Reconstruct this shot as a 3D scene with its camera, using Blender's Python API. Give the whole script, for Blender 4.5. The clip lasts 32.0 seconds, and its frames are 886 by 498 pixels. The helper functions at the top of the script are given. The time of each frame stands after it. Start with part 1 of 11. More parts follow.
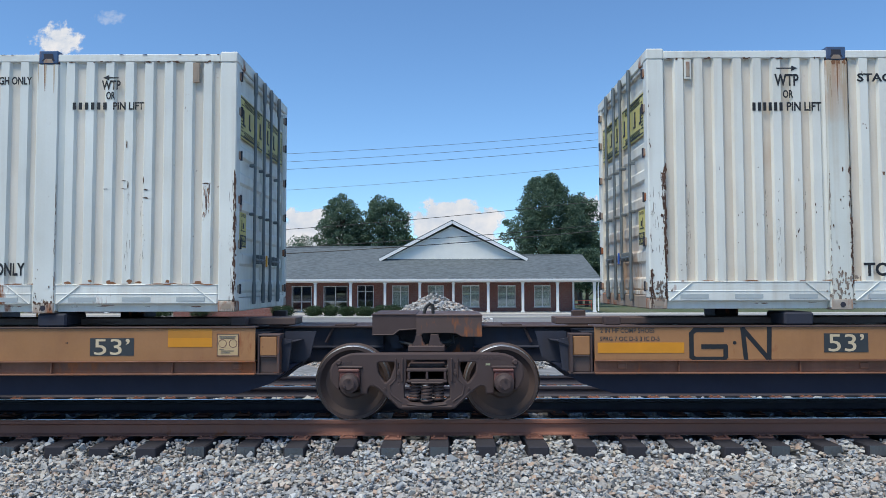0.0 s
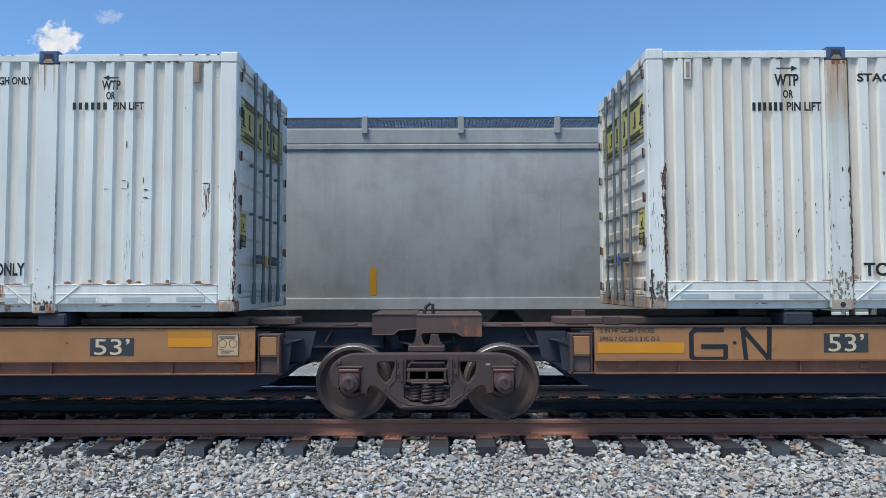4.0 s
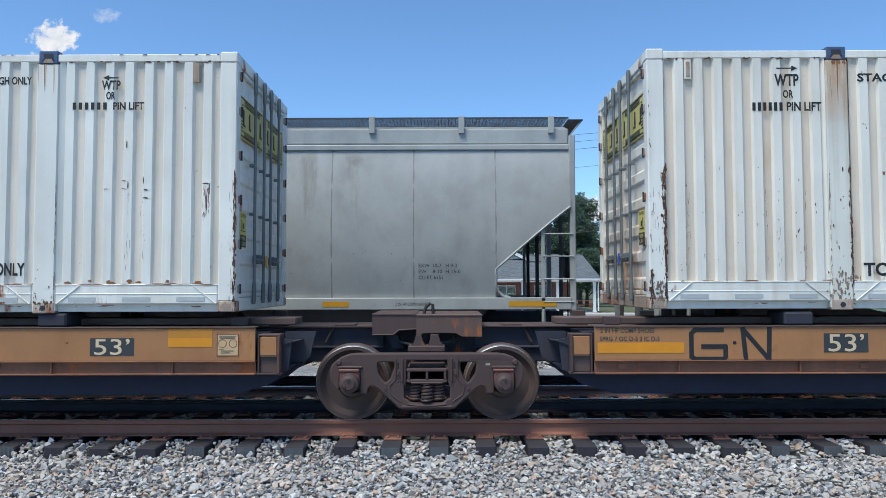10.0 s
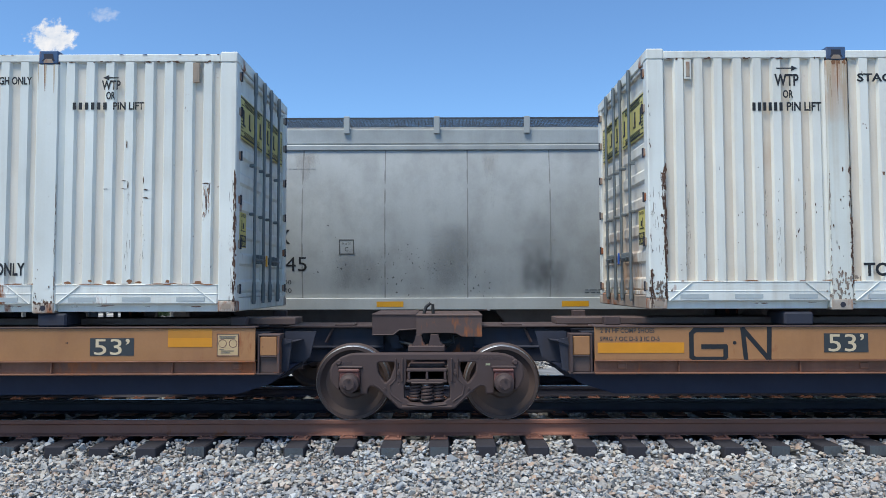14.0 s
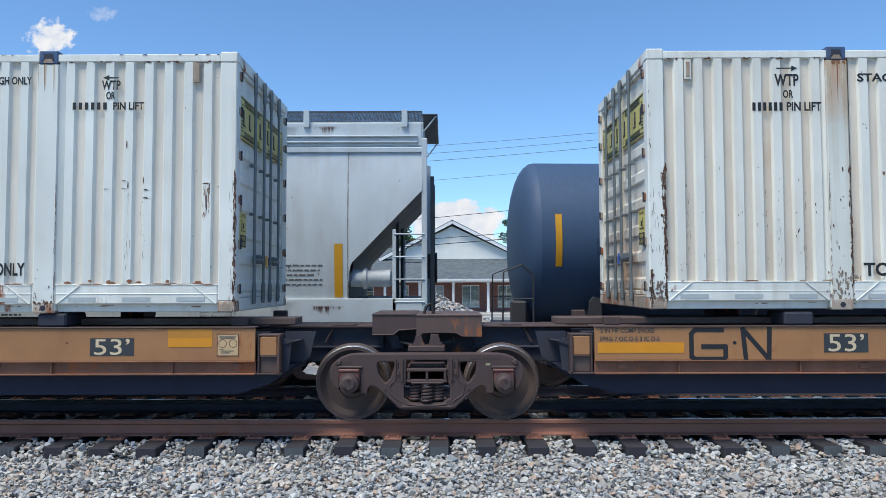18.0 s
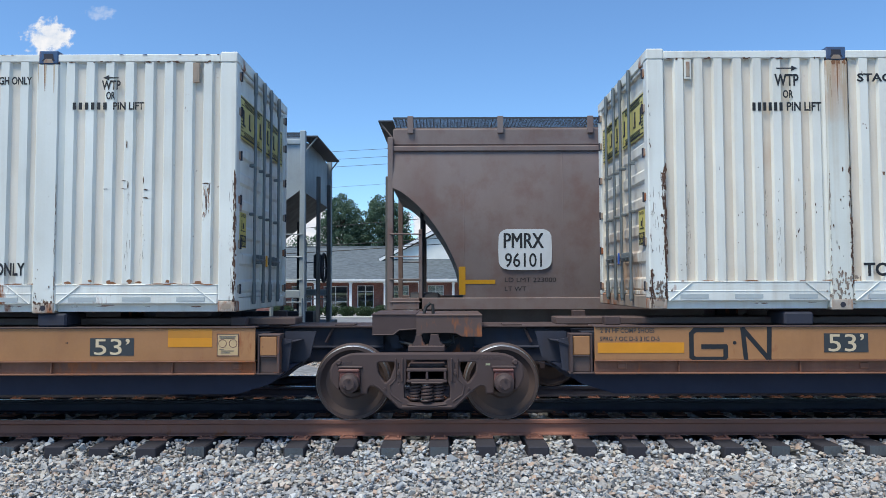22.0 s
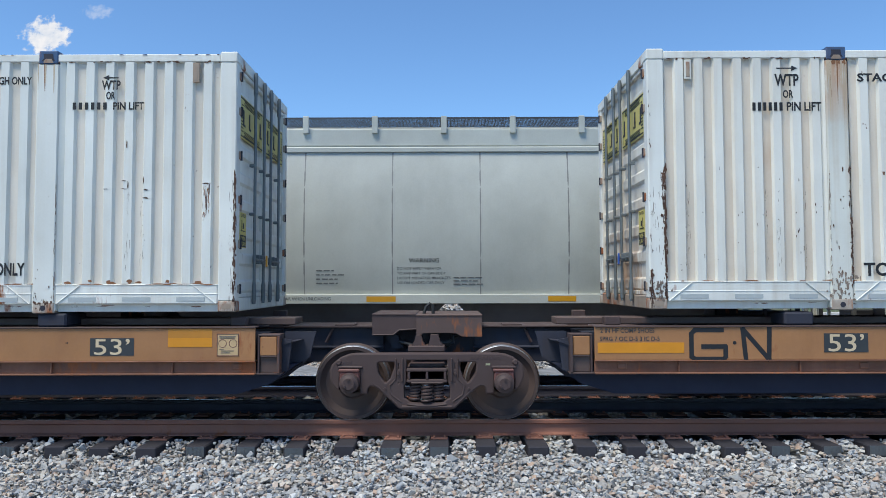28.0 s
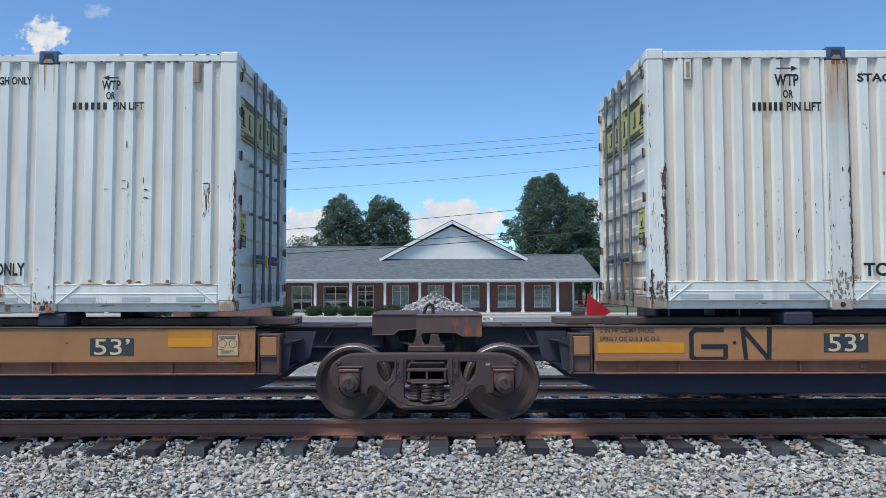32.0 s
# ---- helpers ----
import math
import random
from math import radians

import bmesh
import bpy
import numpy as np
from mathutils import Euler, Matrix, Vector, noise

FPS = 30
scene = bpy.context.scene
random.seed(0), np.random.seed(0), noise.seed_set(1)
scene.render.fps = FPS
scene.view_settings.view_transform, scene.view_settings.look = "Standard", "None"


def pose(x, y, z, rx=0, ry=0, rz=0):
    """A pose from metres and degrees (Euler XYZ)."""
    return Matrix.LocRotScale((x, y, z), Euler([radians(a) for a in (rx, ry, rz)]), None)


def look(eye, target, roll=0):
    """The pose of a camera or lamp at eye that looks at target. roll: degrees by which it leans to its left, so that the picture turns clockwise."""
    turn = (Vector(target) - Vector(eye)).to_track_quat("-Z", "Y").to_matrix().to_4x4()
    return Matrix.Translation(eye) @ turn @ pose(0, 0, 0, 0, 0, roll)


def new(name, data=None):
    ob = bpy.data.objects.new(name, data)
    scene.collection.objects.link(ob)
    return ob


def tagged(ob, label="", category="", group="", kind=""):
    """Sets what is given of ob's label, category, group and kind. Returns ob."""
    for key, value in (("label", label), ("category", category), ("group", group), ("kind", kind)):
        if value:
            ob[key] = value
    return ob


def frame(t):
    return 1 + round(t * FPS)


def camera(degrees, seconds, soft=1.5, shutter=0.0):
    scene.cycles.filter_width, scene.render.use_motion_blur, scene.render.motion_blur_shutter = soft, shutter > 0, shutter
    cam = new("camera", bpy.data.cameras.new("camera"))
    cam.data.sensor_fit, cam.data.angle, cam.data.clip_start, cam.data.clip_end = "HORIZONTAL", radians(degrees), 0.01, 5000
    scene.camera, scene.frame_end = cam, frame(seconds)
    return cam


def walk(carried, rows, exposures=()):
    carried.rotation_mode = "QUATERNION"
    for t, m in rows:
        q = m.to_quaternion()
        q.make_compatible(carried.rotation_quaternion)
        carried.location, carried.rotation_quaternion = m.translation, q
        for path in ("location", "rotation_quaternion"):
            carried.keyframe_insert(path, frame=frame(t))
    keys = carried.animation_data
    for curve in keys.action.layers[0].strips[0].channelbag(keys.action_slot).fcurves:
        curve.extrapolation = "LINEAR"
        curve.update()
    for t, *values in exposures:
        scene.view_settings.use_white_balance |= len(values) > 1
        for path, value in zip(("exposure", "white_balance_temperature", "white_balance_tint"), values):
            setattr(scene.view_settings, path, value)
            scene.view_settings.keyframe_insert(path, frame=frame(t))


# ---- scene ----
# camera: held still beside the line
cam = camera(62.12, 32.0, soft=0.55)
EYE = (0.0, 0.0, 1.5586)
STILL = look(EYE, (-0.025, 10.0, 1.5586 + 0.4854), -0.143)
# the exposure opens up a little while dark cars go by
BASE_STOPS = 0.44
STOPS = ((0.0, -0.04), (0.5, 0.0), (1.0, 0.13), (1.6, 0.16), (2.0, 0.14), (2.2, 0.08), (2.6, 0.16), (3.0, 0.15), (3.5, 0.04), (6.0, 0.06), (7.0, 0.13), (8.0, -0.03), (9.0, 0.09), (9.5, 0.14), (10.0, 0.1), (11.0, 0.09), (12.0, 0.1), (13.0, 0.06), (14.0, 0.1),
         (17.0, 0.12), (18.0, 0.1), (19.0, 0.07), (20.0, 0.14), (22.0, 0.13), (23.0, 0.11), (24.0, 0.09), (29.0, 0.08), (30.0, 0.06), (31.0, 0.1), (32.0, -0.02))
walk(cam, [(0.0, STILL), (32.0, STILL)], [(t, BASE_STOPS + d) for t, d in STOPS])

# world, sun and exposure
SUN_ELEV, SUN_AZ = radians(63.5), radians(-138)   # azimuth from +Y towards +X
sun_way = Vector((math.sin(SUN_AZ) * math.cos(SUN_ELEV), math.cos(SUN_AZ) * math.cos(SUN_ELEV), math.sin(SUN_ELEV)))
world = bpy.data.worlds.new("sky")
scene.world = world
world.use_nodes = True
wn = world.node_tree
sky = wn.nodes.new("ShaderNodeTexSky")
sky.sky_type = "NISHITA"
sky.sun_disc = False
sky.sun_elevation = SUN_ELEV
sky.sun_rotation = SUN_AZ
sky.air_density, sky.dust_density, sky.ozone_density = 0.85, 0.3, 1.6
hue = wn.nodes.new("ShaderNodeMix")
hue.data_type, hue.blend_type = "RGBA", "MULTIPLY"
hue.inputs[0].default_value = 1.0
hue.inputs[7].default_value = (0.69, 0.92, 1.09, 1)
wn.links.new(sky.outputs[0], hue.inputs[6])
wn.links.new(hue.outputs[2], wn.nodes["Background"].inputs[0])
wn.nodes["Background"].inputs[1].default_value = 0.125
sun_data = bpy.data.lights.new("sun", "SUN")
sun_data.energy, sun_data.angle, sun_data.color = 2.95, radians(24), (0.97, 0.945, 0.83)
sun = new("sun", sun_data)
sun.matrix_world = look((0, 0, 60), Vector((0, 0, 60)) - sun_way)

# the plan: near track centre, far track centre and its drop
NEAR_Y, FAR_Y, FAR_Z = 9.38, 13.84, -0.23


# ---- mesh building ----
class Shape:
    """Vertices and faces gathered for one mesh."""

    def __init__(self):
        self.v, self.f = [], []

    def add(self, verts, faces):
        n = len(self.v)
        self.v += [tuple(p) for p in verts]
        self.f += [tuple(n + i for i in f) for f in faces]
        return self

    def box(self, x0, x1, y0, y1, z0, z1, c=0.0):
        """A box; c is the chamfer of its edges."""
        if c <= 0:
            v = [(x, y, z) for x in (x0, x1) for y in (y0, y1) for z in (z0, z1)]
            return self.add(v, [(0, 1, 3, 2), (4, 6, 7, 5), (0, 4, 5, 1), (2, 3, 7, 6), (0, 2, 6, 4), (1, 5, 7, 3)])
        c = min(c, (x1 - x0) * 0.45, (y1 - y0) * 0.45, (z1 - z0) * 0.45)
        lo, hi = (x0, y0, z0), (x1, y1, z1)
        v, at = [], {}
        for sx in (0, 1):
            for sy in (0, 1):
                for sz in (0, 1):
                    s = (sx, sy, sz)
                    full = [hi[k] if s[k] else lo[k] for k in range(3)]
                    for ax in range(3):
                        p = [full[k] + (0 if k == ax else (-c if s[k] else c)) for k in range(3)]
                        at[(s, ax)] = len(v)
                        v.append(p)
        f = []
        for ax in range(3):
            a, b = (ax + 1) % 3, (ax + 2) % 3
            for s0 in (0, 1):
                ring = []
                for sa, sb in ((0, 0), (1, 0), (1, 1), (0, 1)):
                    s = [0, 0, 0]
                    s[ax], s[a], s[b] = s0, sa, sb
                    ring.append(at[(tuple(s), ax)])
                f.append(ring if s0 else ring[::-1])
            for sa in (0, 1):
                for sb in (0, 1):
                    s = [0, 0, 0]
                    s[a], s[b] = sa, sb
                    t = list(s)
                    t[ax] = 1
                    q = [at[(tuple(s), a)], at[(tuple(t), a)], at[(tuple(t), b)], at[(tuple(s), b)]]
                    f.append(q if sa == sb else q[::-1])
        for sx in (0, 1):
            for sy in (0, 1):
                for sz in (0, 1):
                    q = [at[((sx, sy, sz), k)] for k in range(3)]
                    f.append(q if (sx + sy + sz) % 2 else q[::-1])
        return self.add(v, f)

    def tube(self, pts, r, n=8, cap=True, r2=None):
        """A round bar along a broken line."""
        pts = [Vector(p) for p in pts]
        m, v, f = len(pts), [], []
        up = None
        for i, p in enumerate(pts):
            d = (pts[min(i + 1, m - 1)] - pts[max(i - 1, 0)]).normalized()
            if up is None:
                up = Vector((0, 0, 1)) if abs(d.z) < 0.9 else Vector((1, 0, 0))
            a = d.cross(up).normalized()
            b = d.cross(a).normalized()
            up = -b if b.dot(up) < 0 else b
            b = up
            a = b.cross(d).normalized()
            rr = r if r2 is None else r + (r2 - r) * i / (m - 1)
            for k in range(n):
                t = 2 * math.pi * k / n
                v.append(p + (a * math.cos(t) + b * math.sin(t)) * rr)
        for i in range(m - 1):
            for k in range(n):
                f.append((i * n + k, i * n + (k + 1) % n, (i + 1) * n + (k + 1) % n, (i + 1) * n + k))
        if cap:
            f += [tuple(range(n))[::-1], tuple((m - 1) * n + k for k in range(n))]
        return self.add(v, f)

    def prism(self, poly, axis, lo, hi):
        """A polygon pushed out along an axis; its two numbers are the other axes in order."""
        def at(a, b, t):
            return {"x": (t, a, b), "y": (a, t, b), "z": (a, b, t)}[axis]
        n = len(poly)
        v = [at(a, b, lo) for a, b in poly] + [at(a, b, hi) for a, b in poly]
        f = [tuple(range(n)), tuple(range(2 * n - 1, n - 1, -1))]
        f += [(i, i + n, (i + 1) % n + n, (i + 1) % n) for i in range(n)]
        return self.add(v, f)

    def lathe(self, profile, centre, axis="y", n=32, cap=True):
        """A turned body: profile of (along, radius)."""
        cx, cy, cz = centre
        v, f, m = [], [], len(profile)
        for a, r in profile:
            for k in range(n):
                t = 2 * math.pi * k / n
                c, s = r * math.cos(t), r * math.sin(t)
                v.append({"y": (cx + c, cy + a, cz + s), "z": (cx + c, cy + s, cz + a), "x": (cx + a, cy + c, cz + s)}[axis])
        for i in range(m - 1):
            for k in range(n):
                f.append((i * n + k, i * n + (k + 1) % n, (i + 1) * n + (k + 1) % n, (i + 1) * n + k))
        if cap:
            f += [tuple(range(n)), tuple((m - 1) * n + k for k in range(n))]
        return self.add(v, f)

    def grid(self, rows):
        """A sheet through rows of points."""
        n = len(rows[0])
        v = [p for r in rows for p in r]
        f = [(i * n + k, i * n + k + 1, (i + 1) * n + k + 1, (i + 1) * n + k) for i in range(len(rows) - 1) for k in range(n - 1)]
        return self.add(v, f)

    def mesh(self, name, mat, smooth=35):
        me = bpy.data.meshes.new(name)
        me.from_pydata(self.v, [], self.f)
        bm = bmesh.new()
        bm.from_mesh(me)
        if len(bm.faces) < 60000:
            bmesh.ops.recalc_face_normals(bm, faces=bm.faces)
        bm.to_mesh(me)
        bm.free()
        if mat:
            me.materials.append(mat)
        if smooth:
            me.shade_smooth()
            me.set_sharp_from_angle(angle=radians(smooth))
        return me


def part(name, shape, mat, parent, label="", smooth=35):
    """One mesh object under a thing or a part."""
    me = shape if isinstance(shape, bpy.types.Mesh) else shape.mesh(name, mat, smooth)
    ob = new(name, me)
    ob.parent = parent
    if label:
        ob["label"] = label
    return ob


def thing(name, label, category, group="", at=None):
    ob = new(name)
    ob.empty_display_size = 0.2
    if at is not None:
        ob.matrix_world = at
    return tagged(ob, label, category, group)


def solid(name, shape, mat, label, category="", group="", kind="", smooth=35, at=None):
    """A top-level thing of one mesh."""
    ob = new(name, shape.mesh(name, mat, smooth))
    if at is not None:
        ob.matrix_world = at
    return tagged(ob, label, category, group, kind)


def plate(name, mat, outer, holes=(), thick=0.05, bevel=0.006):
    """A flat casting in the x-z plane with holes through it, its front at y = 0 and its back at y = thick."""
    cu = bpy.data.curves.new(name, "CURVE")
    cu.dimensions, cu.fill_mode = "2D", "BOTH"
    cu.extrude, cu.bevel_depth, cu.bevel_resolution = max(thick / 2 - bevel, 0.0005), bevel, 1
    for ring in (outer, *holes):
        sp = cu.splines.new("POLY")
        sp.points.add(len(ring) - 1)
        for p, (a, b) in zip(sp.points, ring):
            p.co = (a, b, 0, 1)
        sp.use_cyclic_u = True
    ob = bpy.data.objects.new(name, cu)
    me = ob.to_mesh().copy()
    ob.to_mesh_clear()
    bpy.data.objects.remove(ob)
    me.name = name
    me.transform(Matrix(((1, 0, 0, 0), (0, 0, -1, thick / 2), (0, 1, 0, 0), (0, 0, 0, 1))))
    me.materials.clear()
    me.materials.append(mat)
    me.shade_smooth()
    me.set_sharp_from_angle(angle=radians(30))
    return me


def oval(cx, cz, rx, rz, n=20, power=2.0):
    ring = []
    for k in range(n):
        t = 2 * math.pi * k / n
        c, s = math.cos(t), math.sin(t)
        ring.append((cx + rx * math.copysign(abs(c) ** (2 / power), c), cz + rz * math.copysign(abs(s) ** (2 / power), s)))
    return ring


def lettering(body, mat, parent, x, y, z, w, h, turn="front", bold=0.0, slant=0.0, depth=0.003, name="lettering", surf=None):
    """Painted words: lower left corner (x, z) on the plane y, w wide and h high. turn: front, east or west face."""
    cu = bpy.data.curves.new(name, "FONT")
    cu.body, cu.offset, cu.shear = body, bold, slant
    cu.resolution_u = 3
    ob = bpy.data.objects.new(name, cu)
    me = ob.to_mesh().copy()
    ob.to_mesh_clear()
    bpy.data.objects.remove(ob)
    me.name = name
    co = np.empty(len(me.vertices) * 3)
    me.vertices.foreach_get("co", co)
    co = co.reshape(-1, 3)
    lo, hi = co.min(0), co.max(0)
    sx, sz = w / max(hi[0] - lo[0], 1e-6), h / max(hi[1] - lo[1], 1e-6)
    a, b = (co[:, 0] - lo[0]) * sx, (co[:, 1] - lo[1]) * sz
    out = np.zeros_like(co)
    if turn == "front":
        out[:, 0], out[:, 1], out[:, 2] = x + a, y - depth, z + b
        if surf:
            out[:, 1] = [surf(q) - depth for q in z + b]
    elif turn == "east":
        out[:, 0], out[:, 1], out[:, 2] = x + depth, y + a, z + b
    else:
        out[:, 0], out[:, 1], out[:, 2] = x - depth, y - a, z + b
    me.vertices.foreach_set("co", out.reshape(-1))
    me.materials.clear()
    me.materials.append(mat)
    ob = new(name, me)
    ob.parent = parent
    return ob


def bars(parent, mat, y, rows, name="stencil", depth=0.003, surf=None):
    """Unreadable writing as rows of plain bars: (x, z, width, height)."""
    s = Shape()
    for x, z, w, h in rows:
        if surf:
            y = surf(z + h / 2)
        s.box(x, x + w, y - depth, y, z, z + h)
    return part(name, s, mat, parent)


def word_bars(x, z, lines, h=0.035, gap=0.065, seed=1):
    """Rows of bars broken like words; lines are their widths."""
    rng = random.Random(seed)
    out = []
    for i, w in enumerate(lines):
        a = 0.0
        while a < w - 0.02:
            b = min(rng.uniform(0.04, 0.12), w - a)
            out.append((x + a, z - i * gap, b, h * 0.55))
            a += b + 0.024
    return out


# ---- materials ----
def material(name):
    m = bpy.data.materials.new(name)
    m.use_nodes = True
    nt = m.node_tree
    return m, nt, nt.nodes["Principled BSDF"]


def node(nt, kind, **values):
    n = nt.nodes.new(kind)
    for key, value in values.items():
        n.inputs[key.replace("_", " ")].default_value = value
    return n


def ramp(nt, src, lo, hi, a=(0, 0, 0, 1), b=(1, 1, 1, 1)):
    r = nt.nodes.new("ShaderNodeValToRGB")
    r.color_ramp.elements[0].position, r.color_ramp.elements[1].position = lo, hi
    r.color_ramp.elements[0].color, r.color_ramp.elements[1].color = a, b
    nt.links.new(src, r.inputs[0])
    return r.outputs[0]


def mix(nt, fac, a, b, kind="MIX"):
    n = nt.nodes.new("ShaderNodeMix")
    n.data_type, n.blend_type = "RGBA", kind
    for slot, value in ((0, fac), (6, a), (7, b)):
        if isinstance(value, (int, float)):
            n.inputs[slot].default_value = value
        elif isinstance(value, tuple):
            n.inputs[slot].default_value = (*value[:3], 1)
        else:
            nt.links.new(value, n.inputs[slot])
    return n.outputs[2]


def noise_at(nt, coord, scale=(1, 1, 1), size=1.0, detail=4.0, rough=0.55, loc=(0, 0, 0)):
    mp = nt.nodes.new("ShaderNodeMapping")
    mp.inputs["Scale"].default_value = scale
    mp.inputs["Location"].default_value = loc
    nt.links.new(coord, mp.inputs[0])
    n = node(nt, "ShaderNodeTexNoise", Scale=size, Detail=detail, Roughness=rough)
    nt.links.new(mp.outputs[0], n.inputs["Vector"])
    return n.outputs[0]


def times(nt, a, b, op="MULTIPLY"):
    n = nt.nodes.new("ShaderNodeMath")
    n.operation = op
    for slot, value in ((0, a), (1, b)):
        if isinstance(value, (int, float)):
            n.inputs[slot].default_value = value
        else:
            nt.links.new(value, n.inputs[slot])
    return n.outputs[0]


def band(nt, coord, lo, hi, axis=2):
    """0 to 1 along one axis between two heights."""
    sep = nt.nodes.new("ShaderNodeSeparateXYZ")
    nt.links.new(coord, sep.inputs[0])
    mr = nt.nodes.new("ShaderNodeMapRange")
    mr.inputs["From Min"].default_value, mr.inputs["From Max"].default_value = lo, hi
    nt.links.new(sep.outputs[axis], mr.inputs[0])
    return mr.outputs[0]


RUST = (0.16, 0.055, 0.022)


def paint(name, col, rough=0.45, dirt=(0.16, 0.13, 0.1), amount=0.5, rust=0.0, rust_band=None, spots=0.0, streak=7.0,
          bump=0.12, metal=0.0, spec=0.5, seed=0.0, fade=0.12, chalk=0.0, rust_col=RUST, blotch=0.0):
    """Weathered paint: run-down streaks, blotches, rust patches and spots."""
    m, nt, b = material(name)
    tc = nt.nodes.new("ShaderNodeTexCoord").outputs["Object"]
    off = (seed * 3.1, seed * 1.7, seed * 2.3)
    big = noise_at(nt, tc, (0.7, 0.7, 0.7), 1.0, 3, loc=off)
    c = mix(nt, ramp(nt, big, 0.3, 0.75), tuple(x * (1 - fade) for x in col), tuple(min(1, x * (1 + fade)) for x in col))
    run = noise_at(nt, tc, (streak, streak, 0.35), 1.0, 5, 0.6, loc=off)
    patch = noise_at(nt, tc, (0.6, 0.6, 0.8), 1.3, 4, 0.6, loc=(off[1], off[0], 0))
    fac = times(nt, ramp(nt, run, 0.42, 0.78), ramp(nt, patch, 0.3, 0.7))
    c = mix(nt, times(nt, fac, amount), c, dirt)
    if blotch:
        bl = noise_at(nt, tc, (1.3, 1.3, 1.1), 1.6, 6, 0.65, loc=(off[2], 3, 1))
        c = mix(nt, times(nt, ramp(nt, bl, 0.46, 0.72), blotch), c, dirt)
    if chalk:
        ch = noise_at(nt, tc, (9, 9, 0.5), 1.0, 4, 0.6, loc=(1, 5, off[0]))
        c = mix(nt, times(nt, ramp(nt, ch, 0.5, 0.8), chalk), c, (0.55, 0.56, 0.56))
    rf = ramp(nt, noise_at(nt, tc, (5, 5, 5), 1.0, 5), 0.3, 0.8, (rough * (0.8 if bump > 0.03 else 0.97),) * 3 + (1,), (min(1, rough * (1.35 if bump > 0.03 else 1.03)),) * 3 + (1,))
    if rust:
        lump = noise_at(nt, tc, (0.75, 0.75, 0.9), 1.0, 3, 0.6, loc=off)
        fine = noise_at(nt, tc, (9, 9, 2.5), 1.2, 6, 0.7, loc=off)
        mask = ramp(nt, times(nt, times(nt, lump, 0.62), times(nt, fine, 0.38), "ADD"), 0.62 - 0.2 * rust, 0.68 - 0.18 * rust)
        if rust_band:
            mask = times(nt, mask, ramp(nt, band(nt, tc, *rust_band), 0.0, 1.0))
        c = mix(nt, mask, c, mix(nt, fine, rust_col, tuple(min(1, x * 2.3) for x in rust_col)))
        rf = mix(nt, mask, rf, (0.9, 0.9, 0.9))
    if spots:
        sp = noise_at(nt, tc, (6, 6, 5), 1.0, 3, 0.7, loc=(seed, 2, 7))
        drip = noise_at(nt, tc, (14, 14, 0.6), 1.0, 2, 0.5, loc=(seed, 1, 3))
        mask = times(nt, ramp(nt, sp, 0.735 - spots * 0.1, 0.765 - spots * 0.1), 1.0)
        c = mix(nt, mask, c, (0.07, 0.028, 0.016))
        halo = times(nt, ramp(nt, sp, 0.69 - spots * 0.1, 0.76 - spots * 0.1), ramp(nt, drip, 0.45, 0.7))
        c = mix(nt, times(nt, halo, 0.6), c, (0.28, 0.12, 0.05))
    grain = noise_at(nt, tc, (40, 40, 40), 1.0, 3)
    c = mix(nt, 0.07, c, grain, "OVERLAY")
    nt.links.new(c, b.inputs["Base Color"])
    nt.links.new(rf, b.inputs["Roughness"])
    b.inputs["Metallic"].default_value = metal
    b.inputs["Specular IOR Level"].default_value = spec
    bp = node(nt, "ShaderNodeBump", Strength=bump, Distance=0.02)
    nt.links.new(mix(nt, 0.5, big, noise_at(nt, tc, (3, 3, 2), 1.0, 4)), bp.inputs["Height"])
    nt.links.new(bp.outputs[0], b.inputs["Normal"])
    return m


def plain(name, col, rough=0.6, metal=0.0, vary=0.15, size=12.0, bump=0.1, spec=0.5):
    """A simple worn surface with grain."""
    m, nt, b = material(name)
    tc = nt.nodes.new("ShaderNodeTexCoord").outputs["Object"]
    n1 = noise_at(nt, tc, (1, 1, 1), size, 5)
    n2 = noise_at(nt, tc, (1, 1, 1), size * 0.13, 3)
    c = mix(nt, n1, tuple(x * (1 - vary) for x in col), tuple(min(1, x * (1 + vary)) for x in col))
    c = mix(nt, ramp(nt, n2, 0.35, 0.75), c, tuple(x * (1 - vary) for x in col))
    nt.links.new(c, b.inputs["Base Color"])
    b.inputs["Roughness"].default_value = rough
    b.inputs["Metallic"].default_value = metal
    b.inputs["Specular IOR Level"].default_value = spec
    if bump:
        bp = node(nt, "ShaderNodeBump", Strength=bump, Distance=0.01)
        nt.links.new(n1, bp.inputs["Height"])
        nt.links.new(bp.outputs[0], b.inputs["Normal"])
    return m


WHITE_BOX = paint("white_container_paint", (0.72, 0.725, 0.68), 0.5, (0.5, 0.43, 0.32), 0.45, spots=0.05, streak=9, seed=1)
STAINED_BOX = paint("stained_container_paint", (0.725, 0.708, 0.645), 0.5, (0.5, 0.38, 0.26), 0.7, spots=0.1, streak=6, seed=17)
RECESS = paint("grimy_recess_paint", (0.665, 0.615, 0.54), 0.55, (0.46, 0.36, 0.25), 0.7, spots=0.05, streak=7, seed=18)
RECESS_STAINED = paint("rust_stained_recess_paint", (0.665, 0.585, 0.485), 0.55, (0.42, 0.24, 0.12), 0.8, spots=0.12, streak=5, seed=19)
WHITE_TRIM = paint("white_trim_paint", (0.735, 0.735, 0.685), 0.55, (0.36, 0.27, 0.18), 0.5, rust=0.1, streak=9, seed=2)
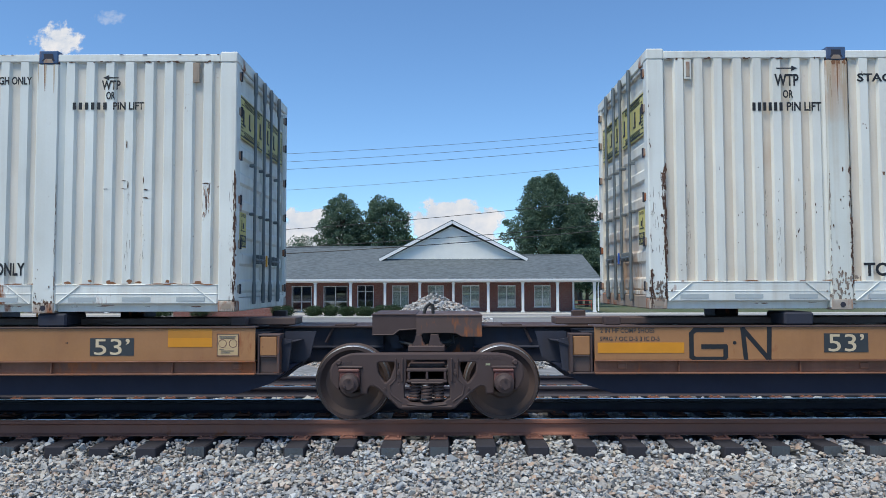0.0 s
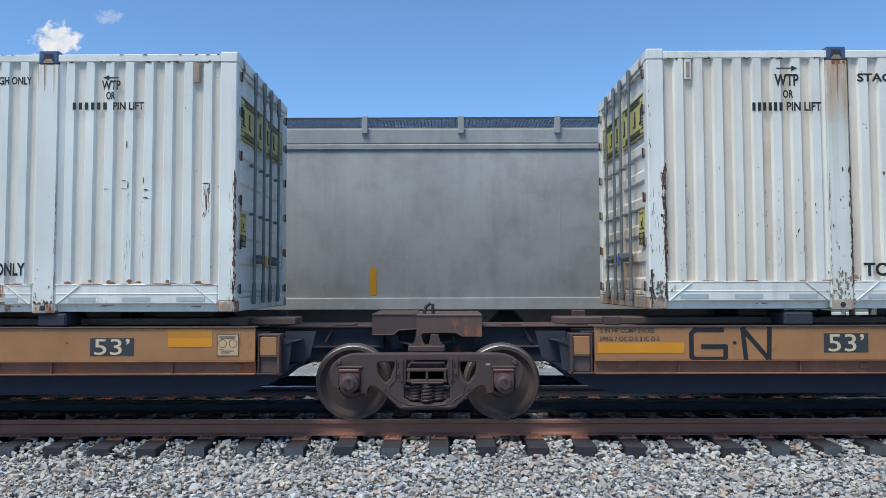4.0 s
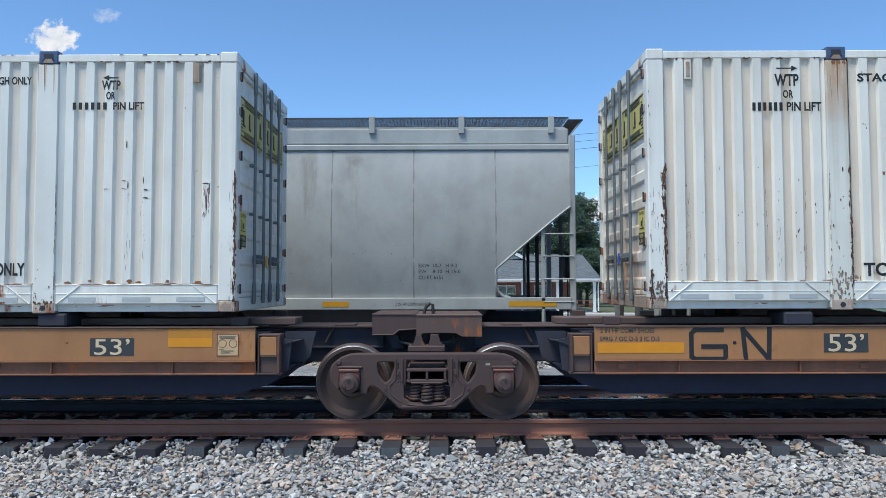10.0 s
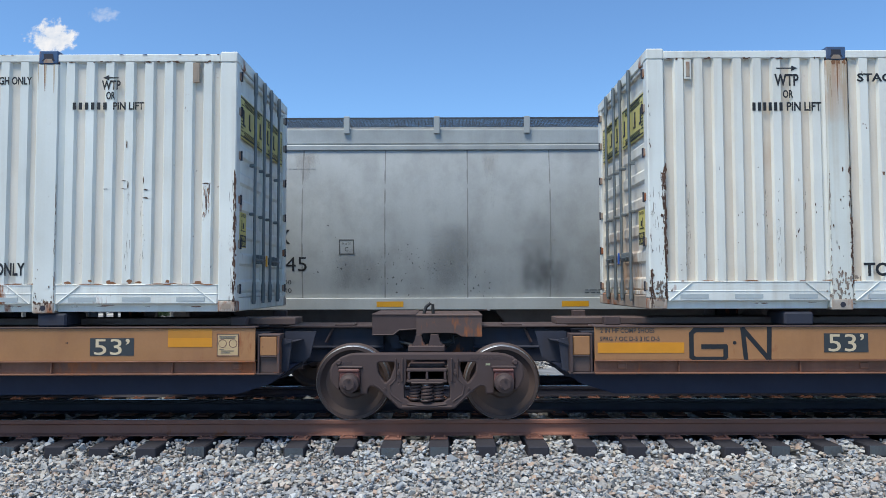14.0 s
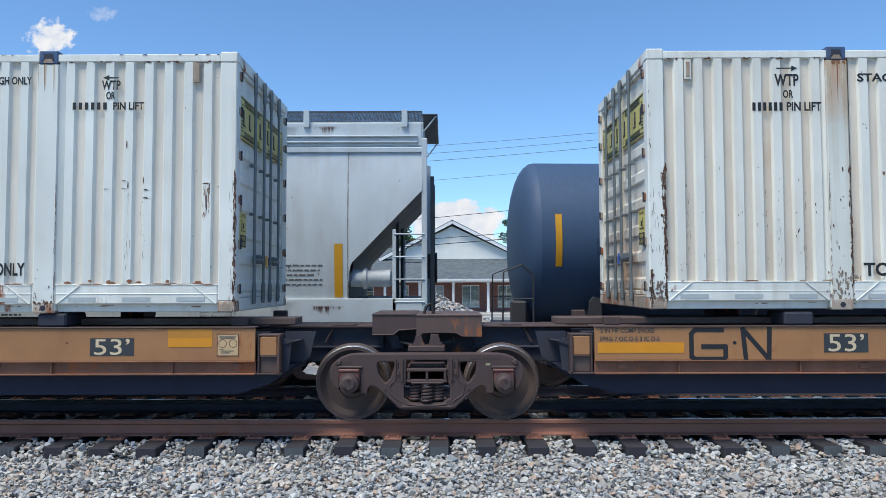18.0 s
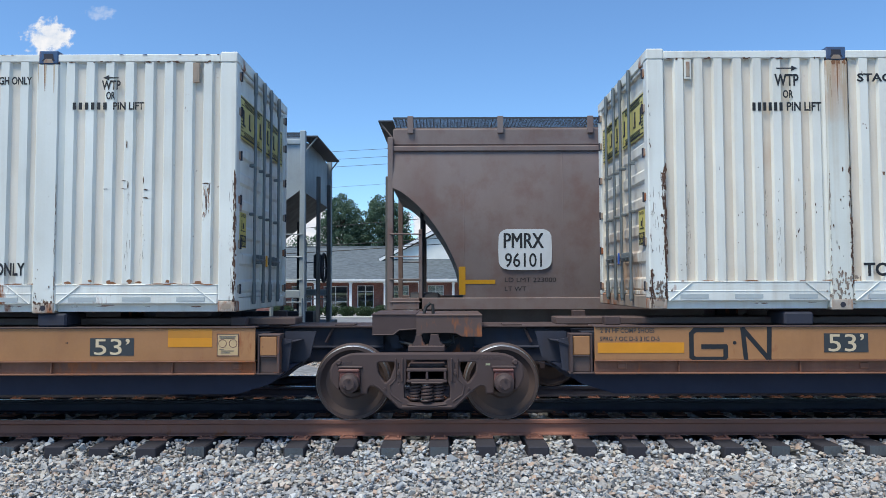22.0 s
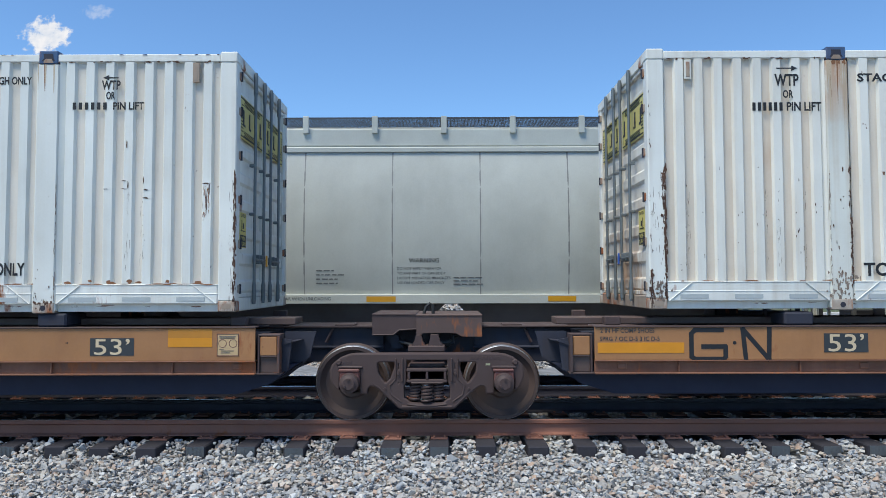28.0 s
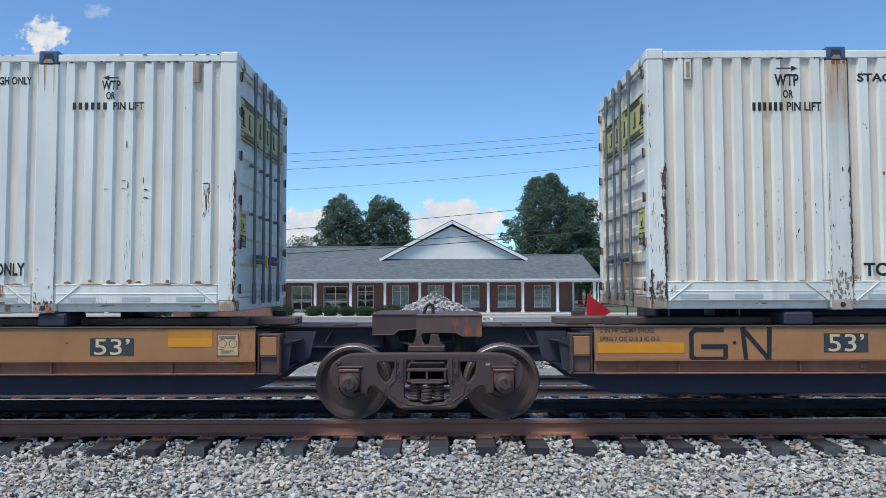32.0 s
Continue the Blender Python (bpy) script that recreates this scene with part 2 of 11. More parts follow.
RUSTED_POST = paint("rust_run_post_paint", (0.66, 0.66, 0.6), 0.55, (0.46, 0.34, 0.22), 0.8, rust=0.85, rust_band=(1.95, 3.0), spots=0.1, streak=14, seed=41, rust_col=(0.25, 0.11, 0.04))
WORN_FOOT = paint("worn_casting_paint", (0.5, 0.44, 0.37), 0.65, (0.2, 0.1, 0.06), 0.8, rust=0.5, blotch=0.6, streak=9, seed=42)
STAINED_DOOR = paint("rust_stained_door_paint", (0.74, 0.71, 0.63), 0.55, (0.36, 0.24, 0.14), 0.9, rust=0.75, rust_band=(1.5, -0.2), blotch=0.45, streak=6, seed=43, rust_col=(0.22, 0.11, 0.05))
GREY_DOOR = paint("weathered_door_paint", (0.77, 0.77, 0.7), 0.5, (0.36, 0.27, 0.18), 0.75, rust=0.22, streak=6, seed=3)
DOOR_BAR = paint("galvanised_bar", (0.17, 0.19, 0.195), 0.5, (0.09, 0.06, 0.04), 0.5, metal=0.5, seed=4)
RUSTY_BAR = paint("rusty_frame", (0.34, 0.27, 0.21), 0.7, (0.15, 0.07, 0.04), 0.6, rust=0.5, seed=5)
BLUE_CASTING = paint("blue_casting_paint", (0.045, 0.1, 0.21), 0.5, (0.12, 0.06, 0.03), 0.7, rust=0.4, seed=6)
YELLOW_DECAL = paint("yellow_decal", (0.6, 0.5, 0.14), 0.5, (0.45, 0.38, 0.16), 0.5, streak=5, seed=7)
BLACK_LETTER = plain("black_letter_paint", (0.012, 0.013, 0.016), 0.6)
GREY_LETTER = plain("grey_letter_paint", (0.1, 0.1, 0.1), 0.7)
PALE_DECAL = plain("pale_reflective_tape", (0.43, 0.46, 0.46), 0.4)
SILL_YELLOW = paint("faded_yellow_sill", (0.36, 0.168, 0.066), 0.6, (0.2, 0.085, 0.045), 0.8, rust=0.14, spots=0.2, streak=2.2, blotch=0.35, seed=8)
SILL_LOWER = paint("rusted_yellow_flange", (0.22, 0.095, 0.055), 0.7, (0.08, 0.035, 0.024), 0.95, rust=0.3, blotch=0.5, streak=5, seed=9)
TAPE_YELLOW = plain("yellow_reflective_tape", (0.8, 0.36, 0.01), 0.35, vary=0.08)
SILL_TAPE = plain("orange_yellow_tape", (0.66, 0.26, 0.012), 0.4, vary=0.12)
TAPE_DULL = plain("dull_yellow_tape", (0.5, 0.205, 0.022), 0.45, vary=0.15)
CREAM_LETTER = plain("cream_letter_paint", (0.66, 0.52, 0.34), 0.65)
PLATE_DARK = plain("dark_number_panel", (0.035, 0.04, 0.045), 0.6)
IRON_DARK = paint("dark_underframe", (0.038, 0.04, 0.056), 0.65, (0.05, 0.033, 0.026), 0.6, rust=0.1, seed=10, spec=0.25)
IRON_BROWN = paint("brown_casting", (0.08, 0.053, 0.05), 0.62, (0.05, 0.035, 0.03), 0.7, rust=0.15, streak=2, seed=11, spec=0.3)
CAP_RED = paint("red_brown_adapter", (0.15, 0.058, 0.05), 0.6, (0.07, 0.04, 0.035), 0.6, seed=12)
DECK_BROWN = paint("brown_deck_plate", (0.1, 0.062, 0.052), 0.6, (0.06, 0.038, 0.033), 0.6, rust=0.1, streak=2, seed=13)
WHEEL_FACE = paint("wheel_plate_iron", (0.082, 0.056, 0.05), 0.65, (0.05, 0.035, 0.032), 0.5, rust=0.12, seed=14, spec=0.3)
BRIGHT_STEEL = plain("polished_tread_steel", (0.66, 0.67, 0.69), 0.38, 0.9, 0.08, 30)
FAR_RAIL = paint("dark_rail_steel", (0.062, 0.058, 0.075), 0.6, (0.04, 0.032, 0.032), 0.5, streak=1, seed=45, spec=0.3)
RAIL_TOP = plain("polished_rail_head", (0.62, 0.63, 0.66), 0.2, 0.95, 0.06, 30, bump=0.02)
RAIL_RUST = paint("rusted_rail_steel", (0.265, 0.12, 0.085), 0.8, (0.12, 0.06, 0.045), 0.5, rust=0.03, streak=1, seed=15, spec=0.2)
TIE_WOOD = paint("creosoted_timber", (0.044, 0.042, 0.05), 0.85, (0.052, 0.047, 0.046), 0.8, streak=4, bump=0.5, seed=16, spec=0.1)
RUBBER = plain("black_rubber_hose", (0.02, 0.02, 0.02), 0.55)


# ---- ground, ballast and tracks ----
def stone_material(name, lo, hi, warm):
    m, nt, b = material(name)
    geo = nt.nodes.new("ShaderNodeNewGeometry")
    rnd = geo.outputs["Random Per Island"]
    r = nt.nodes.new("ShaderNodeValToRGB")
    els = r.color_ramp.elements
    els[0].position, els[0].color = 0.0, (*lo, 1)
    els[1].position, els[1].color = 1.0, (*hi, 1)
    for at, col in ((0.16, (0.3, 0.33, 0.37)), (0.3, (0.5, 0.43, 0.36)), (0.42, (0.36, 0.38, 0.41)), (0.55, (0.6, 0.56, 0.5)), (0.66, (0.46, 0.49, 0.52)), (0.78, (0.67, 0.66, 0.63)), (0.87, warm), (0.93, (0.36, 0.3, 0.26))):
        e = els.new(at)
        e.color = (*col, 1)
    nt.links.new(rnd, r.inputs[0])
    tc = nt.nodes.new("ShaderNodeTexCoord").outputs["Object"]
    n = noise_at(nt, tc, (1, 1, 1), 45, 5, 0.65)
    n2 = noise_at(nt, tc, (1, 1, 1), 1.1, 3)
    c = mix(nt, ramp(nt, n, 0.3, 0.75), r.outputs[0], mix(nt, 0.45, r.outputs[0], (0.14, 0.13, 0.12)))
    c = mix(nt, times(nt, ramp(nt, n2, 0.4, 0.7), 0.3), c, (0.2, 0.17, 0.14))
    nt.links.new(c, b.inputs["Base Color"])
    b.inputs["Roughness"].default_value = 0.8
    bp = node(nt, "ShaderNodeBump", Strength=0.35, Distance=0.01)
    nt.links.new(n, bp.inputs["Height"])
    nt.links.new(bp.outputs[0], b.inputs["Normal"])
    return m


BALLAST = stone_material("grey_ballast_stone", (0.16, 0.165, 0.17), (0.66, 0.66, 0.65), (0.5, 0.34, 0.25))
BALLAST_BED = plain("ballast_fines", (0.24, 0.24, 0.245), 0.9, vary=0.5, size=28, bump=0.8)


def lump(rng):
    """One broken stone: the hull of a few points strewn over a ball."""
    bm = bmesh.new()
    for k in range(13):
        d = rng.normal(size=3)
        d = d / np.linalg.norm(d) * rng.uniform(0.78, 1.1)
        bm.verts.new(Vector((d[0] * 1.15, d[1], d[2] * 0.85)))
    bmesh.ops.convex_hull(bm, input=bm.verts)
    bmesh.ops.delete(bm, geom=[v for v in bm.verts if not v.link_faces], context="VERTS")
    bm.verts.index_update()
    v = np.array([tuple(p.co) for p in bm.verts])
    f = np.array([[p.index for p in q.verts] for q in bm.faces])
    bm.free()
    return v * rng.uniform(0.72, 1.3, 3), f


def stones(spots, size, rng, flat=0.8):
    """Broken stones as one mesh: each a faceted lump."""
    kinds = [lump(rng) for _ in range(24)]
    spots = np.array(spots)
    pick = rng.integers(0, len(kinds), len(spots))
    vs, fs, at = [], [], 0
    for k, (bv, bf) in enumerate(kinds):
        sp = spots[pick == k]
        n = len(sp)
        if not n:
            continue
        ax = rng.normal(size=(n, 3))
        ax /= np.linalg.norm(ax, axis=1)[:, None]
        an = rng.uniform(0, 6.28, n)
        c, s = np.cos(an)[:, None, None], np.sin(an)[:, None, None]
        kx = ax[:, None, :]
        v = np.broadcast_to(bv, (n, *bv.shape))
        v = v * c + np.cross(np.broadcast_to(kx, v.shape), v) * s + kx * (v * kx).sum(2, keepdims=True) * (1 - c)
        sc = size * rng.lognormal(0, 0.28, n)
        v = v * sc[:, None, None] * np.array((1, 1, flat)) + sp[:, None, :]
        fs.append((bf[None] + at + len(bv) * np.arange(n)[:, None, None]).reshape(-1, 3))
        vs.append(v.reshape(-1, 3))
        at += n * len(bv)
    v, f = np.concatenate(vs), np.concatenate(fs)
    me = bpy.data.meshes.new("stones")
    me.vertices.add(len(v))
    me.vertices.foreach_set("co", v.reshape(-1))
    me.loops.add(len(f) * 3)
    me.loops.foreach_set("vertex_index", f.reshape(-1).astype(np.int32))
    me.polygons.add(len(f))
    me.polygons.foreach_set("loop_start", np.arange(0, len(f) * 3, 3, dtype=np.int32))
    me.update(calc_edges=True)
    me.shade_flat()
    me.materials.append(BALLAST)
    return me


def bed_height(y):
    """The ballast's surface across both tracks."""
    pts = ((-30, -0.72), (3.0, -0.62), (6.6, -0.4), (7.7, -0.335), (8.05, -0.305), (8.3, -0.255), (10.75, -0.265), (11.6, -0.44), (12.3, -0.5),
           (15.3, -0.5), (16.4, -0.66), (17.5, -0.68), (33.0, -0.69))
    return float(np.interp(y, [p[0] for p in pts], [p[1] for p in pts]))


def build_ground():
    m, nt, b = material("dry_grass_and_dirt")
    tc = nt.nodes.new("ShaderNodeTexCoord").outputs["Object"]
    n1, n2 = noise_at(nt, tc, (1, 1, 1), 0.25, 5), noise_at(nt, tc, (1, 1, 1), 6, 5)
    c = mix(nt, ramp(nt, n1, 0.35, 0.65), (0.07, 0.1, 0.03), (0.16, 0.14, 0.08))
    c = mix(nt, n2, c, (0.05, 0.07, 0.025))
    nt.links.new(c, b.inputs["Base Color"])
    b.inputs["Roughness"].default_value = 0.95
    s = Shape()
    ys = [-2500, -100, -10, 17.6, 30, 60, 100, 300, 2500]
    xs = [-2500, -300, -60, -20, 0, 20, 60, 300, 2500]
    s.grid([[(x, y, -0.74) for y in ys] for x in xs])
    solid("ground", s, m, "flat ground of dry grass and dirt beside the railway", "ground", kind="structure", smooth=0)
    ys = [-20, 0, 3, 5, 6.6, 7.2, 7.7, 8.05, 9.4, 10.75, 11.6, 12.3, 13.8, 15.3, 16.4, 17.5, 24, 33]
    s = Shape()
    s.grid([[(x, y, bed_height(y) - 0.03) for y in ys] for x in np.linspace(-60, 60, 25)])
    solid("ballast_bed", s, BALLAST_BED, "bed of grey gravel fines under both tracks", "ballast", kind="structure", smooth=0)
    rng = np.random.default_rng(5)
    spots = []
    step = 0.042
    for y in np.arange(4.9, 8.5, step):
        for x in np.arange(-6.4, 6.4, step):
            px, py = x + rng.uniform(-0.03, 0.03), y + rng.uniform(-0.03, 0.03)
            k = (px + 0.06 + 0.531 * 40 + 0.2655) % 0.531
            on_tie = py > 8.06 and abs(k - 0.2655) < 0.125
            if on_tie:
                continue
            if py > 8.5:
                continue
            spots.append((px, py, bed_height(py) + rng.uniform(-0.03, 0.03) + (0.02 if py > 8.06 else 0)))
    ob = new("ballast_stones", stones(spots, 0.0275, rng))
    tagged(ob, "loose grey crushed stone ballast piled against the tie ends", "ballast", kind="stuff")
    spots = []
    for y in np.arange(8.95, 18.4, 0.105):
        for x in np.arange(-7.5, 7.5, 0.105):
            px, py = x + rng.uniform(-0.05, 0.05), y + rng.uniform(-0.05, 0.05)
            k = (px + 0.06 + 0.531 * 40 + 0.2655) % 0.531
            near, far = 8.0 < py < 10.7, 12.5 < py < 15.2
            if (near or far) and abs(k - 0.2655) < 0.13:
                continue
            spots.append((px, py, bed_height(py) + rng.uniform(-0.03, 0.02)))
    ob = new("ballast_stones", stones(spots, 0.045, rng))
    tagged(ob, "grey crushed stone between the rails and the tracks", "ballast", kind="stuff")


def rail_shape(x0, x1):
    prof = [(-0.07, 0.0), (0.07, 0.0), (0.07, 0.011), (0.018, 0.028), (0.009, 0.045), (0.009, 0.12), (0.036, 0.133), (0.036, 0.165),
            (0.026, 0.176), (-0.026, 0.176), (-0.036, 0.165), (-0.036, 0.133), (-0.009, 0.12), (-0.009, 0.045), (-0.018, 0.028), (-0.07, 0.011)]
    return Shape().prism(prof, "x", x0, x1)


def build_track(y, z, name, label, x_half, ties):
    th = thing(name, label, "railway track", "tracks", pose(0, y, z))
    th["kind"] = "structure"
    for side in (-1, 1):
        # only the rail nearest the camera is rust brown; the others are darker
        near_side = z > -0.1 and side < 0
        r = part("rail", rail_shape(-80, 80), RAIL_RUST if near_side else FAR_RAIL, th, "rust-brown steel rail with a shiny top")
        r.location = (0, side * 0.7535, -0.176)
        s = Shape().box(-80, 80, -0.024, 0.024, 0.0005, 0.0035)
        top = part("running_surface", s, RAIL_TOP, r, "bright polished running band")
        top.location = (0, side * -0.006, 0.176)
    rng = random.Random(3)
    variants = []
    for k in range(4):
        s = Shape().box(-0.112, 0.112, -1.295, 1.295, -0.18, 0, 0.012)
        variants.append(s.mesh("tie", TIE_WOOD))
    s = Shape()
    for side in (-1, 1):
        s.box(-0.098, 0.098, side * 0.7535 - 0.18, side * 0.7535 + 0.18, 0.001, 0.022, 0.004)
        for sx in (-0.06, 0.06):
            for sy in (-0.088, 0.088, 0.15 * side):
                s.box(sx - 0.014, sx + 0.014, side * 0.7535 + sy - 0.018, side * 0.7535 + sy + 0.018, 0.022, 0.042, 0.004)
    plate_me = s.mesh("tie_plate", RAIL_RUST)
    s = Shape()
    for i in range(13):
        s.box(-0.09 + i * 0.0145, -0.083 + i * 0.0145, -1.299, -1.294, -0.11, -0.005)
    s.box(-0.095, 0.1, -1.2965, -1.294, -0.11, -0.005)
    comb = s.mesh("end_plate", plain("galvanised_end_plate", (0.16, 0.17, 0.18), 0.5, 0.6))
    for i in range(-ties, ties + 1):
        x = -0.06 + 0.531 * i + rng.uniform(-0.02, 0.02)
        tie = part("tie", variants[i % 4], None, th, "dark creosoted timber crosstie")
        tie.location = (x, rng.uniform(-0.05, 0.05), -0.198)
        tie.rotation_euler = (0, 0, rng.uniform(-0.012, 0.012))
        part("tie_plate", plate_me, None, tie)
        if rng.random() < 0.45:
            part("end_plate", comb, None, tie, "ribbed steel anti-split plate")
    return th


build_ground()
build_track(NEAR_Y, 0.0, "track_near", "near railway track with rusty rails on dark timber ties", 80, 22)
build_track(FAR_Y, FAR_Z, "track_far", "far railway track with polished rails on timber ties", 80, 22)


# ---- containers ----
def corrugation(d0, d1, e, z0, z1, mats, outer=-1.288, depth=0.036, period=0.2165):
    """A pressed steel side sheet with upright trapezoid ribs."""
    xs, d = [(d0, outer)], d0 + 0.02
    if e > 0:
        xs, d, period = [(d0, outer + depth), (d0 + 0.07, outer + depth), (d0 + 0.09, outer), (d0 + 0.18, outer)], d0 + 0.2, 0.2195
    while d < d1 - 0.01:
        for a, y in ((0.0, depth), (0.088, depth), (0.108, 0), (0.197, 0)):
            if d + a <= d1 - 0.02:
                xs.append((d + a, outer + y))
        d += period
    xs.append((d1, outer))
    s = Shape().grid([[(-e * a, y, z) for a, y in xs] for z in (z0, z1)])
    me = s.mesh("side_panel", mats[0], 0)
    me.materials.append(mats[1])
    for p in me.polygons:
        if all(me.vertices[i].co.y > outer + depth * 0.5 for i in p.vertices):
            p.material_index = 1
    return me


def chips(parent, spots, mat, y, seed, size=0.02):
    """Flaked patches of bare rusty steel on an upright face."""
    rng = random.Random(seed)
    for k, (x, z, w, h) in enumerate(spots):
        n = 10
        lift = 0.0018 + 0.00012 * k
        ring = [(x + w / 2 * rng.uniform(0.55, 1.2) * math.cos(2 * math.pi * k / n), z + h / 2 * rng.uniform(0.55, 1.2) * math.sin(2 * math.pi * k / n)) for k in range(n)]
        part("rust_chip", Shape().prism(ring, "y", y - lift, y), mat, parent, "flaked patch of rust", smooth=0)


SEAL_BLUE = plain("blue_plastic_seal", (0.02, 0.09, 0.4), 0.4)


def container(e, at, label, side_mat, name="intermodal_container"):
    """A 53-foot box; its door end is at x = 0 and faces e along x."""
    L, W, H = 16.154, 1.295, 2.896
    th = thing(name, label, "shipping container", "containers", at)

    def bx(s, d0, d1, y0, y1, z0, z1, c=0.006):
        a, b = sorted((-e * d0, -e * d1))
        return s.box(a, b, y0, y1, z0, z1, c)
    # frame
    for d0, d1 in ((0.0, 0.19), (L - 0.19, L)):
        for side in (-1, 1):
            y0, y1 = sorted((side * W, side * (W - 0.16)))
            p = part("corner_post", bx(Shape(), d0, d1, y0, y1, 0.118, H - 0.118, 0.012), WHITE_TRIM, th)
            for z0, z1 in ((0.0, 0.118), (H - 0.118, H)):
                s = bx(Shape(), d0 - 0.004, d1, y0 - 0.004, y1 + 0.004, z0, z1, 0.012)
                c = part("corner_casting", s, WORN_FOOT if z0 < 1 else WHITE_TRIM, th)
                if z0 > 1:
                    continue
                hole = Shape()
                hole.prism(oval((-e) * (d0 + d1) / 2, (z0 + z1) / 2, 0.055, 0.032, 14, 3), "y", side * (W + 0.006) - 0.002, side * (W + 0.006) + 0.001)
                part("lifting_hole", hole, RUSTY_BAR, c, "rusty oval hole")
    posts = (1.98, L - 2.24)
    for d in posts:
        for side in (-1, 1):
            y0, y1 = sorted((side * (W + 0.002), side * (W - 0.14)))
            part("lift_post", bx(Shape(), d, d + 0.26, y0, y1, 0.0, H - 0.13, 0.02), RUSTED_POST if e < 0 else side_mat[0], th, "rust-streaked lifting post")
            y0, y1 = sorted((side * (W + 0.006), side * (W - 0.16)))
            c = part("lift_casting", bx(Shape(), d + 0.02, d + 0.235, y0, y1, H - 0.13, H + 0.015, 0.01), BLUE_CASTING, th, "blue rusting corner casting")
            part("lifting_hole", Shape().prism([(-e * (d + 0.127) + a, H + b) for a, b in ((-0.075, -0.105), (-0.05, -0.07), (-0.055, -0.02), (0.05, -0.02), (0.055, -0.07), (0.075, -0.105), (0.03, -0.095), (-0.03, -0.095))], "y", side * (W + 0.008) - 0.002, side * (W + 0.008) + 0.001), IRON_DARK, c, "dark arched hole")
            if side < 0:
                part("casting_stain", Shape().prism([(-e * (d + 0.127) + a, H + b) for a, b in ((-0.05, -0.105), (-0.03, -0.078), (0.035, -0.08), (0.05, -0.105), (0.06, -0.124), (-0.055, -0.124))], "y", -W - 0.0105, -W - 0.007), RUSTY_BAR, c, "rust stain below the hole")
            c = part("foot_casting", bx(Shape(), d + 0.01, d + 0.245, y0, y1, -0.012, 0.11, 0.01), WORN_FOOT, th, "worn rusty foot casting")
            part("lifting_hole", Shape().prism(oval(-e * (d + 0.127), 0.045, 0.03, 0.03, 14), "y", side * (W + 0.008) - 0.002, side * (W + 0.008) + 0.001), IRON_DARK, c, "dark round hole")
    for side in (-1, 1):
        y0, y1 = sorted((side * (W - 0.004), side * (W - 0.08)))
        part("top_rail", bx(Shape(), 0.19, L - 0.19, y0, y1, H - 0.11, H - 0.025, 0.008), WHITE_TRIM, th)
        spans = ((0.19, posts[0]), (posts[0] + 0.26, posts[1]), (posts[1] + 0.26, L - 0.19))
        for d0, d1 in spans:
            part("bottom_rail", bx(Shape(), d0, d1, y0, y1, 0.085, 0.3, 0.012), WHITE_TRIM, th, "deep white bottom rail with rust along its edge")
            ya, yb = sorted((side * (W + 0.001), side * (W - 0.02)))
            part("rail_crease", bx(Shape(), d0, d1, ya, yb, 0.19, 0.208, 0.008), WHITE_TRIM, th)
            part("rail_lip", bx(Shape(), d0, d1, ya, yb, 0.29, 0.304, 0.004), WHITE_TRIM, th)
            ya, yb = sorted((side * (W - 0.07), side * (W - 0.1)))
            part("inner_rail", bx(Shape(), d0, d1, ya, yb, 0.0, 0.09, 0.006), WHITE_TRIM, th, "set-back lower rail")
            if side < 0:
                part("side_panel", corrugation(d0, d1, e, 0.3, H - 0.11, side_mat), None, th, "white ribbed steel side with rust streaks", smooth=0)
                for a, b in ((d0 + 0.02, d0 + 0.27), (d1 - 0.02, d1 - 0.27)):
                    s = Shape().tube([(-e * a, -W - 0.002, 0.09), (-e * b, -W - 0.002, 0.29)], 0.006, 6)
                    part("gusset_weld", s, WHITE_TRIM, th)
                n = max(2, int((d1 - d0) / 0.59))
                for i in range(n):
                    t = d0 + (d1 - d0) * (i + 0.5) / n
                    part("reflective_tape", bx(Shape(), t - 0.155, t + 0.155, -W - 0.0005, -W + 0.004, 0.115, 0.163, 0), PALE_DECAL, th)
            else:
                part("side_panel", bx(Shape(), d0, d1, W - 0.04, W - 0.02, 0.3, H - 0.11, 0), WHITE_BOX, th)
    roof = bx(Shape(), 0.05, L - 0.05, -W + 0.06, W - 0.06, H - 0.06, H - 0.03)
    part("roof", roof, WHITE_BOX, th)
    part("floor_frame", bx(Shape(), 0.1, L - 0.1, -W + 0.08, W - 0.08, 0.04, 0.18), IRON_DARK, th, "dark steel floor frame")
    part("end_wall", bx(Shape(), L - 0.06, L - 0.02, -W + 0.16, W - 0.16, 0.1, H - 0.1), WHITE_BOX, th)
    # vent plate under the top rail
    v = part("vent_plate", bx(Shape(), 0.42, 0.495, -1.3, -1.275, 2.55, 2.77, 0.004), RUSTY_BAR if e > 0 else WHITE_TRIM, th, "small rusty vent plate")
    part("vent_slot", bx(Shape(), 0.437, 0.478, -1.304, -1.297, 2.575, 2.745, 0.003), RUSTY_BAR, v)
    # door end
    part("door_header", bx(Shape(), -0.002, 0.12, -W + 0.15, W - 0.15, H - 0.13, H, 0.01), GREY_DOOR, th)
    part("door_sill", bx(Shape(), -0.002, 0.12, -W + 0.15, W - 0.15, 0.0, 0.15, 0.01), RUSTY_BAR if e < 0 else GREY_DOOR, th)
    for k, (ya, yb) in enumerate(((-W + 0.165, -0.012), (0.012, W - 0.165))):
        z = 0.2
        ribs = []
        while z < H - 0.3:
            ribs += [(z, 0.055), (z + 0.03, 0.03), (z + 0.13, 0.03), (z + 0.16, 0.055)]
            z += 0.31
        prof = [(0.16, 0.055)] + ribs + [(H - 0.14, 0.055)]
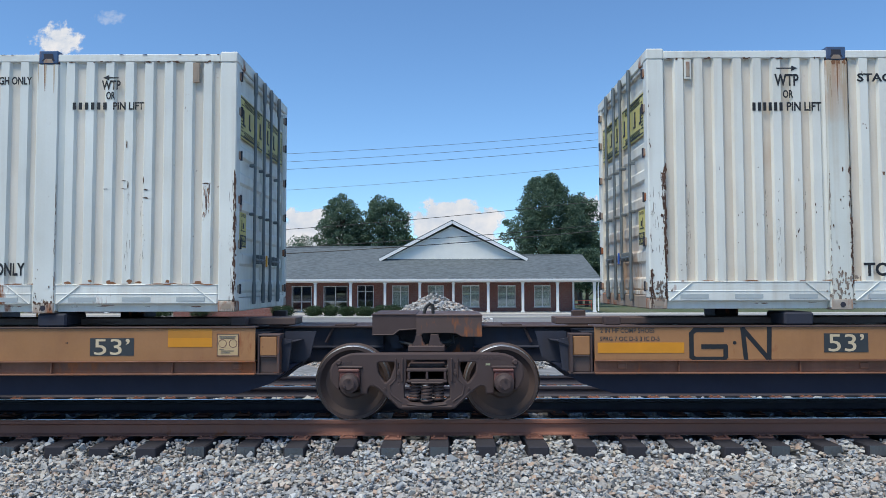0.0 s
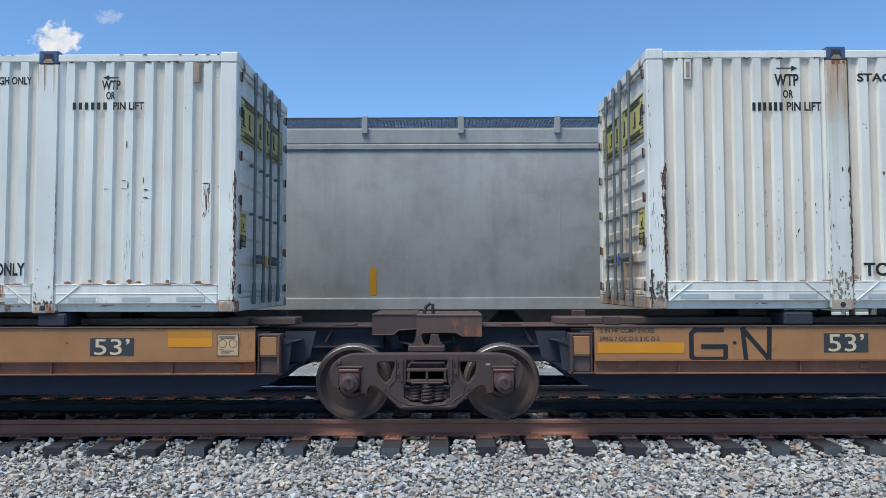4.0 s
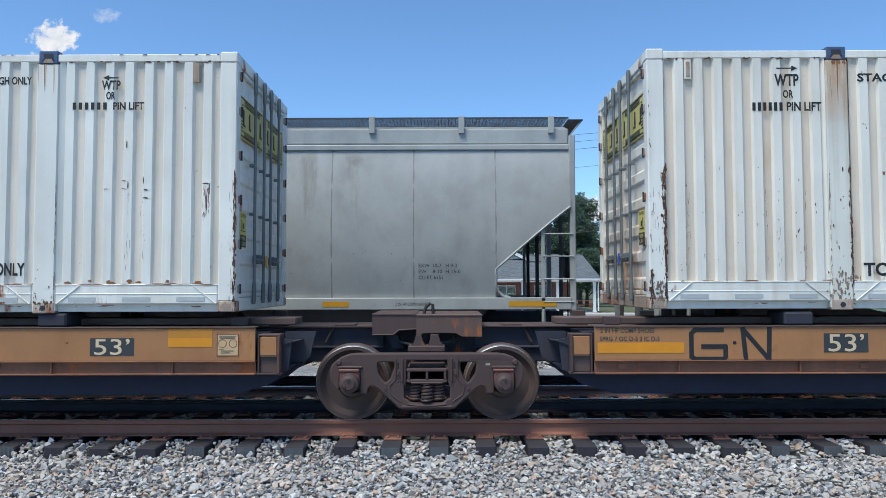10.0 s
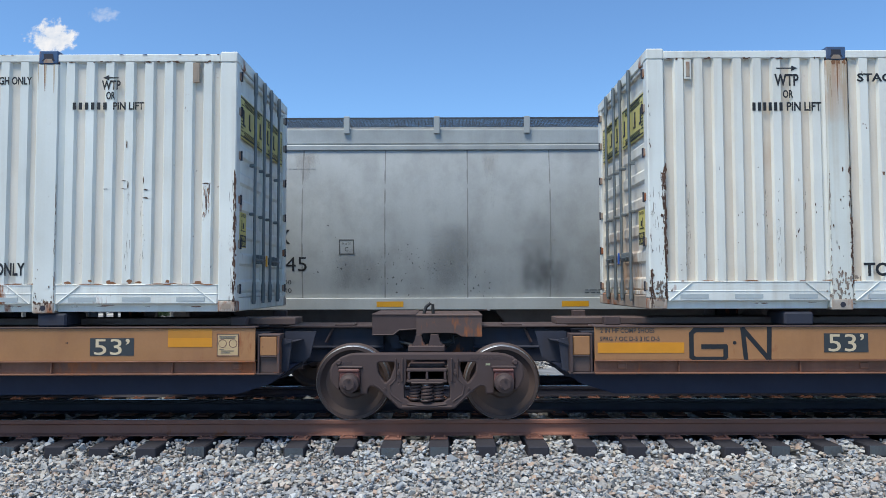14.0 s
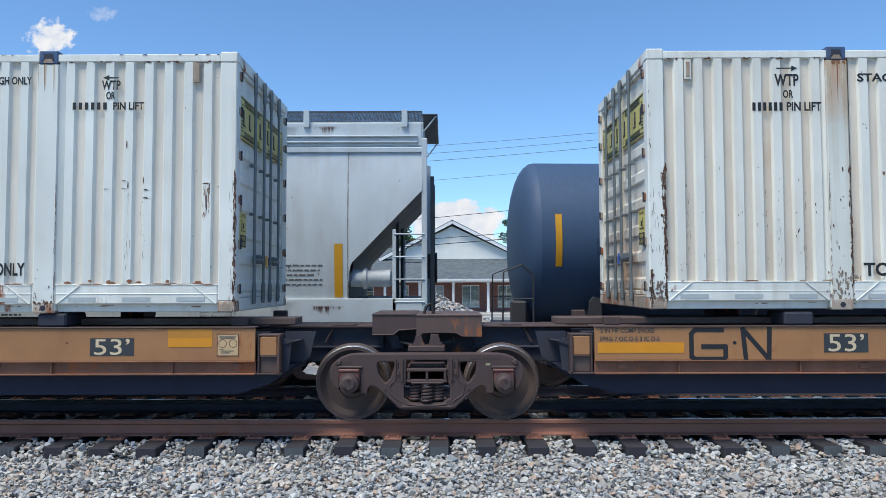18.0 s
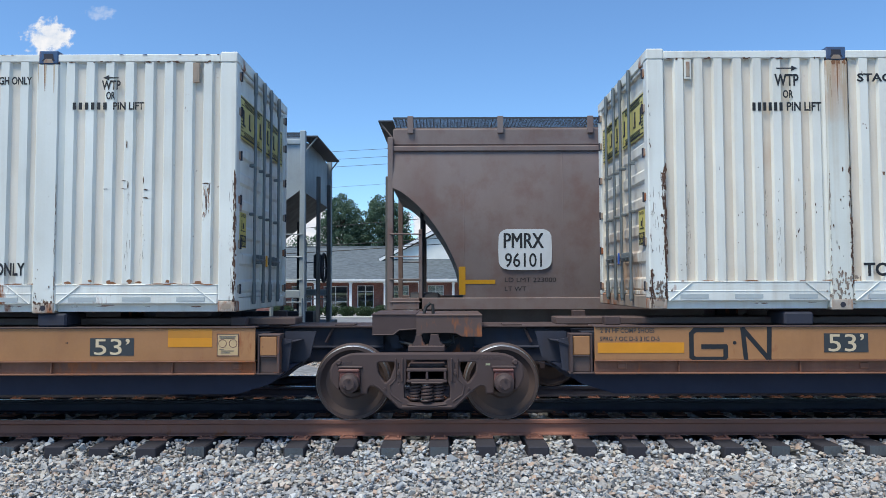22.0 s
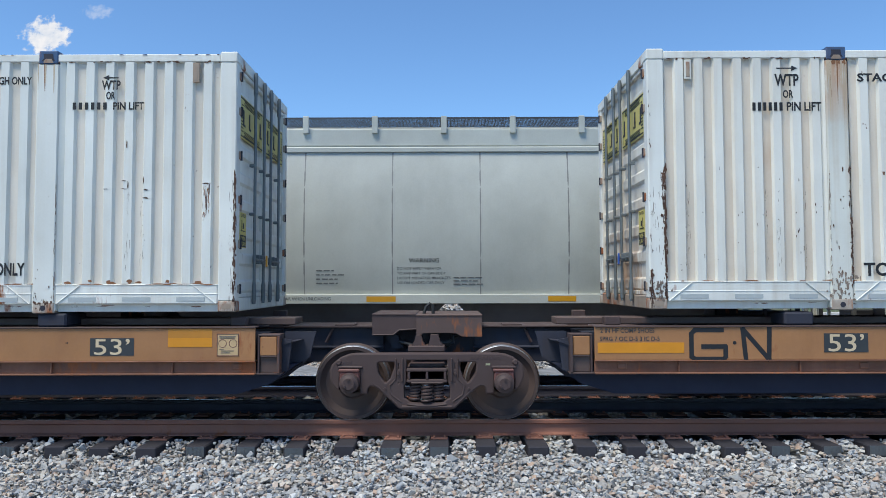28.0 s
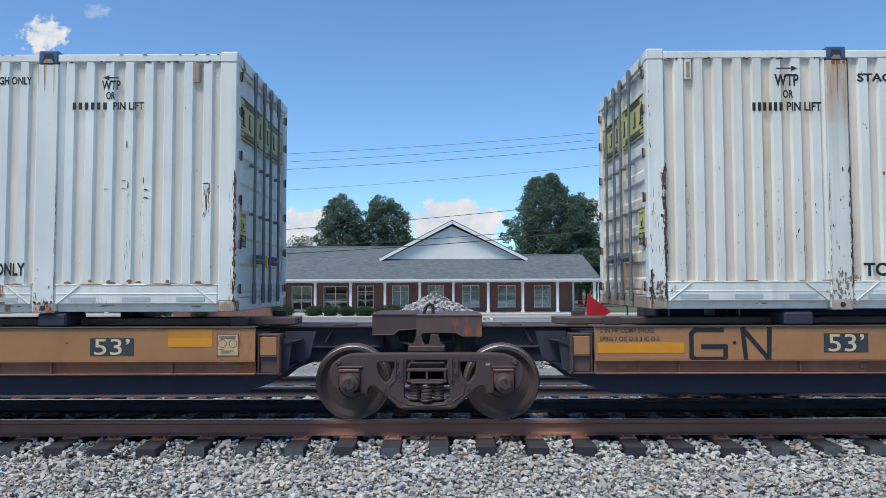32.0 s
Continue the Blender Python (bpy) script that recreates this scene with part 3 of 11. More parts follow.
        s = Shape().grid([[(-e * d, y, z) for z, d in prof] for y in (ya, yb)])
        s.grid([[(-e * (d + 0.02), y, z) for z, d in prof] for y in (yb, ya)])
        dr = part("door", s, STAINED_DOOR if e < 0 else GREY_DOOR, th, "closed ribbed steel door, grimy and stained", smooth=0)
        edge = Shape()
        for y0, y1 in ((ya, ya + 0.035), (yb - 0.035, yb)):
            bx(edge, 0.012, 0.06, y0, y1, 0.155, H - 0.135, 0.005)
        for z0, z1 in ((0.155, 0.2), (H - 0.18, H - 0.135)):
            bx(edge, 0.014, 0.06, ya + 0.035, yb - 0.035, z0, z1, 0.005)
        part("door_frame", edge, STAINED_DOOR if e < 0 else GREY_DOOR, dr)
        for off in ((0.62, 0.18) if k == 0 else (0.17, 0.62)):
            y = -off if k == 0 else off
            s = Shape().tube([(e * 0.035, y, 0.1), (e * 0.035, y, H - 0.08)], 0.018, 10)
            rod = part("lock_rod", s, DOOR_BAR, dr, "dark galvanised locking rod")
            for z0, z1 in ((0.1, 0.3), (H - 0.3, H - 0.08)):
                part("rod_cam", Shape().lathe([(z0 - 0.03, 0.012), (z0 - 0.03, 0.02), (z0, 0.022), (z0, 0.027), (z1, 0.027), (z1, 0.022), (z1 + 0.03, 0.02), (z1 + 0.03, 0.012)], (e * 0.035, y, 0), "z", 12), DOOR_BAR, rod, "heavy cam keeper at the end of the rod")
            for zc in (1.14, 1.72):
                part("rod_bracket", bx(Shape(), -0.048, 0.03, y - 0.026, y + 0.026, zc - 0.018, zc + 0.018, 0.008), DOOR_BAR, rod)
            s = Shape().tube([(e * 0.05, y, 0.6), (e * 0.065, y + (0.26 if off < 0.4 else -0.26) * (1 if k == 0 else -1) * -1, 0.59)], 0.014, 8)
            part("door_handle", s, DOOR_BAR, rod)
            yl = y + (0.13 if off < 0.4 else -0.13) * (1 if k == 0 else -1) * -1
            part("handle_latch", bx(Shape(), -0.07, 0.02, yl - 0.016, yl + 0.016, 0.55, 0.66, 0.01), DOOR_BAR, rod)
            if off < 0.4 and k == 0:
                part("seal_tag", bx(Shape(), -0.09, -0.072, y - 0.05, y + 0.0, 0.52, 0.66, 0.006), SEAL_BLUE if e < 0 else TAPE_YELLOW, rod, "blue plastic seal tag" if e < 0 else "yellow plastic seal tag")
        for zc in (0.25, 0.75, 1.25, 1.75, 2.25, 2.65):
            yo = ya - 0.02 if k == 0 else yb + 0.02
            h = bx(Shape(), -0.012, 0.03, yo - 0.05, yo + 0.05, zc - 0.045, zc + 0.045, 0.008)
            hg = part("hinge", h, RUSTY_BAR, dr, "rusty hinge")
            part("hinge_pin", Shape().tube([(e * 0.016, yo, zc - 0.055), (e * 0.016, yo, zc + 0.055)], 0.012, 8), IRON_DARK, hg)
        # decal boards
        s = Shape()
        y0, y1 = (ya + 0.06, yb - 0.05) if k == 0 else (ya + 0.05, yb - 0.06)
        bx(s, 0.022, 0.03, y0, y1, 1.98, 2.47, 0)
        dec = part("yellow_sign", s, YELLOW_DECAL, dr, "faded yellow company sign")
        n = 4 if k == 0 else 3
        for i in range(n):
            yy = y0 + (y1 - y0) * (i + 0.3) / n
            part("sign_bar", bx(Shape(), 0.017, 0.0225, yy + 0.03, yy + 0.075, 2.13, 2.32, 0), BLACK_LETTER, dec)
            part("sign_bar", bx(Shape(), 0.017, 0.0225, yy + 0.075, yy + 0.12, 2.13, 2.155, 0), BLACK_LETTER, dec)
        for z in (2.0, 2.44):
            part("sign_border", bx(Shape(), 0.017, 0.0225, y0 + 0.02, y1 - 0.02, z, z + 0.012, 0), BLACK_LETTER, dec)
        ye = y0 if k == 0 else y1 - 0.13
        for i in range(9):
            part("sign_stripe", bx(Shape(), 0.017, 0.0225, ye + 0.02 + 0.004 * i, ye + 0.11, 2.06 + i * 0.038, 2.07 + i * 0.038, 0), BLACK_LETTER, dec)
        for i in range(4):
            for z in (2.07 - i * 0.018, 2.37 + i * 0.018):
                part("sign_stripe", bx(Shape(), 0.017, 0.0225, y0 + 0.16, y1 - 0.16, z, z + 0.006, 0), BLACK_LETTER, dec)
    s = Shape()
    bx(s, 0.005, 0.012, -1.11, -0.85, 0.72, 1.12, 0)
    w = part("caution_sign", s, YELLOW_DECAL, th, "small yellow caution sign")
    part("sign_panel", bx(Shape(), 0.001, 0.006, -1.092, -0.868, 0.728, 0.862, 0), BLACK_LETTER, w)
    face = "east" if e > 0 else "west"
    for body, z, wd, h, off, mat in (("CAUTION", 1.068, 0.2, 0.036, 0.005, BLACK_LETTER), ("WIDE", 0.802, 0.16, 0.045, 0.001, YELLOW_DECAL), ("TURNS", 0.74, 0.19, 0.045, 0.001, YELLOW_DECAL)):
        lettering(body, mat, w, -e * off, -0.98 - e * wd / 2, z, wd, h, turn=face, bold=0.01)
    for y0, y1, z0, z1 in ((-1.07, -0.89, 0.905, 0.915), (-1.04, -1.025, 0.915, 1.03), (-0.99, -0.95, 0.94, 1.0)):
        part("sign_mark", bx(Shape(), 0.001, 0.006, y0, y1, z0, z1, 0), BLACK_LETTER, w)
    return th


BOX_Z_L, BOX_Z_R = 1.267, 1.286
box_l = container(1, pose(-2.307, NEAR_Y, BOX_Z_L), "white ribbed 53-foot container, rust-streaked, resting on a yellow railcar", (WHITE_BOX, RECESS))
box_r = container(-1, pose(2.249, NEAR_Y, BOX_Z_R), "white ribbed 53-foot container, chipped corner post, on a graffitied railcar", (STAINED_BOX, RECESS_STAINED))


def ribbon(points, w, y, depth=0.002):
    """A flat painted stroke on an upright face."""
    s = Shape()
    for (x0, z0), (x1, z1) in zip(points, points[1:]):
        d = Vector((x1 - x0, z1 - z0))
        if d.length < 1e-6:
            continue
        n = Vector((-d.y, d.x)).normalized() * (w / 2)
        u = d.normalized() * (w / 2) * 0.6
        q = [(x0 - u.x + n.x, z0 - u.y + n.y), (x1 + u.x + n.x, z1 + u.y + n.y), (x1 + u.x - n.x, z1 + u.y - n.y), (x0 - u.x - n.x, z0 - u.y - n.y)]
        s.prism(q, "y", y - depth, y)
        depth += 0.0003
    return s


def box_words(box, e, words):
    for body, x, z, w, h in words:
        ob = lettering(body, BLACK_LETTER, box, x, -1.289, z, w, h, bold=0.03)
    return box


# words on the two boxes (x from the door end)
box_words(box_l, 1, [("WTP", -1.51, 2.47, 0.21, 0.105), ("OR", -1.46, 2.36, 0.1, 0.09), ("PIN LIFT", -1.38, 2.245, 0.345, 0.085),
                     ("GH ONLY", -2.66, 2.53, 0.37, 0.09), ("ONLY", -2.65, 0.4, 0.33, 0.145)])
bars(box_l, BLACK_LETTER, -1.2905, [(-1.83 + i * 0.068, 2.247, 0.036, 0.08) for i in range(6)], "name_bars")
box_words(box_r, -1, [("WTP", 1.42, 2.47, 0.27, 0.135), ("OR", 1.51, 2.335, 0.115, 0.09), ("PIN LIFT", 1.55, 2.19, 0.385, 0.1),
                      ("STACK", 2.34, 2.515, 0.5, 0.095), ("TOP", 2.35, 0.355, 0.4, 0.15)])
bars(box_r, BLACK_LETTER, -1.2905, [(1.17 + i * 0.06, 2.193, 0.034, 0.093) for i in range(6)], "name_bars")
for bxo, x0, x1, z, tip in ((box_l, -1.47, -1.33, 2.605, -1), (box_r, 1.45, 1.65, 2.67, 1)):
    s = ribbon([(x0, z), (x1, z)], 0.014, -1.2885)
    a = x1 if tip > 0 else x0
    s.prism([(a + tip * 0.03, z), (a - tip * 0.04, z + 0.03), (a - tip * 0.04, z - 0.03)], "y", -1.292, -1.289)
    part("arrow_mark", s, BLACK_LETTER, bxo, "black painted arrow")


RUST_CHIP = plain("bare_rusty_steel", (0.11, 0.055, 0.036), 0.85, vary=0.5, size=20)
STAINED_FLAKE = plain("grey_brown_scuff", (0.26, 0.2, 0.16), 0.8, vary=0.4, size=20)
RUST_RUN = plain("orange_rust_run", (0.3, 0.13, 0.06), 0.8, vary=0.4, size=20)
rng = random.Random(12)
# chipped corner post of one box, scattered scrapes on both
chips(box_r, [(0.175 + rng.gauss(0, 0.012), rng.uniform(0.55, 1.55), rng.uniform(0.006, 0.03), rng.uniform(0.02, 0.13)) for _ in range(30)], RUST_CHIP, -1.2955, 1)
chips(box_r, [(0.012 + abs(rng.gauss(0, 0.012)), rng.choice((0.3, 0.75, 1.25, 1.75, 2.25)) + rng.gauss(0, 0.09), rng.uniform(0.003, 0.012), rng.uniform(0.01, 0.06)) for _ in range(22)], RUST_CHIP, -1.2955, 2)
chips(box_r, [(rng.uniform(0.02, 0.18), rng.uniform(0.02, 0.4), rng.uniform(0.004, 0.02), rng.uniform(0.008, 0.03)) for _ in range(18)], RUST_CHIP, -1.301, 3)
chips(box_r, [(2.0 + 0.24 * rng.random(), rng.uniform(0.1, 1.6), rng.uniform(0.004, 0.014), rng.uniform(0.01, 0.05)) for _ in range(16)], RUST_CHIP, -1.2985, 4)
chips(box_r, [(rng.choice((0.36, 0.576, 0.79, 1.01, 1.226, 1.44, 1.66, 1.875)) + rng.uniform(-0.04, 0.04), rng.uniform(0.4, 1.6), rng.uniform(0.004, 0.01), rng.uniform(0.01, 0.04)) for _ in range(24)], RUST_CHIP, -1.2885, 5)
chips(box_l, [(-0.012 - abs(rng.gauss(0, 0.012)), rng.choice((0.1, 0.25, 0.5, 1.25, 1.32)) + rng.gauss(0, 0.08), rng.uniform(0.003, 0.01), rng.uniform(0.015, 0.06)) for _ in range(22)], RUST_CHIP, -1.2955, 6)
chips(box_l, [(-d, z, w, h) for d, z, w, h in ((1.25, 1.45, 0.07, 0.012), (1.25, 1.36, 0.07, 0.012), (1.2, 1.4, 0.012, 0.09), (1.03, 1.45, 0.012, 0.09), (1.0, 1.35, 0.06, 0.02), (1.0, 1.26, 0.07, 0.02), (1.45, 1.36, 0.08, 0.01),
                                               (0.3, 1.35, 0.015, 0.16), (0.33, 1.42, 0.09, 0.012), (0.33, 1.2, 0.02, 0.2), (1.22, 1.85, 0.012, 0.1), (2.08, 1.3, 0.012, 0.14), (2.05, 1.05, 0.012, 0.2))], RUST_CHIP, -1.2895, 7)
chips(box_l, [(-d + rng.uniform(-0.02, 0.02), 0.315 + rng.uniform(0, 0.03), rng.uniform(0.04, 0.1), rng.uniform(0.02, 0.06)) for d in (0.4, 0.75, 1.05, 1.15, 1.35, 1.4, 1.6, 1.85)], RUST_RUN, -1.2895, 8)
chips(box_l, [(-rng.uniform(2.0, 2.22), rng.uniform(0.1, 0.5), rng.uniform(0.005, 0.015), rng.uniform(0.01, 0.04)) for _ in range(10)], RUST_CHIP, -1.2985, 9)
chips(box_r, [(rng.uniform(2.03, 2.2), 2.735, rng.uniform(0.02, 0.06), rng.uniform(0.03, 0.06)) for i in range(6)], RUST_RUN, -1.2982, 10)
chips(box_l, [(-rng.uniform(0.2, 3.0), 2.865, rng.uniform(0.02, 0.06), 0.006) for _ in range(12)], RUST_CHIP, -1.2925, 11)

for bxo, e, n, seed in ((box_l, -1, 22, 21), (box_r, 1, 14, 22)):
    rng = random.Random(seed)
    chips(bxo, [(e * rng.uniform(0.22, 3.1), 0.303 + rng.uniform(-0.004, 0.01), rng.uniform(0.03, 0.2), rng.uniform(0.006, 0.018)) for _ in range(n)], RUST_RUN, -1.2925, seed)
    chips(bxo, [(e * rng.uniform(0.22, 3.1), rng.uniform(0.05, 0.075), rng.uniform(0.02, 0.16), rng.uniform(0.005, 0.014)) for _ in range(n // 2)], RUST_CHIP, -1.2945, seed + 5)


def edge_wear(box, x, z0, z1, n, spread, y, seed, mat, tall=0.09, wide=0.02):
    """A worn edge: many ragged upright flakes of bare steel gathered along one line."""
    rng = random.Random(seed)
    s = Shape()
    for k in range(n):
        px, pz = x + rng.gauss(0, spread), rng.uniform(z0, z1)
        h, w = tall * rng.random() ** 1.6 + 0.012, wide * rng.uniform(0.25, 1.0)
        m = 9
        ring = [(px + w / 2 * rng.uniform(0.4, 1.3) * math.cos(6.283 * i / m), pz + h / 2 * rng.uniform(0.5, 1.3) * math.sin(6.283 * i / m)) for i in range(m)]
        yy = y - 0.00003 * k
        s.add([(a, yy, b) for a, b in ring], [tuple(range(m))])
    part("worn_edge", s, mat, box, "ragged line of flaked paint and rust", smooth=0)["kind"] = "stuff"


edge_wear(box_r, 0.182, 0.1, 1.55, 120, 0.008, -1.2958, 51, RUST_CHIP, 0.14, 0.026)
edge_wear(box_r, 0.155, 1.2, 1.5, 14, 0.02, -1.2958, 52, RUST_CHIP, 0.1, 0.02)
edge_wear(box_r, 0.02, 0.02, 0.45, 40, 0.014, -1.301, 53, RUST_CHIP, 0.1, 0.024)
edge_wear(box_r, 0.1, 0.02, 0.3, 46, 0.05, -1.3015, 54, STAINED_FLAKE, 0.07, 0.03)
edge_wear(box_r, 0.1, 0.5, 1.3, 30, 0.05, -1.2958, 55, STAINED_FLAKE, 0.12, 0.008)
edge_wear(box_r, 2.225, 0.12, 1.55, 70, 0.008, -1.2985, 56, RUST_CHIP, 0.11, 0.02)
edge_wear(box_r, 1.995, 0.1, 1.5, 40, 0.006, -1.2985, 57, STAINED_FLAKE, 0.12, 0.012)
edge_wear(box_r, 2.12, 0.05, 0.4, 60, 0.06, -1.2988, 58, STAINED_FLAKE, 0.07, 0.035)
edge_wear(box_l, -0.012, 0.02, 1.55, 130, 0.008, -1.2958, 59, RUST_CHIP, 0.12, 0.022)
edge_wear(box_l, -0.04, 0.1, 1.4, 26, 0.02, -1.2958, 60, STAINED_FLAKE, 0.16, 0.006)
edge_wear(box_l, -1.992, 0.15, 1.4, 40, 0.003, -1.2985, 61, RUST_CHIP, 0.16, 0.008)
edge_wear(box_l, -2.12, 0.03, 0.12, 26, 0.06, -1.302, 62, RUST_CHIP, 0.05, 0.03)
for k, d in enumerate((0.34, 0.36, 0.31)):
    edge_wear(box_l, -d, 1.0, 1.42, 12, 0.006, -1.2905, 63 + k, RUST_RUN, 0.1, 0.012)
for k, (bxo, e, d) in enumerate(((box_r, 1, 0.42), (box_r, 1, 0.44), (box_r, 1, 1.43), (box_r, 1, 1.72), (box_r, 1, 1.3), (box_l, -1, 1.2), (box_l, -1, 1.03))):
    edge_wear(bxo, e * d, 0.45, 1.3, 16, 0.012, -1.2886, 70 + k, STAINED_FLAKE, 0.12, 0.006)
for k, (bxo, e) in enumerate(((box_l, -1), (box_r, 1))):
    for j in range(5):
        edge_wear(bxo, e * (0.3 + 0.38 * j), 2.775, 2.79, 3, 0.08, -1.2925, 80 + 5 * k + j, RUST_CHIP, 0.012, 0.09)

STAIN = plain("tan_rust_stain", (0.58, 0.46, 0.33), 0.7, vary=0.25, size=6)
rng = random.Random(31)
for bxo, e, n, longest in ((box_r, 1, 12, 0.9), (box_l, -1, 4, 0.35)):
    for k in range(n):
        yr = -1.2984 - 0.0002 * k
        x, ln, w = e * rng.uniform(2.0, 2.22), longest * rng.uniform(0.2, 1.0), rng.uniform(0.003, 0.014)
        s = Shape().add([(x - w, yr, 2.76), (x + w, yr, 2.76), (x + w * 0.7, yr, 2.76 - ln * 0.5), (x + w * 0.15, yr, 2.76 - ln), (x - w * 0.15, yr, 2.76 - ln), (x - w * 0.7, yr, 2.76 - ln * 0.5)], [(0, 1, 2, 3, 4, 5)])
        part("rust_run", s, STAIN if rng.random() < 0.85 else RUST_RUN, bxo, "tan rust run below the casting", smooth=0)

# ---- articulated car under the boxes ----
def railcar_platform(e, x_end, label):
    """One platform; x_end is the sill's end, the body runs away from it against e."""
    th = thing("container_railcar", label, "railcar", "articulated car platforms", pose(0, NEAR_Y, 0))
    far = x_end - e * 16.0

    def bx(s, xa, xb, *rest):
        a, b = sorted((xa, xb))
        return s.box(a, b, *rest)
    for side in (-1, 1):
        ya, yb = sorted((side * 1.33, side * 1.3))
        sill = part("side_sill", bx(Shape(), x_end, far, ya, yb, 0.735, 1.09, 0.004), SILL_YELLOW, th, "faded yellow steel side sill with rust stains")
        ya2, yb2 = sorted((side * 1.345, side * 1.16))
        part("top_flange", bx(Shape(), x_end + e * 0.0, far, ya2, yb2, 1.09, 1.104, 0.003), IRON_BROWN, sill)
        part("mid_flange", bx(Shape(), x_end, far, ya2, yb2, 0.722, 0.735, 0.003), SILL_LOWER, sill)
        ya3, yb3 = sorted((side * 1.29, side * 1.27))
        part("lower_web", bx(Shape(), x_end, far, ya3, yb3, 0.6, 0.722, 0.003), SILL_LOWER, th, "rust-stained lower web")
        part("bottom_flange", bx(Shape(), x_end, far, ya2, yb2, 0.583, 0.6, 0.004), SILL_LOWER, th)
        for i in range(14):
            x = x_end - e * (0.25 + i * 0.66)
            if i % 2:
                part("web_stiffener", bx(Shape(), x, x + 0.012, *sorted((side * 1.325, side * 1.29)), 0.6, 0.722, 0.002), SILL_LOWER, th)
            elif i % 4 == 0:
                part("web_tab", bx(Shape(), x, x + 0.1, *sorted((side * 1.305, side * 1.29)), 0.635, 0.7, 0.006), SILL_LOWER, th)
        # deck edge behind the sill
        yd0, yd1 = sorted((side * 0.93, side * 0.55))
        if side < 0:
            part("deck_plate", bx(Shape(), x_end + e * 0.36, far, yd0, yd1, 1.105, 1.185, 0.008), DECK_BROWN, th, "rusty brown deck plate")
        for d in (2.11, 13.9):
            x = x_end - e * d + (-e * 0.15)
            part("container_seat", bx(Shape(), x - 0.16, x + 0.16, *sorted((side * 1.27, side * 0.8)), 1.104, 1.252, 0.02), IRON_DARK, th, "dark steel container seat")
        part("corner_seat", bx(Shape(), x_end - e * 0.16, x_end - e * 0.34, *sorted((side * 1.1, side * 0.96)), 1.104, 1.2, 0.01), IRON_BROWN, th)
        # end bracket with a small panel
        xb0, xb1 = x_end + e * 0.02, x_end + e * 0.265
        br = part("end_bracket", bx(Shape(), xb1 - e * 0.028, xb1, *sorted((side * 1.32, side * 1.08)), 0.6, 1.0, 0.004), IRON_BROWN, th, "brown steel end bracket")
        s = bx(Shape(), xb0, xb1, *sorted((side * 1.3, side * 1.1)), 1.0, 1.02, 0.004)
        part("bracket_plate", s, IRON_BROWN, br)
        part("bracket_plate", bx(Shape(), xb0, xb0 + e * 0.02, *sorted((side * 1.3, side * 1.1)), 0.6, 1.0, 0.004), IRON_BROWN, br)
        part("bracket_plate", bx(Shape(), xb0 + e * 0.03, xb1 - e * 0.03, *sorted((side * 1.3, side * 1.15)), 0.77, 0.79, 0.004), IRON_BROWN, br)
        part("bracket_plate", bx(Shape(), xb0 + e * 0.02, xb1 - e * 0.03, *sorted((side * 1.12, side * 1.08)), 0.6, 1.0, 0.004), IRON_BROWN, br)
        part("bracket_plate", bx(Shape(), xb0 - e * 0.02, xb1 + e * 0.01, *sorted((side * 1.31, side * 1.08)), 0.582, 0.602, 0.004), IRON_BROWN, br)
        part("bracket_plate", bx(Shape(), xb0 + e * 0.022, xb1 - e * 0.03, *sorted((side * 1.27, side * 1.25)), 0.604, 0.768, 0.004), DECK_BROWN, br)
        part("bracket_wing", Shape().prism([(xb1 + e * 0.002, 0.97), (xb1 + e * 0.11, 0.95), (xb1 + e * 0.07, 0.62), (xb1 + e * 0.002, 0.6)], "y", *sorted((side * 1.2, side * 1.17))), IRON_DARK, br)
        part("bracket_panel", bx(Shape(), xb0 + e * 0.028, xb1 - e * 0.035, *sorted((side * 1.3, side * 1.285)), 0.79, 0.995, 0.006), SILL_YELLOW, br, "dull yellow panel")
        # curved gusset from sill to centre sill
        pts = [(xb1 - e * 0.01, 1.03), (xb1 + e * 0.34, 1.03), (xb1 + e * 0.27, 0.74), (xb1 + e * 0.2, 0.70), (xb1 + e * 0.05, 0.68), (xb1 - e * 0.01, 0.66)]
        part("end_gusset", Shape().prism(pts, "y", *sorted((side * 1.0, side * 0.96))), IRON_DARK, th)
        pts = [(xb1, 0.93), (xb1 + e * 0.2, 0.95), (xb1 + e * 0.05, 0.91), (xb1, 0.88)]
        part("step_bracket", Shape().prism(pts, "y", *sorted((side * 1.22, side * 1.0))), IRON_DARK, th)
        pts = [(x_end - e * 0.1, 0.74), (x_end + e * 0.5, 0.74), (x_end + e * 0.42, 0.64), (x_end + e * 0.24, 0.5), (x_end - e * 0.1, 0.42)]
        part("end_web", Shape().prism(pts, "y", *sorted((side * 0.8, side * 0.76))), IRON_DARK, th)
        # slanted stay under the bracket
        pts = [(x_end - e * 0.5, 0.58), (xb1, 0.6), (xb1 + e * 0.3, 0.68), (x_end + e * 0.1, 0.5), (x_end - e * 0.3, 0.42)]
        part("side_stay", Shape().prism(pts, "y", *sorted((side * 0.9, side * 0.86))), IRON_DARK, th)
    # centre sill
    xc = -0.2 + (-e) * 0.55
    cs = part("centre_sill", bx(Shape(), xc, far, -0.33, 0.33, 0.62, 1.04, 0.01), IRON_DARK, th, "deep dark centre sill")
    part("sill_cap", bx(Shape(), xc, far, -0.42, 0.42, 1.04, 1.062, 0.005), IRON_BROWN, cs)
    for d in (0.35, 1.15):
        part("sill_pad", bx(Shape(), xc - e * d, xc - e * (d + 0.24), -0.4, -0.1, 1.062, 1.08, 0.004), IRON_BROWN, cs)
    part("brake_pipe", Shape().tube([(xc, -0.36, 0.8), (far, -0.36, 0.8)], 0.02, 8), IRON_DARK, th)
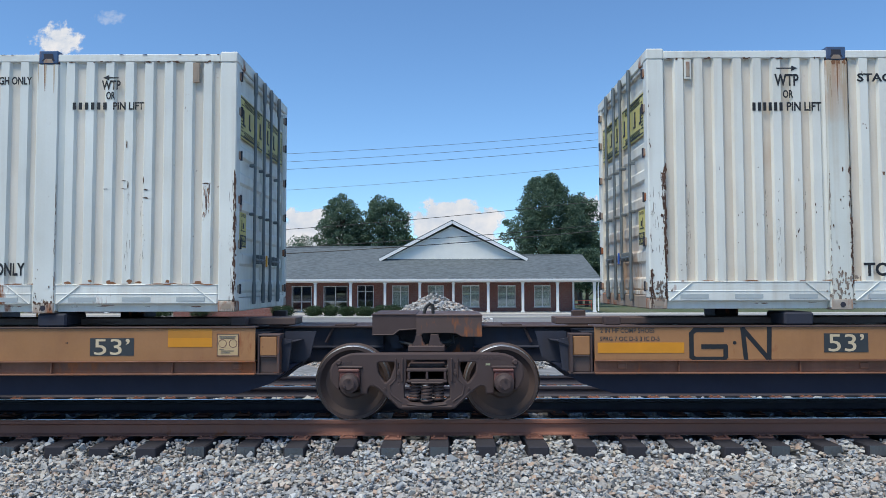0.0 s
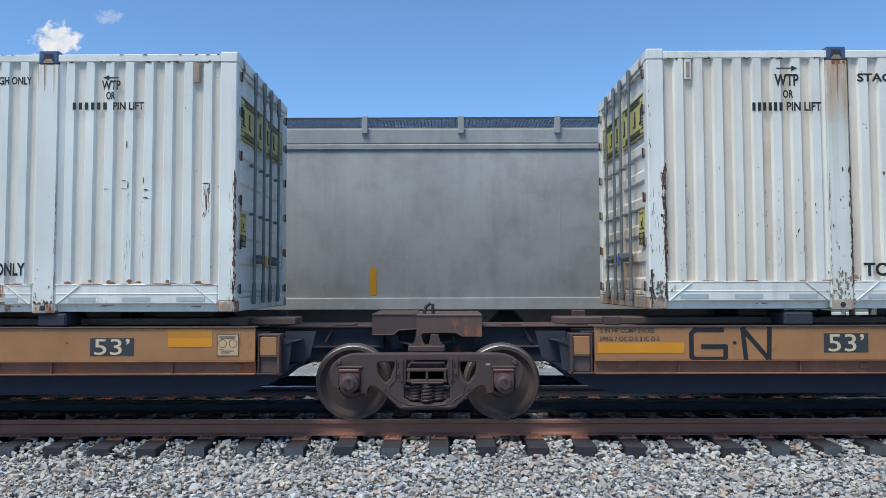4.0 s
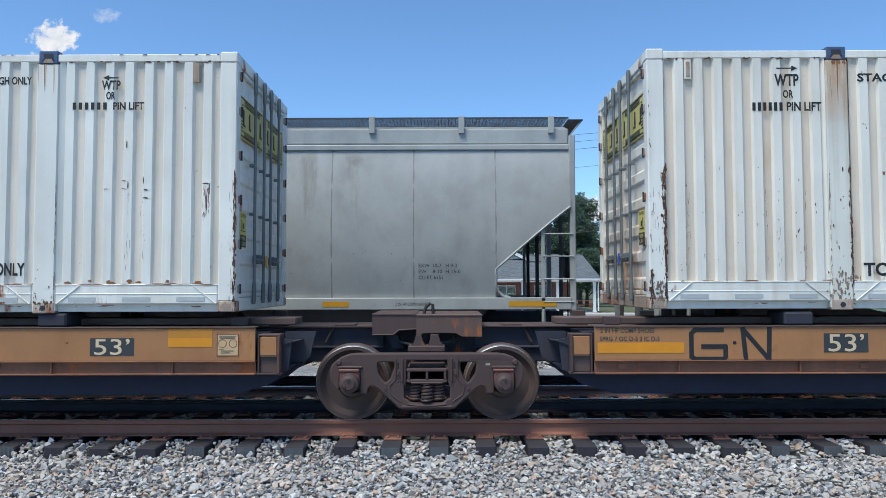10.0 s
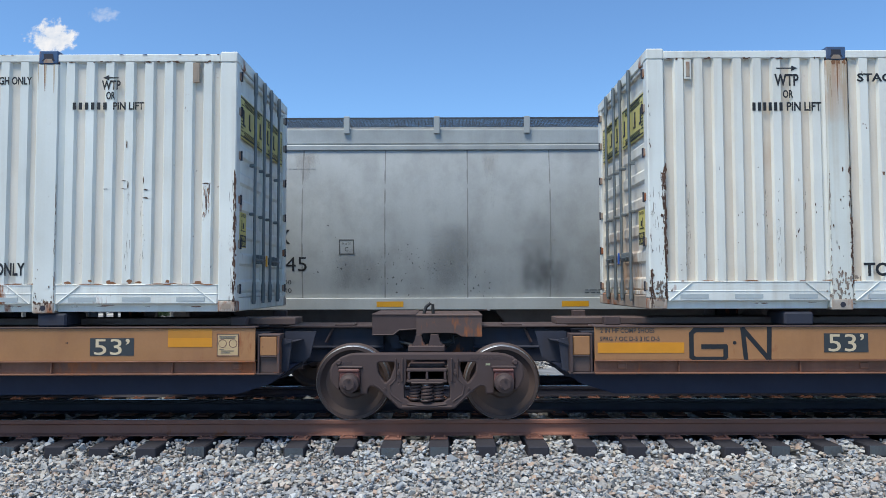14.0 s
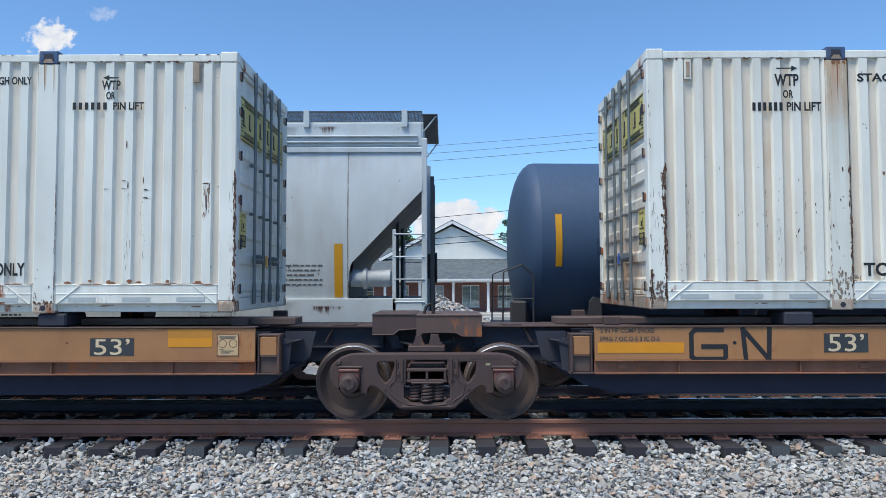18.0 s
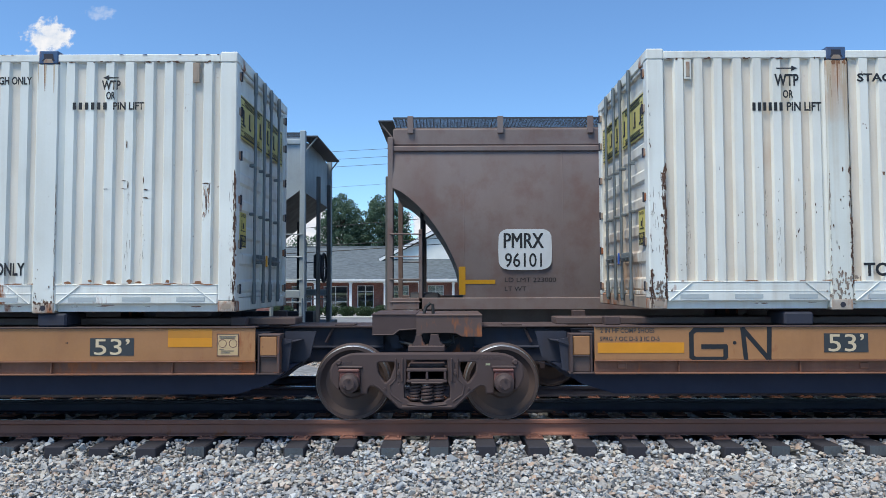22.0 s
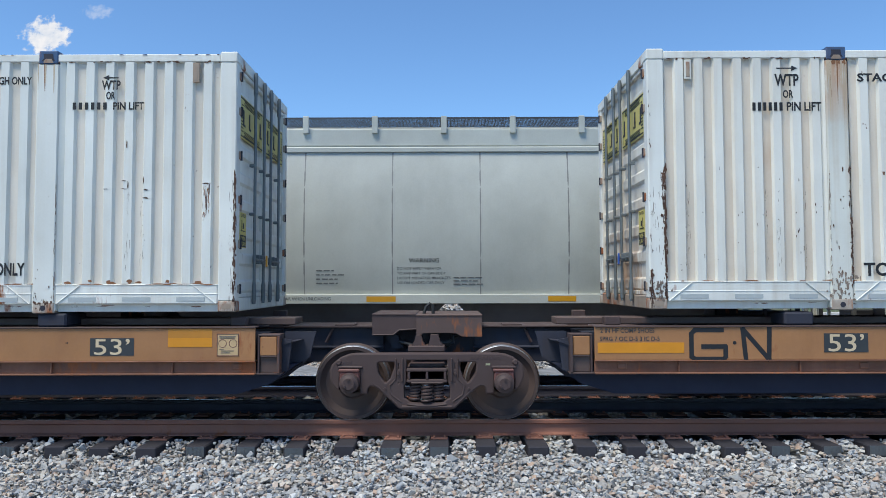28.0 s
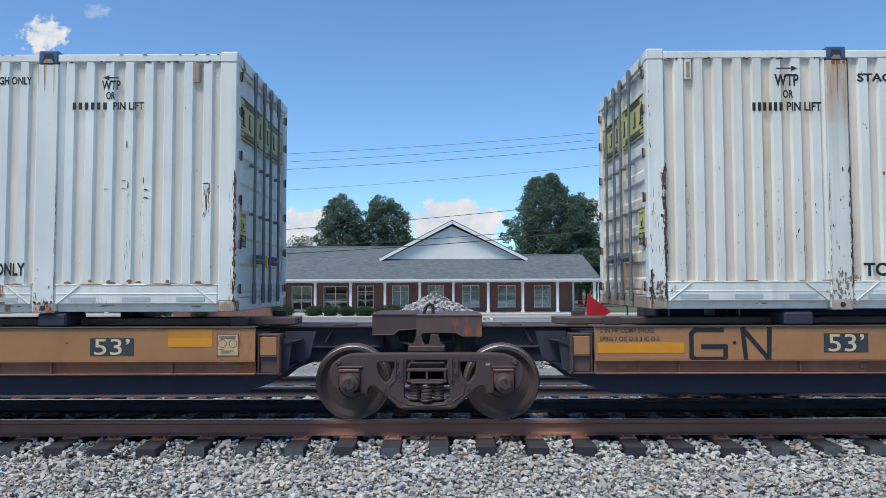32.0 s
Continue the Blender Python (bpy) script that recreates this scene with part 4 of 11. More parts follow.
    part("sill_stay", Shape().tube([(xc - e * 0.62, -0.37, 1.03), (xc - e * 0.7, -0.37, 0.86)], 0.018, 6), IRON_BROWN, cs)
    # well floor and cross members in the shade
    part("floor_plate", bx(Shape(), x_end - e * 0.35, far, -1.1, 1.1, 0.38, 0.43, 0.01), IRON_DARK, th)
    # one broad near-black block fills the depth between the trucks
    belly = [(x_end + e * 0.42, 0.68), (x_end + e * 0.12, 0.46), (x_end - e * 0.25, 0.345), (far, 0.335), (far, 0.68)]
    part("well_belly", Shape().prism(belly, "y", -1.12, 1.12), plain("near_black_belly", (0.032, 0.036, 0.06), 0.8, spec=0.2), th, "deep dark belly between the trucks")
    part("bulkhead", Shape().prism([(x_end - e * 0.35, 0.38), (x_end - e * 0.35, 1.03), (x_end + e * 0.1, 1.03), (x_end + e * 0.02, 0.62)], "y", -1.09, 1.09), IRON_DARK, th)
    for i in range(1, 7):
        x = x_end - e * (2.3 * i)
        part("cross_bearer", bx(Shape(), x - 0.08, x + 0.08, -1.1, 1.1, 0.45, 1.09, 0.01), IRON_DARK, th)
    return th


car_l = railcar_platform(1, -2.07, "yellow and brown intermodal platform car marked 53 carrying a container")
car_r = railcar_platform(-1, 1.63, "yellow and brown intermodal platform car with sprayed black letters")


def number_panel(th, x0, x1, z0, z1):
    p = part("number_panel", Shape().box(x0, x1, -1.3335, -1.33, z0, z1), PLATE_DARK, th, "dark panel with cream figures")
    lettering("53\u2019", CREAM_LETTER, p, x0 + 0.045, -1.3335, z0 + 0.008, (x1 - x0) - 0.09, (z1 - z0) - 0.016, bold=0.004)


number_panel(car_l, -3.87, -3.39, 0.795, 0.985)
number_panel(car_r, 4.12, 4.6, 0.815, 1.02)
part("reflective_tape", Shape().box(-3.02, -2.54, -1.333, -1.33, 0.885, 0.985), SILL_TAPE, car_l)
part("reflective_tape", Shape().box(-3.02, -2.54, -1.333, -1.33, 0.985, 1.085), TAPE_DULL, car_l)
part("reflective_tape", Shape().box(1.66, 2.6, -1.333, -1.33, 0.81, 0.925), SILL_TAPE, car_r)
part("reflective_tape", Shape().box(4.8, 5.3, -1.333, -1.33, 0.86, 0.97), SILL_TAPE, car_r)
pl = part("instruction_placard", Shape().box(-2.485, -2.25, -1.333, -1.33, 0.79, 1.03), plain("cream_placard", (0.56, 0.38, 0.2), 0.65), car_l, "cream instruction placard with two round symbols")
s = Shape()
for x0, x1, z0, z1 in ((-2.485, -2.25, 1.024, 1.03), (-2.485, -2.25, 0.79, 0.796), (-2.485, -2.479, 0.796, 1.024), (-2.256, -2.25, 0.796, 1.024)):
    s.box(x0, x1, -1.336, -1.333, z0, z1)
for cx in (-2.425, -2.31):
    for k in range(14):
        t0, t1 = 2 * math.pi * k / 14, 2 * math.pi * (k + 1) / 14
        r = 0.043
        s.tube([(cx + r * math.cos(t0), -1.333, 0.925 + r * math.sin(t0)), (cx + r * math.cos(t1), -1.333, 0.925 + r * math.sin(t1))], 0.003, 4)
part("placard_mark", s, CAP_RED, pl)
bars(pl, GREY_LETTER, -1.333, [(-2.46, 0.995, 0.18, 0.008), (-2.45, 0.98, 0.16, 0.008), (-2.44, 0.84, 0.14, 0.008), (-2.44, 0.82, 0.1, 0.008), (-2.46, 0.86, 0.05, 0.006)])
g = part("spray_letter", ribbon([(3.02, 1.06), (2.72, 1.06), (2.68, 1.02), (2.68, 0.77), (2.72, 0.745), (3.03, 0.745), (3.05, 0.77), (3.05, 0.88), (2.8, 0.88)], 0.05, -1.3302), BLACK_LETTER, car_r, "black spray-painted letter G")
g = part("spray_letter", ribbon([(3.27, 0.735), (3.24, 1.07), (3.52, 0.74), (3.53, 1.08)], 0.05, -1.3302), BLACK_LETTER, car_r, "black spray-painted letter N")
part("spray_dot", Shape().prism(oval(3.15, 0.92, 0.02, 0.02, 12), "y", -1.333, -1.33), BLACK_LETTER, car_r)
lettering("2 IN HF COMP SHOES", PLATE_DARK, car_r, 1.69, -1.33, 1.03, 0.59, 0.05, bold=0.012)
lettering("SPRG 7 OC D-5 3 IC D-5", PLATE_DARK, car_r, 1.685, -1.33, 0.94, 0.65, 0.05, bold=0.012)


# ---- the shared truck ----
def wheelset(parent, x, z, spin_name="wheelset", face=WHEEL_FACE, n=64, scale=1.0):
    ax = part(spin_name, Shape().tube([(0, -0.95, 0), (0, 0.95, 0)], 0.082, 14), face, parent, "pair of steel wheels on one axle")
    ax.location = (x, 0, z)
    for side in (-1, 1):
        prof = [(0.0, 0.13), (0.0, 0.17), (0.035, 0.2), (0.055, 0.34), (0.03, 0.385), (0.0, 0.405), (0.0, 0.4465)]
        prof2 = [(0.0, 0.4465), (0.006, 0.452), (0.07, 0.457), (0.085, 0.459)]
        prof3 = [(0.085, 0.459), (0.1, 0.466), (0.112, 0.48), (0.125, 0.482), (0.137, 0.47), (0.137, 0.4), (0.1, 0.37), (0.09, 0.2), (0.14, 0.16), (0.14, 0.12)]

        def place(pr):
            return [(side * (0.81 - a), r * scale) for a, r in pr]
        w = part("wheel", Shape().lathe(place(prof) , (0, 0, 0), n=n, cap=False).lathe(place(prof3), (0, 0, 0), n=n, cap=False), face, ax)
        part("wheel_tread", Shape().lathe(place(prof2), (0, 0, 0), n=n, cap=False), BRIGHT_STEEL, ax, "bright worn tread and flange")
    return ax


def truck_thing(x, label):
    th = thing("railway_truck", label, "railcar truck", "", pose(x, NEAR_Y, 0))
    for side in (-1, 1):
        half = [(0.0, 0.775), (0.508, 0.775), (0.8, 0.772), (0.88, 0.762), (0.97, 0.726), (1.052, 0.66), (1.078, 0.59), (1.07, 0.51), (1.038, 0.44), (1.008, 0.402),
                (0.998, 0.4), (0.998, 0.435), (0.998, 0.5), (0.978, 0.58), (0.966, 0.622), (0.758, 0.622), (0.742, 0.58), (0.736, 0.352), (0.68, 0.352), (0.676, 0.4), (0.64, 0.438),
                (0.587, 0.432), (0.535, 0.4), (0.31, 0.19), (0.26, 0.177), (0.0, 0.176)]
        ring = half + [(-a, b) for a, b in reversed(half[1:-1])]
        tri = [(0.39, 0.708), (0.535, 0.706), (0.568, 0.69), (0.57, 0.66), (0.563, 0.575), (0.53, 0.515), (0.485, 0.455), (0.462, 0.447), (0.44, 0.455), (0.395, 0.505), (0.36, 0.61), (0.347, 0.668), (0.36, 0.7)]
        mid = [(0.0, 0.214), (0.195, 0.23), (0.235, 0.265), (0.27, 0.28), (0.272, 0.42), (0.243, 0.48), (0.246, 0.656), (0.238, 0.727)]
        slot = [(0.3, 0.685), (0.3, 0.6), (0.332, 0.6), (0.332, 0.685)]
        holes = [tri, [(-a, b) for a, b in tri], mid + [(-a, b) for a, b in reversed(mid[1:])], slot, [(-a, b) for a, b in slot], oval(0.315, 0.46, 0.016, 0.02, 8), oval(-0.315, 0.46, 0.016, 0.02, 8)]
        me = plate("side_frame", IRON_BROWN, ring, holes, 0.13, 0.016)
        fr = part("side_frame", me, None, th, "cast brown steel side frame")
        fr.location = (0, -1.075 if side < 0 else 0.945, 0)
        # raised ribs and bosses on the casting
        s = Shape()
        for sx in (-1, 1):
            s.box(*sorted((sx * 0.262, sx * 0.29)), -0.022, 0.03, 0.47, 0.735, 0.01)
            s.box(*sorted((sx * 0.342, sx * 0.358)), -0.012, 0.03, 0.5, 0.735, 0.008)
            s.tube([(sx * 0.35, 0.006, 0.5), (sx * 0.42, 0.004, 0.43), (sx * 0.4, 0.006, 0.33), (sx * 0.29, 0.006, 0.25)], 0.014, 8)
            s.tube([(sx * 0.31, 0.02, 0.2), (sx * 0.54, 0.02, 0.415), (sx * 0.6, 0.02, 0.447)], 0.022, 8)
            s.tube([(sx * 0.58, 0.014, 0.7), (sx * 0.585, 0.014, 0.58), (sx * 0.55, 0.014, 0.5)], 0.012, 6)
            s.tube([(sx * 1.045, 0.016, 0.655), (sx * 1.068, 0.016, 0.59), (sx * 1.06, 0.016, 0.51), (sx * 1.03, 0.016, 0.44)], 0.018, 8)
            s.lathe([(-0.02, 0.022), (-0.012, 0.03), (0.0, 0.034)], (sx * 0.99, 0, 0.69), n=14)
            s.lathe([(-0.018, 0.016), (0.0, 0.018)], (sx * 0.32, 0, 0.565), n=8)
            s.lathe([(-0.018, 0.014), (0.0, 0.016)], (sx * 0.47, 0, 0.4), n=8)
            s.box(*sorted((sx * 0.72, sx * 1.0)), -0.02, 0.03, 0.622, 0.65, 0.008)
        s.tube([(-0.28, 0.004, 0.192), (0.28, 0.004, 0.192)], 0.02, 8)
        s.tube([(-0.22, -0.004, 0.225), (-0.1, -0.008, 0.21), (0.1, -0.008, 0.21), (0.22, -0.004, 0.225)], 0.012, 6)
        for i in range(7):
            s.box(0.5 + 0.05 * i, 0.53 + 0.05 * i, -0.004, 0.0, 0.725, 0.752, 0.002)
            if i < 3:
                s.box(-0.95 + 0.04 * i, -0.925 + 0.04 * i, -0.004, 0.0, 0.675, 0.705, 0.002)
        part("frame_rib", s, IRON_BROWN, fr)
        for sx in (-1, 1):
            ad = part("bearing_adapter", Shape().box(sx * 0.8636 - 0.125, sx * 0.8636 + 0.11, -0.05, 0.1, 0.585, 0.618, 0.01)
                      .box(sx * 0.8636 - 0.112, sx * 0.8636 + 0.112, -0.04, 0.08, 0.44, 0.59, 0.012), CAP_RED, fr, "red-brown bearing adapter")
            cap = Shape().lathe([(-0.15, 0.03), (-0.15, 0.062), (-0.125, 0.085), (-0.12, 0.105), (-0.06, 0.112), (0.12, 0.118)], (sx * 0.8636, 0, 0.466), n=24)
            for k in range(3):
                t = math.pi / 2 + k * 2.094
                cap.lathe([(-0.165, 0.016), (-0.14, 0.018)], (sx * 0.8636 + 0.05 * math.cos(t), 0, 0.466 + 0.05 * math.sin(t)), n=6)
            part("bearing_cap", cap, IRON_BROWN, fr, "round bolted bearing end cap")
        if side < 0:
            part("stencil_tag", Shape().box(0.66, 0.71, -0.004, 0.0, 0.655, 0.675), plain("dull_tag", (0.35, 0.33, 0.2), 0.5), fr)
        for sx, yq, zq in ((-0.13, 1.0, 0.25), (0.0, 1.04, 0.235), (0.13, 1.0, 0.25)):
            pts = []
            for k in range(6 * 12 + 1):
                t = 2 * math.pi * k / 12
                pts.append((sx + 0.056 * math.cos(t), side * yq + 0.056 * math.sin(t), zq + (0.462 - zq) * k / 72))
            part("coil_spring", Shape().tube(pts, 0.0145, 6), IRON_BROWN, th, "coiled steel spring")
    bol = part("bolster", Shape().box(-0.228, 0.228, -1.1, 1.1, 0.588, 0.622, 0.008), IRON_BROWN, th, "cast steel bolster with open end")
    part("bolster_floor", Shape().box(-0.228, 0.228, -1.1, 1.1, 0.465, 0.5, 0.008), IRON_BROWN, bol)
    part("bolster_lip", Shape().box(-0.18, 0.18, -1.11, 1.11, 0.455, 0.47, 0.006), IRON_BROWN, bol)
    for x0 in (-0.215, -0.012, 0.19):
        part("bolster_web", Shape().box(x0, x0 + 0.027, -1.1, 1.1, 0.5, 0.588, 0.005), IRON_BROWN, bol)
    part("bolster_top", Shape().box(-0.2, 0.2, -0.95, 0.95, 0.62, 0.66, 0.01), IRON_BROWN, bol)
    part("centre_plate", Shape().lathe([(0.66, 0.24), (0.78, 0.24)], (0, 0, 0), "z", 24), IRON_DARK, th)
    for sx in (-1, 1):
        part("brake_beam", Shape().box(sx * 0.36 - 0.03, sx * 0.36 + 0.03, -0.8, 0.8, 0.32, 0.4, 0.01), IRON_DARK, th)
        wheelset(th, sx * 0.8636, 0.428, scale=0.428 / 0.457)
    return th


truck = truck_thing(-0.205, "four-wheeled cast steel railway truck shared by two platform cars")
cp = thing("articulated_connector", "brown steel housing that joins the two platform cars", "connector", "", pose(-0.2, NEAR_Y, 0))
part("housing", Shape().prism([(-0.665, 0.957), (-0.415, 0.961), (-0.343, 1.015), (-0.1, 1.026), (-0.1, 1.196), (-0.665, 1.196)], "y", -0.6, 0.6), IRON_BROWN, cp, "dark brown box end with a cut-back foot")
part("housing_lip", Shape().box(-0.672, -0.145, -0.61, 0.61, 1.196, 1.214, 0.004), IRON_BROWN, cp)
part("cover_box", Shape().prism([(-0.14, 0.965), (-0.05, 0.985), (0.2, 0.988), (0.335, 0.982), (0.4, 0.945), (0.638, 0.943), (0.638, 1.186), (-0.14, 1.186)], "y", -0.62, 0.6), DECK_BROWN, cp, "rusty brown cover box with a stepped foot")
part("cover_lip", Shape().box(-0.145, 0.645, -0.63, 0.61, 1.186, 1.205, 0.005), DECK_BROWN, cp)
part("housing_rim", Shape().tube([(-0.66, -0.605, 0.965), (-0.415, -0.605, 0.968), (-0.343, -0.605, 1.022), (-0.145, -0.605, 1.034)], 0.009, 6), IRON_BROWN, cp)
part("housing_apron", Shape().prism([(-0.62, 0.96), (-0.25, 1.0), (0.3, 1.0), (0.6, 0.95), (0.58, 0.68), (-0.6, 0.68)], "y", -0.28, 0.28).prism([(-0.5, 0.96), (-0.38, 0.96), (-0.3, 0.8), (-0.42, 0.79)], "y", -0.45, -0.28), IRON_DARK, cp)
part("side_bearing", Shape().box(-0.23, 0.2, -0.8, -0.55, 0.78, 0.85, 0.01).prism([(-0.19, 0.85), (-0.03, 0.85), (-0.06, 0.9), (-0.08, 0.97), (-0.14, 0.97), (-0.16, 0.9)], "y", -0.76, -0.6).prism([(0.0, 0.85), (0.18, 0.85), (0.14, 0.9), (0.12, 0.975), (0.03, 0.975), (0.02, 0.9)], "y", -0.76, -0.6), IRON_BROWN, cp, "side bearing blocks")
part("hose_hook", Shape().tube([(-0.06, -0.35, 1.2), (-0.03, -0.35, 1.29), (0.02, -0.35, 1.33), (0.05, -0.35, 1.32), (0.055, -0.35, 1.2)], 0.02, 8), RUBBER, cp, "dark curved hose loop")
part("brake_hose", Shape().tube([(-0.35, -0.5, 0.88), (-0.2, -0.55, 0.84), (-0.05, -0.55, 0.83), (0.25, -0.5, 0.87), (0.35, -0.45, 0.95)], 0.022, 8), RUBBER, cp, "black brake hose")
part("brake_hose", Shape().tube([(0.28, -0.5, 1.0), (0.3, -0.52, 0.86), (0.22, -0.5, 0.82)], 0.018, 8), RUBBER, cp, "black brake hose")


# ---- building, road, trees, wires and sky behind the tracks ----
def wall_brick():
    m, nt, b = material("red_brick_wall")
    tc = nt.nodes.new("ShaderNodeTexCoord").outputs["Object"]
    mp = nt.nodes.new("ShaderNodeMapping")
    mp.inputs["Rotation"].default_value = (radians(90), 0, 0)
    nt.links.new(tc, mp.inputs[0])
    br = node(nt, "ShaderNodeTexBrick", Scale=4.6, Mortar_Size=0.018)
    br.inputs["Color1"].default_value = (0.27, 0.09, 0.068, 1)
    br.inputs["Color2"].default_value = (0.19, 0.066, 0.055, 1)
    br.inputs["Mortar"].default_value = (0.28, 0.24, 0.21, 1)
    nt.links.new(mp.outputs[0], br.inputs[0])
    n = noise_at(nt, tc, (1, 1, 1), 1.2, 4)
    nt.links.new(mix(nt, times(nt, n, 0.4), br.outputs[0], (0.1, 0.05, 0.04)), b.inputs["Base Color"])
    b.inputs["Roughness"].default_value = 0.85
    return m


def shingles():
    m, nt, b = material("grey_asphalt_shingles")
    tc = nt.nodes.new("ShaderNodeTexCoord").outputs["Object"]
    n1 = noise_at(nt, tc, (2.2, 5, 5), 1.0, 2)
    n2 = noise_at(nt, tc, (1, 1, 1), 9, 4)
    n3 = noise_at(nt, tc, (1, 1, 1), 0.3, 3)
    c = mix(nt, ramp(nt, n1, 0.35, 0.65), (0.045, 0.066, 0.08), (0.125, 0.16, 0.18))
    c = mix(nt, times(nt, n2, 0.6), c, (0.08, 0.085, 0.095))
    c = mix(nt, times(nt, n3, 0.3), c, (0.2, 0.2, 0.2))
    nt.links.new(c, b.inputs["Base Color"])
    b.inputs["Roughness"].default_value = 0.9
    bp = node(nt, "ShaderNodeBump", Strength=0.4, Distance=0.03)
    nt.links.new(n2, bp.inputs["Height"])
    nt.links.new(bp.outputs[0], b.inputs["Normal"])
    return m


BRICK, SHINGLE = wall_brick(), shingles()
TRIM = plain("white_trim", (0.78, 0.78, 0.77), 0.5, vary=0.05)
SIDING = plain("white_lap_siding", (0.8, 0.78, 0.72), 0.6, vary=0.06)
ASPHALT = plain("pale_worn_asphalt", (0.2, 0.2, 0.2), 0.9, vary=0.25, size=3)
CONCRETE = plain("pale_concrete", (0.46, 0.44, 0.4), 0.85, vary=0.12, size=4)
GLASS, gnt, gb = material("dark_window_glass")
gt, gg, gm = gnt.nodes.new("ShaderNodeBsdfTransparent"), gnt.nodes.new("ShaderNodeBsdfGlossy"), gnt.nodes.new("ShaderNodeMixShader")
gt.inputs[0].default_value = (0.93, 0.97, 0.96, 1)
gg.inputs["Roughness"].default_value = 0.02
gm.inputs[0].default_value = 0.28
gnt.links.new(gt.outputs[0], gm.inputs[1])
gnt.links.new(gg.outputs[0], gm.inputs[2])
gnt.links.new(gm.outputs[0], gnt.nodes["Material Output"].inputs[0])
# blind colour is paled to stand for bright reflections in the panes
BLIND = plain("reflection_pale_blind", (0.74, 0.78, 0.75), 0.8, vary=0.06)


def build_building():
    th = thing("office_building", "single-storey red brick office with grey shingle roof and white porch", "building", "", pose(0, 60, -0.62))
    x0, x1 = -34.0, 10.35
    # openings: x0, x1, sill, head, kind
    opens = [(-32, -30.6, 0.35, 2.1, "w"), (-29, -27.6, 0.35, 2.1, "w"), (-26, -24.6, 0.35, 2.1, "w"), (-23, -21.6, 0.35, 2.1, "w"), (-20.1, -18.7, 0.35, 2.1, "w"), (-17.2, -15.8, 0.35, 2.1, "w"),
             (-12.5, -10.85, 0.02, 2.1, "d"), (-9.9, -7.95, 0.02, 2.1, "d"), (-7.15, -5.8, 0.35, 2.13, "w"), (-4.3, -2.95, 0.35, 2.13, "b"), (-1.4, -0.1, 0.35, 2.13, "b"),
             (1.38, 2.8, 0.35, 2.13, "b"), (4.3, 5.75, 0.35, 2.13, "b"), (7.25, 8.6, 0.35, 2.13, "b")]
    edges = [x0]
    wall = Shape()
    for a, b, s, h, _ in opens:
        wall.box(edges[-1], a, 0, 0.3, 0, 2.6)
        wall.box(a, b, 0, 0.3, h, 2.6)
        if s > 0.1:
            wall.box(a, b, 0, 0.3, 0, s)
        edges.append(b)
    wall.box(edges[-1], x1, 0, 0.3, 0, 2.6)
    wall.box(x0, x0 + 0.3, 0.3, 12, 0, 2.6).box(x1 - 0.3, x1, 0.3, 12, 0, 2.6).box(x0, x1, 11.7, 12, 0, 2.6)
    part("wall", wall, BRICK, th, "red brick wall", smooth=0)
    for a, b, s, h, kind in opens:
        nm = "door" if kind == "d" else "window"
        fr = Shape()
        t = 0.05
        fr.box(a, a + t, 0.04, 0.16, s, h).box(b - t, b, 0.04, 0.16, s, h).box(a + t, b - t, 0.04, 0.16, h - t, h).box(a + t, b - t, 0.04, 0.16, s, s + t)
        mid = (a + b) / 2
        fr.box(mid - 0.03, mid + 0.03, 0.05, 0.14, s + t, h - t)
        if kind == "d":
            fr.box(a + t, b - t, 0.05, 0.14, s + 0.75, s + 0.82)
        else:
            fr.box(a + t, mid - 0.03, 0.06, 0.13, h - 0.5, h - 0.46).box(mid + 0.03, b - t, 0.06, 0.13, h - 0.5, h - 0.46)
        w = part(nm, fr, TRIM, th, "white framed glass double door" if kind == "d" else "white framed window")
        for pa, pb in ((a + t, mid - 0.03), (mid + 0.03, b - t)):
            part("pane", Shape().box(pa, pb, 0.09, 0.1, s + t, h - t), GLASS, w)
        if kind == "b":
            part("blind", Shape().box(a + t, b - t, 0.2, 0.21, s + t, h - t), BLIND, w, "closed blind, paled to stand for reflection in the glass")
        if kind != "d":
            part("window_sill", Shape().box(a - 0.05, b + 0.05, -0.05, 0.1, s - 0.07, s), CONCRETE, w)
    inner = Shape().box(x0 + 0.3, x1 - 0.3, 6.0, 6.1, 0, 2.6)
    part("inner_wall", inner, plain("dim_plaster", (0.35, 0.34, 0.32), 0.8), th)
    part("floor_slab", Shape().box(x0, 11.9, -2.4, 12, -0.13, 0.0), CONCRETE, th, "concrete porch slab")
    # porch
    part("porch_ceiling", Shape().box(x0 - 0.4, 12.0, -2.3, 0.0, 2.42, 2.5), TRIM, th)
    part("porch_beam", Shape().box(x0 - 0.4, 12.0, -2.16, -1.96, 2.36, 2.6), TRIM, th, "white porch beam")
    xs = [-10.35 + 2.75 * i for i in range(-8, 8)] + [8.95, 11.4]
    xs = sorted(set(round(x, 2) for x in [-10.2 - 2.73 * i for i in range(0, 9)] + [-10.2, -7.42, -4.72, -1.98, 0.66, 3.4, 6.12, 8.85, 11.75]))
    for x in xs:
        s = Shape().box(x - 0.1, x + 0.1, -2.16, -1.96, 0.0, 2.36, 0.01)
        c = part("column", s, TRIM, th, "square white porch column")
        part("column_cap", Shape().box(x - 0.14, x + 0.14, -2.2, -1.92, 2.26, 2.34, 0.01).box(x - 0.14, x + 0.14, -2.2, -1.92, 0.0, 0.12, 0.01), TRIM, c)
    part("column", Shape().box(10.35, 10.5, -0.2, -0.05, 0, 2.36, 0.01), TRIM, th)
    part("fascia", Shape().box(x0 - 0.6, 12.1, -2.55, -2.47, 2.42, 2.62, 0.01), TRIM, th)
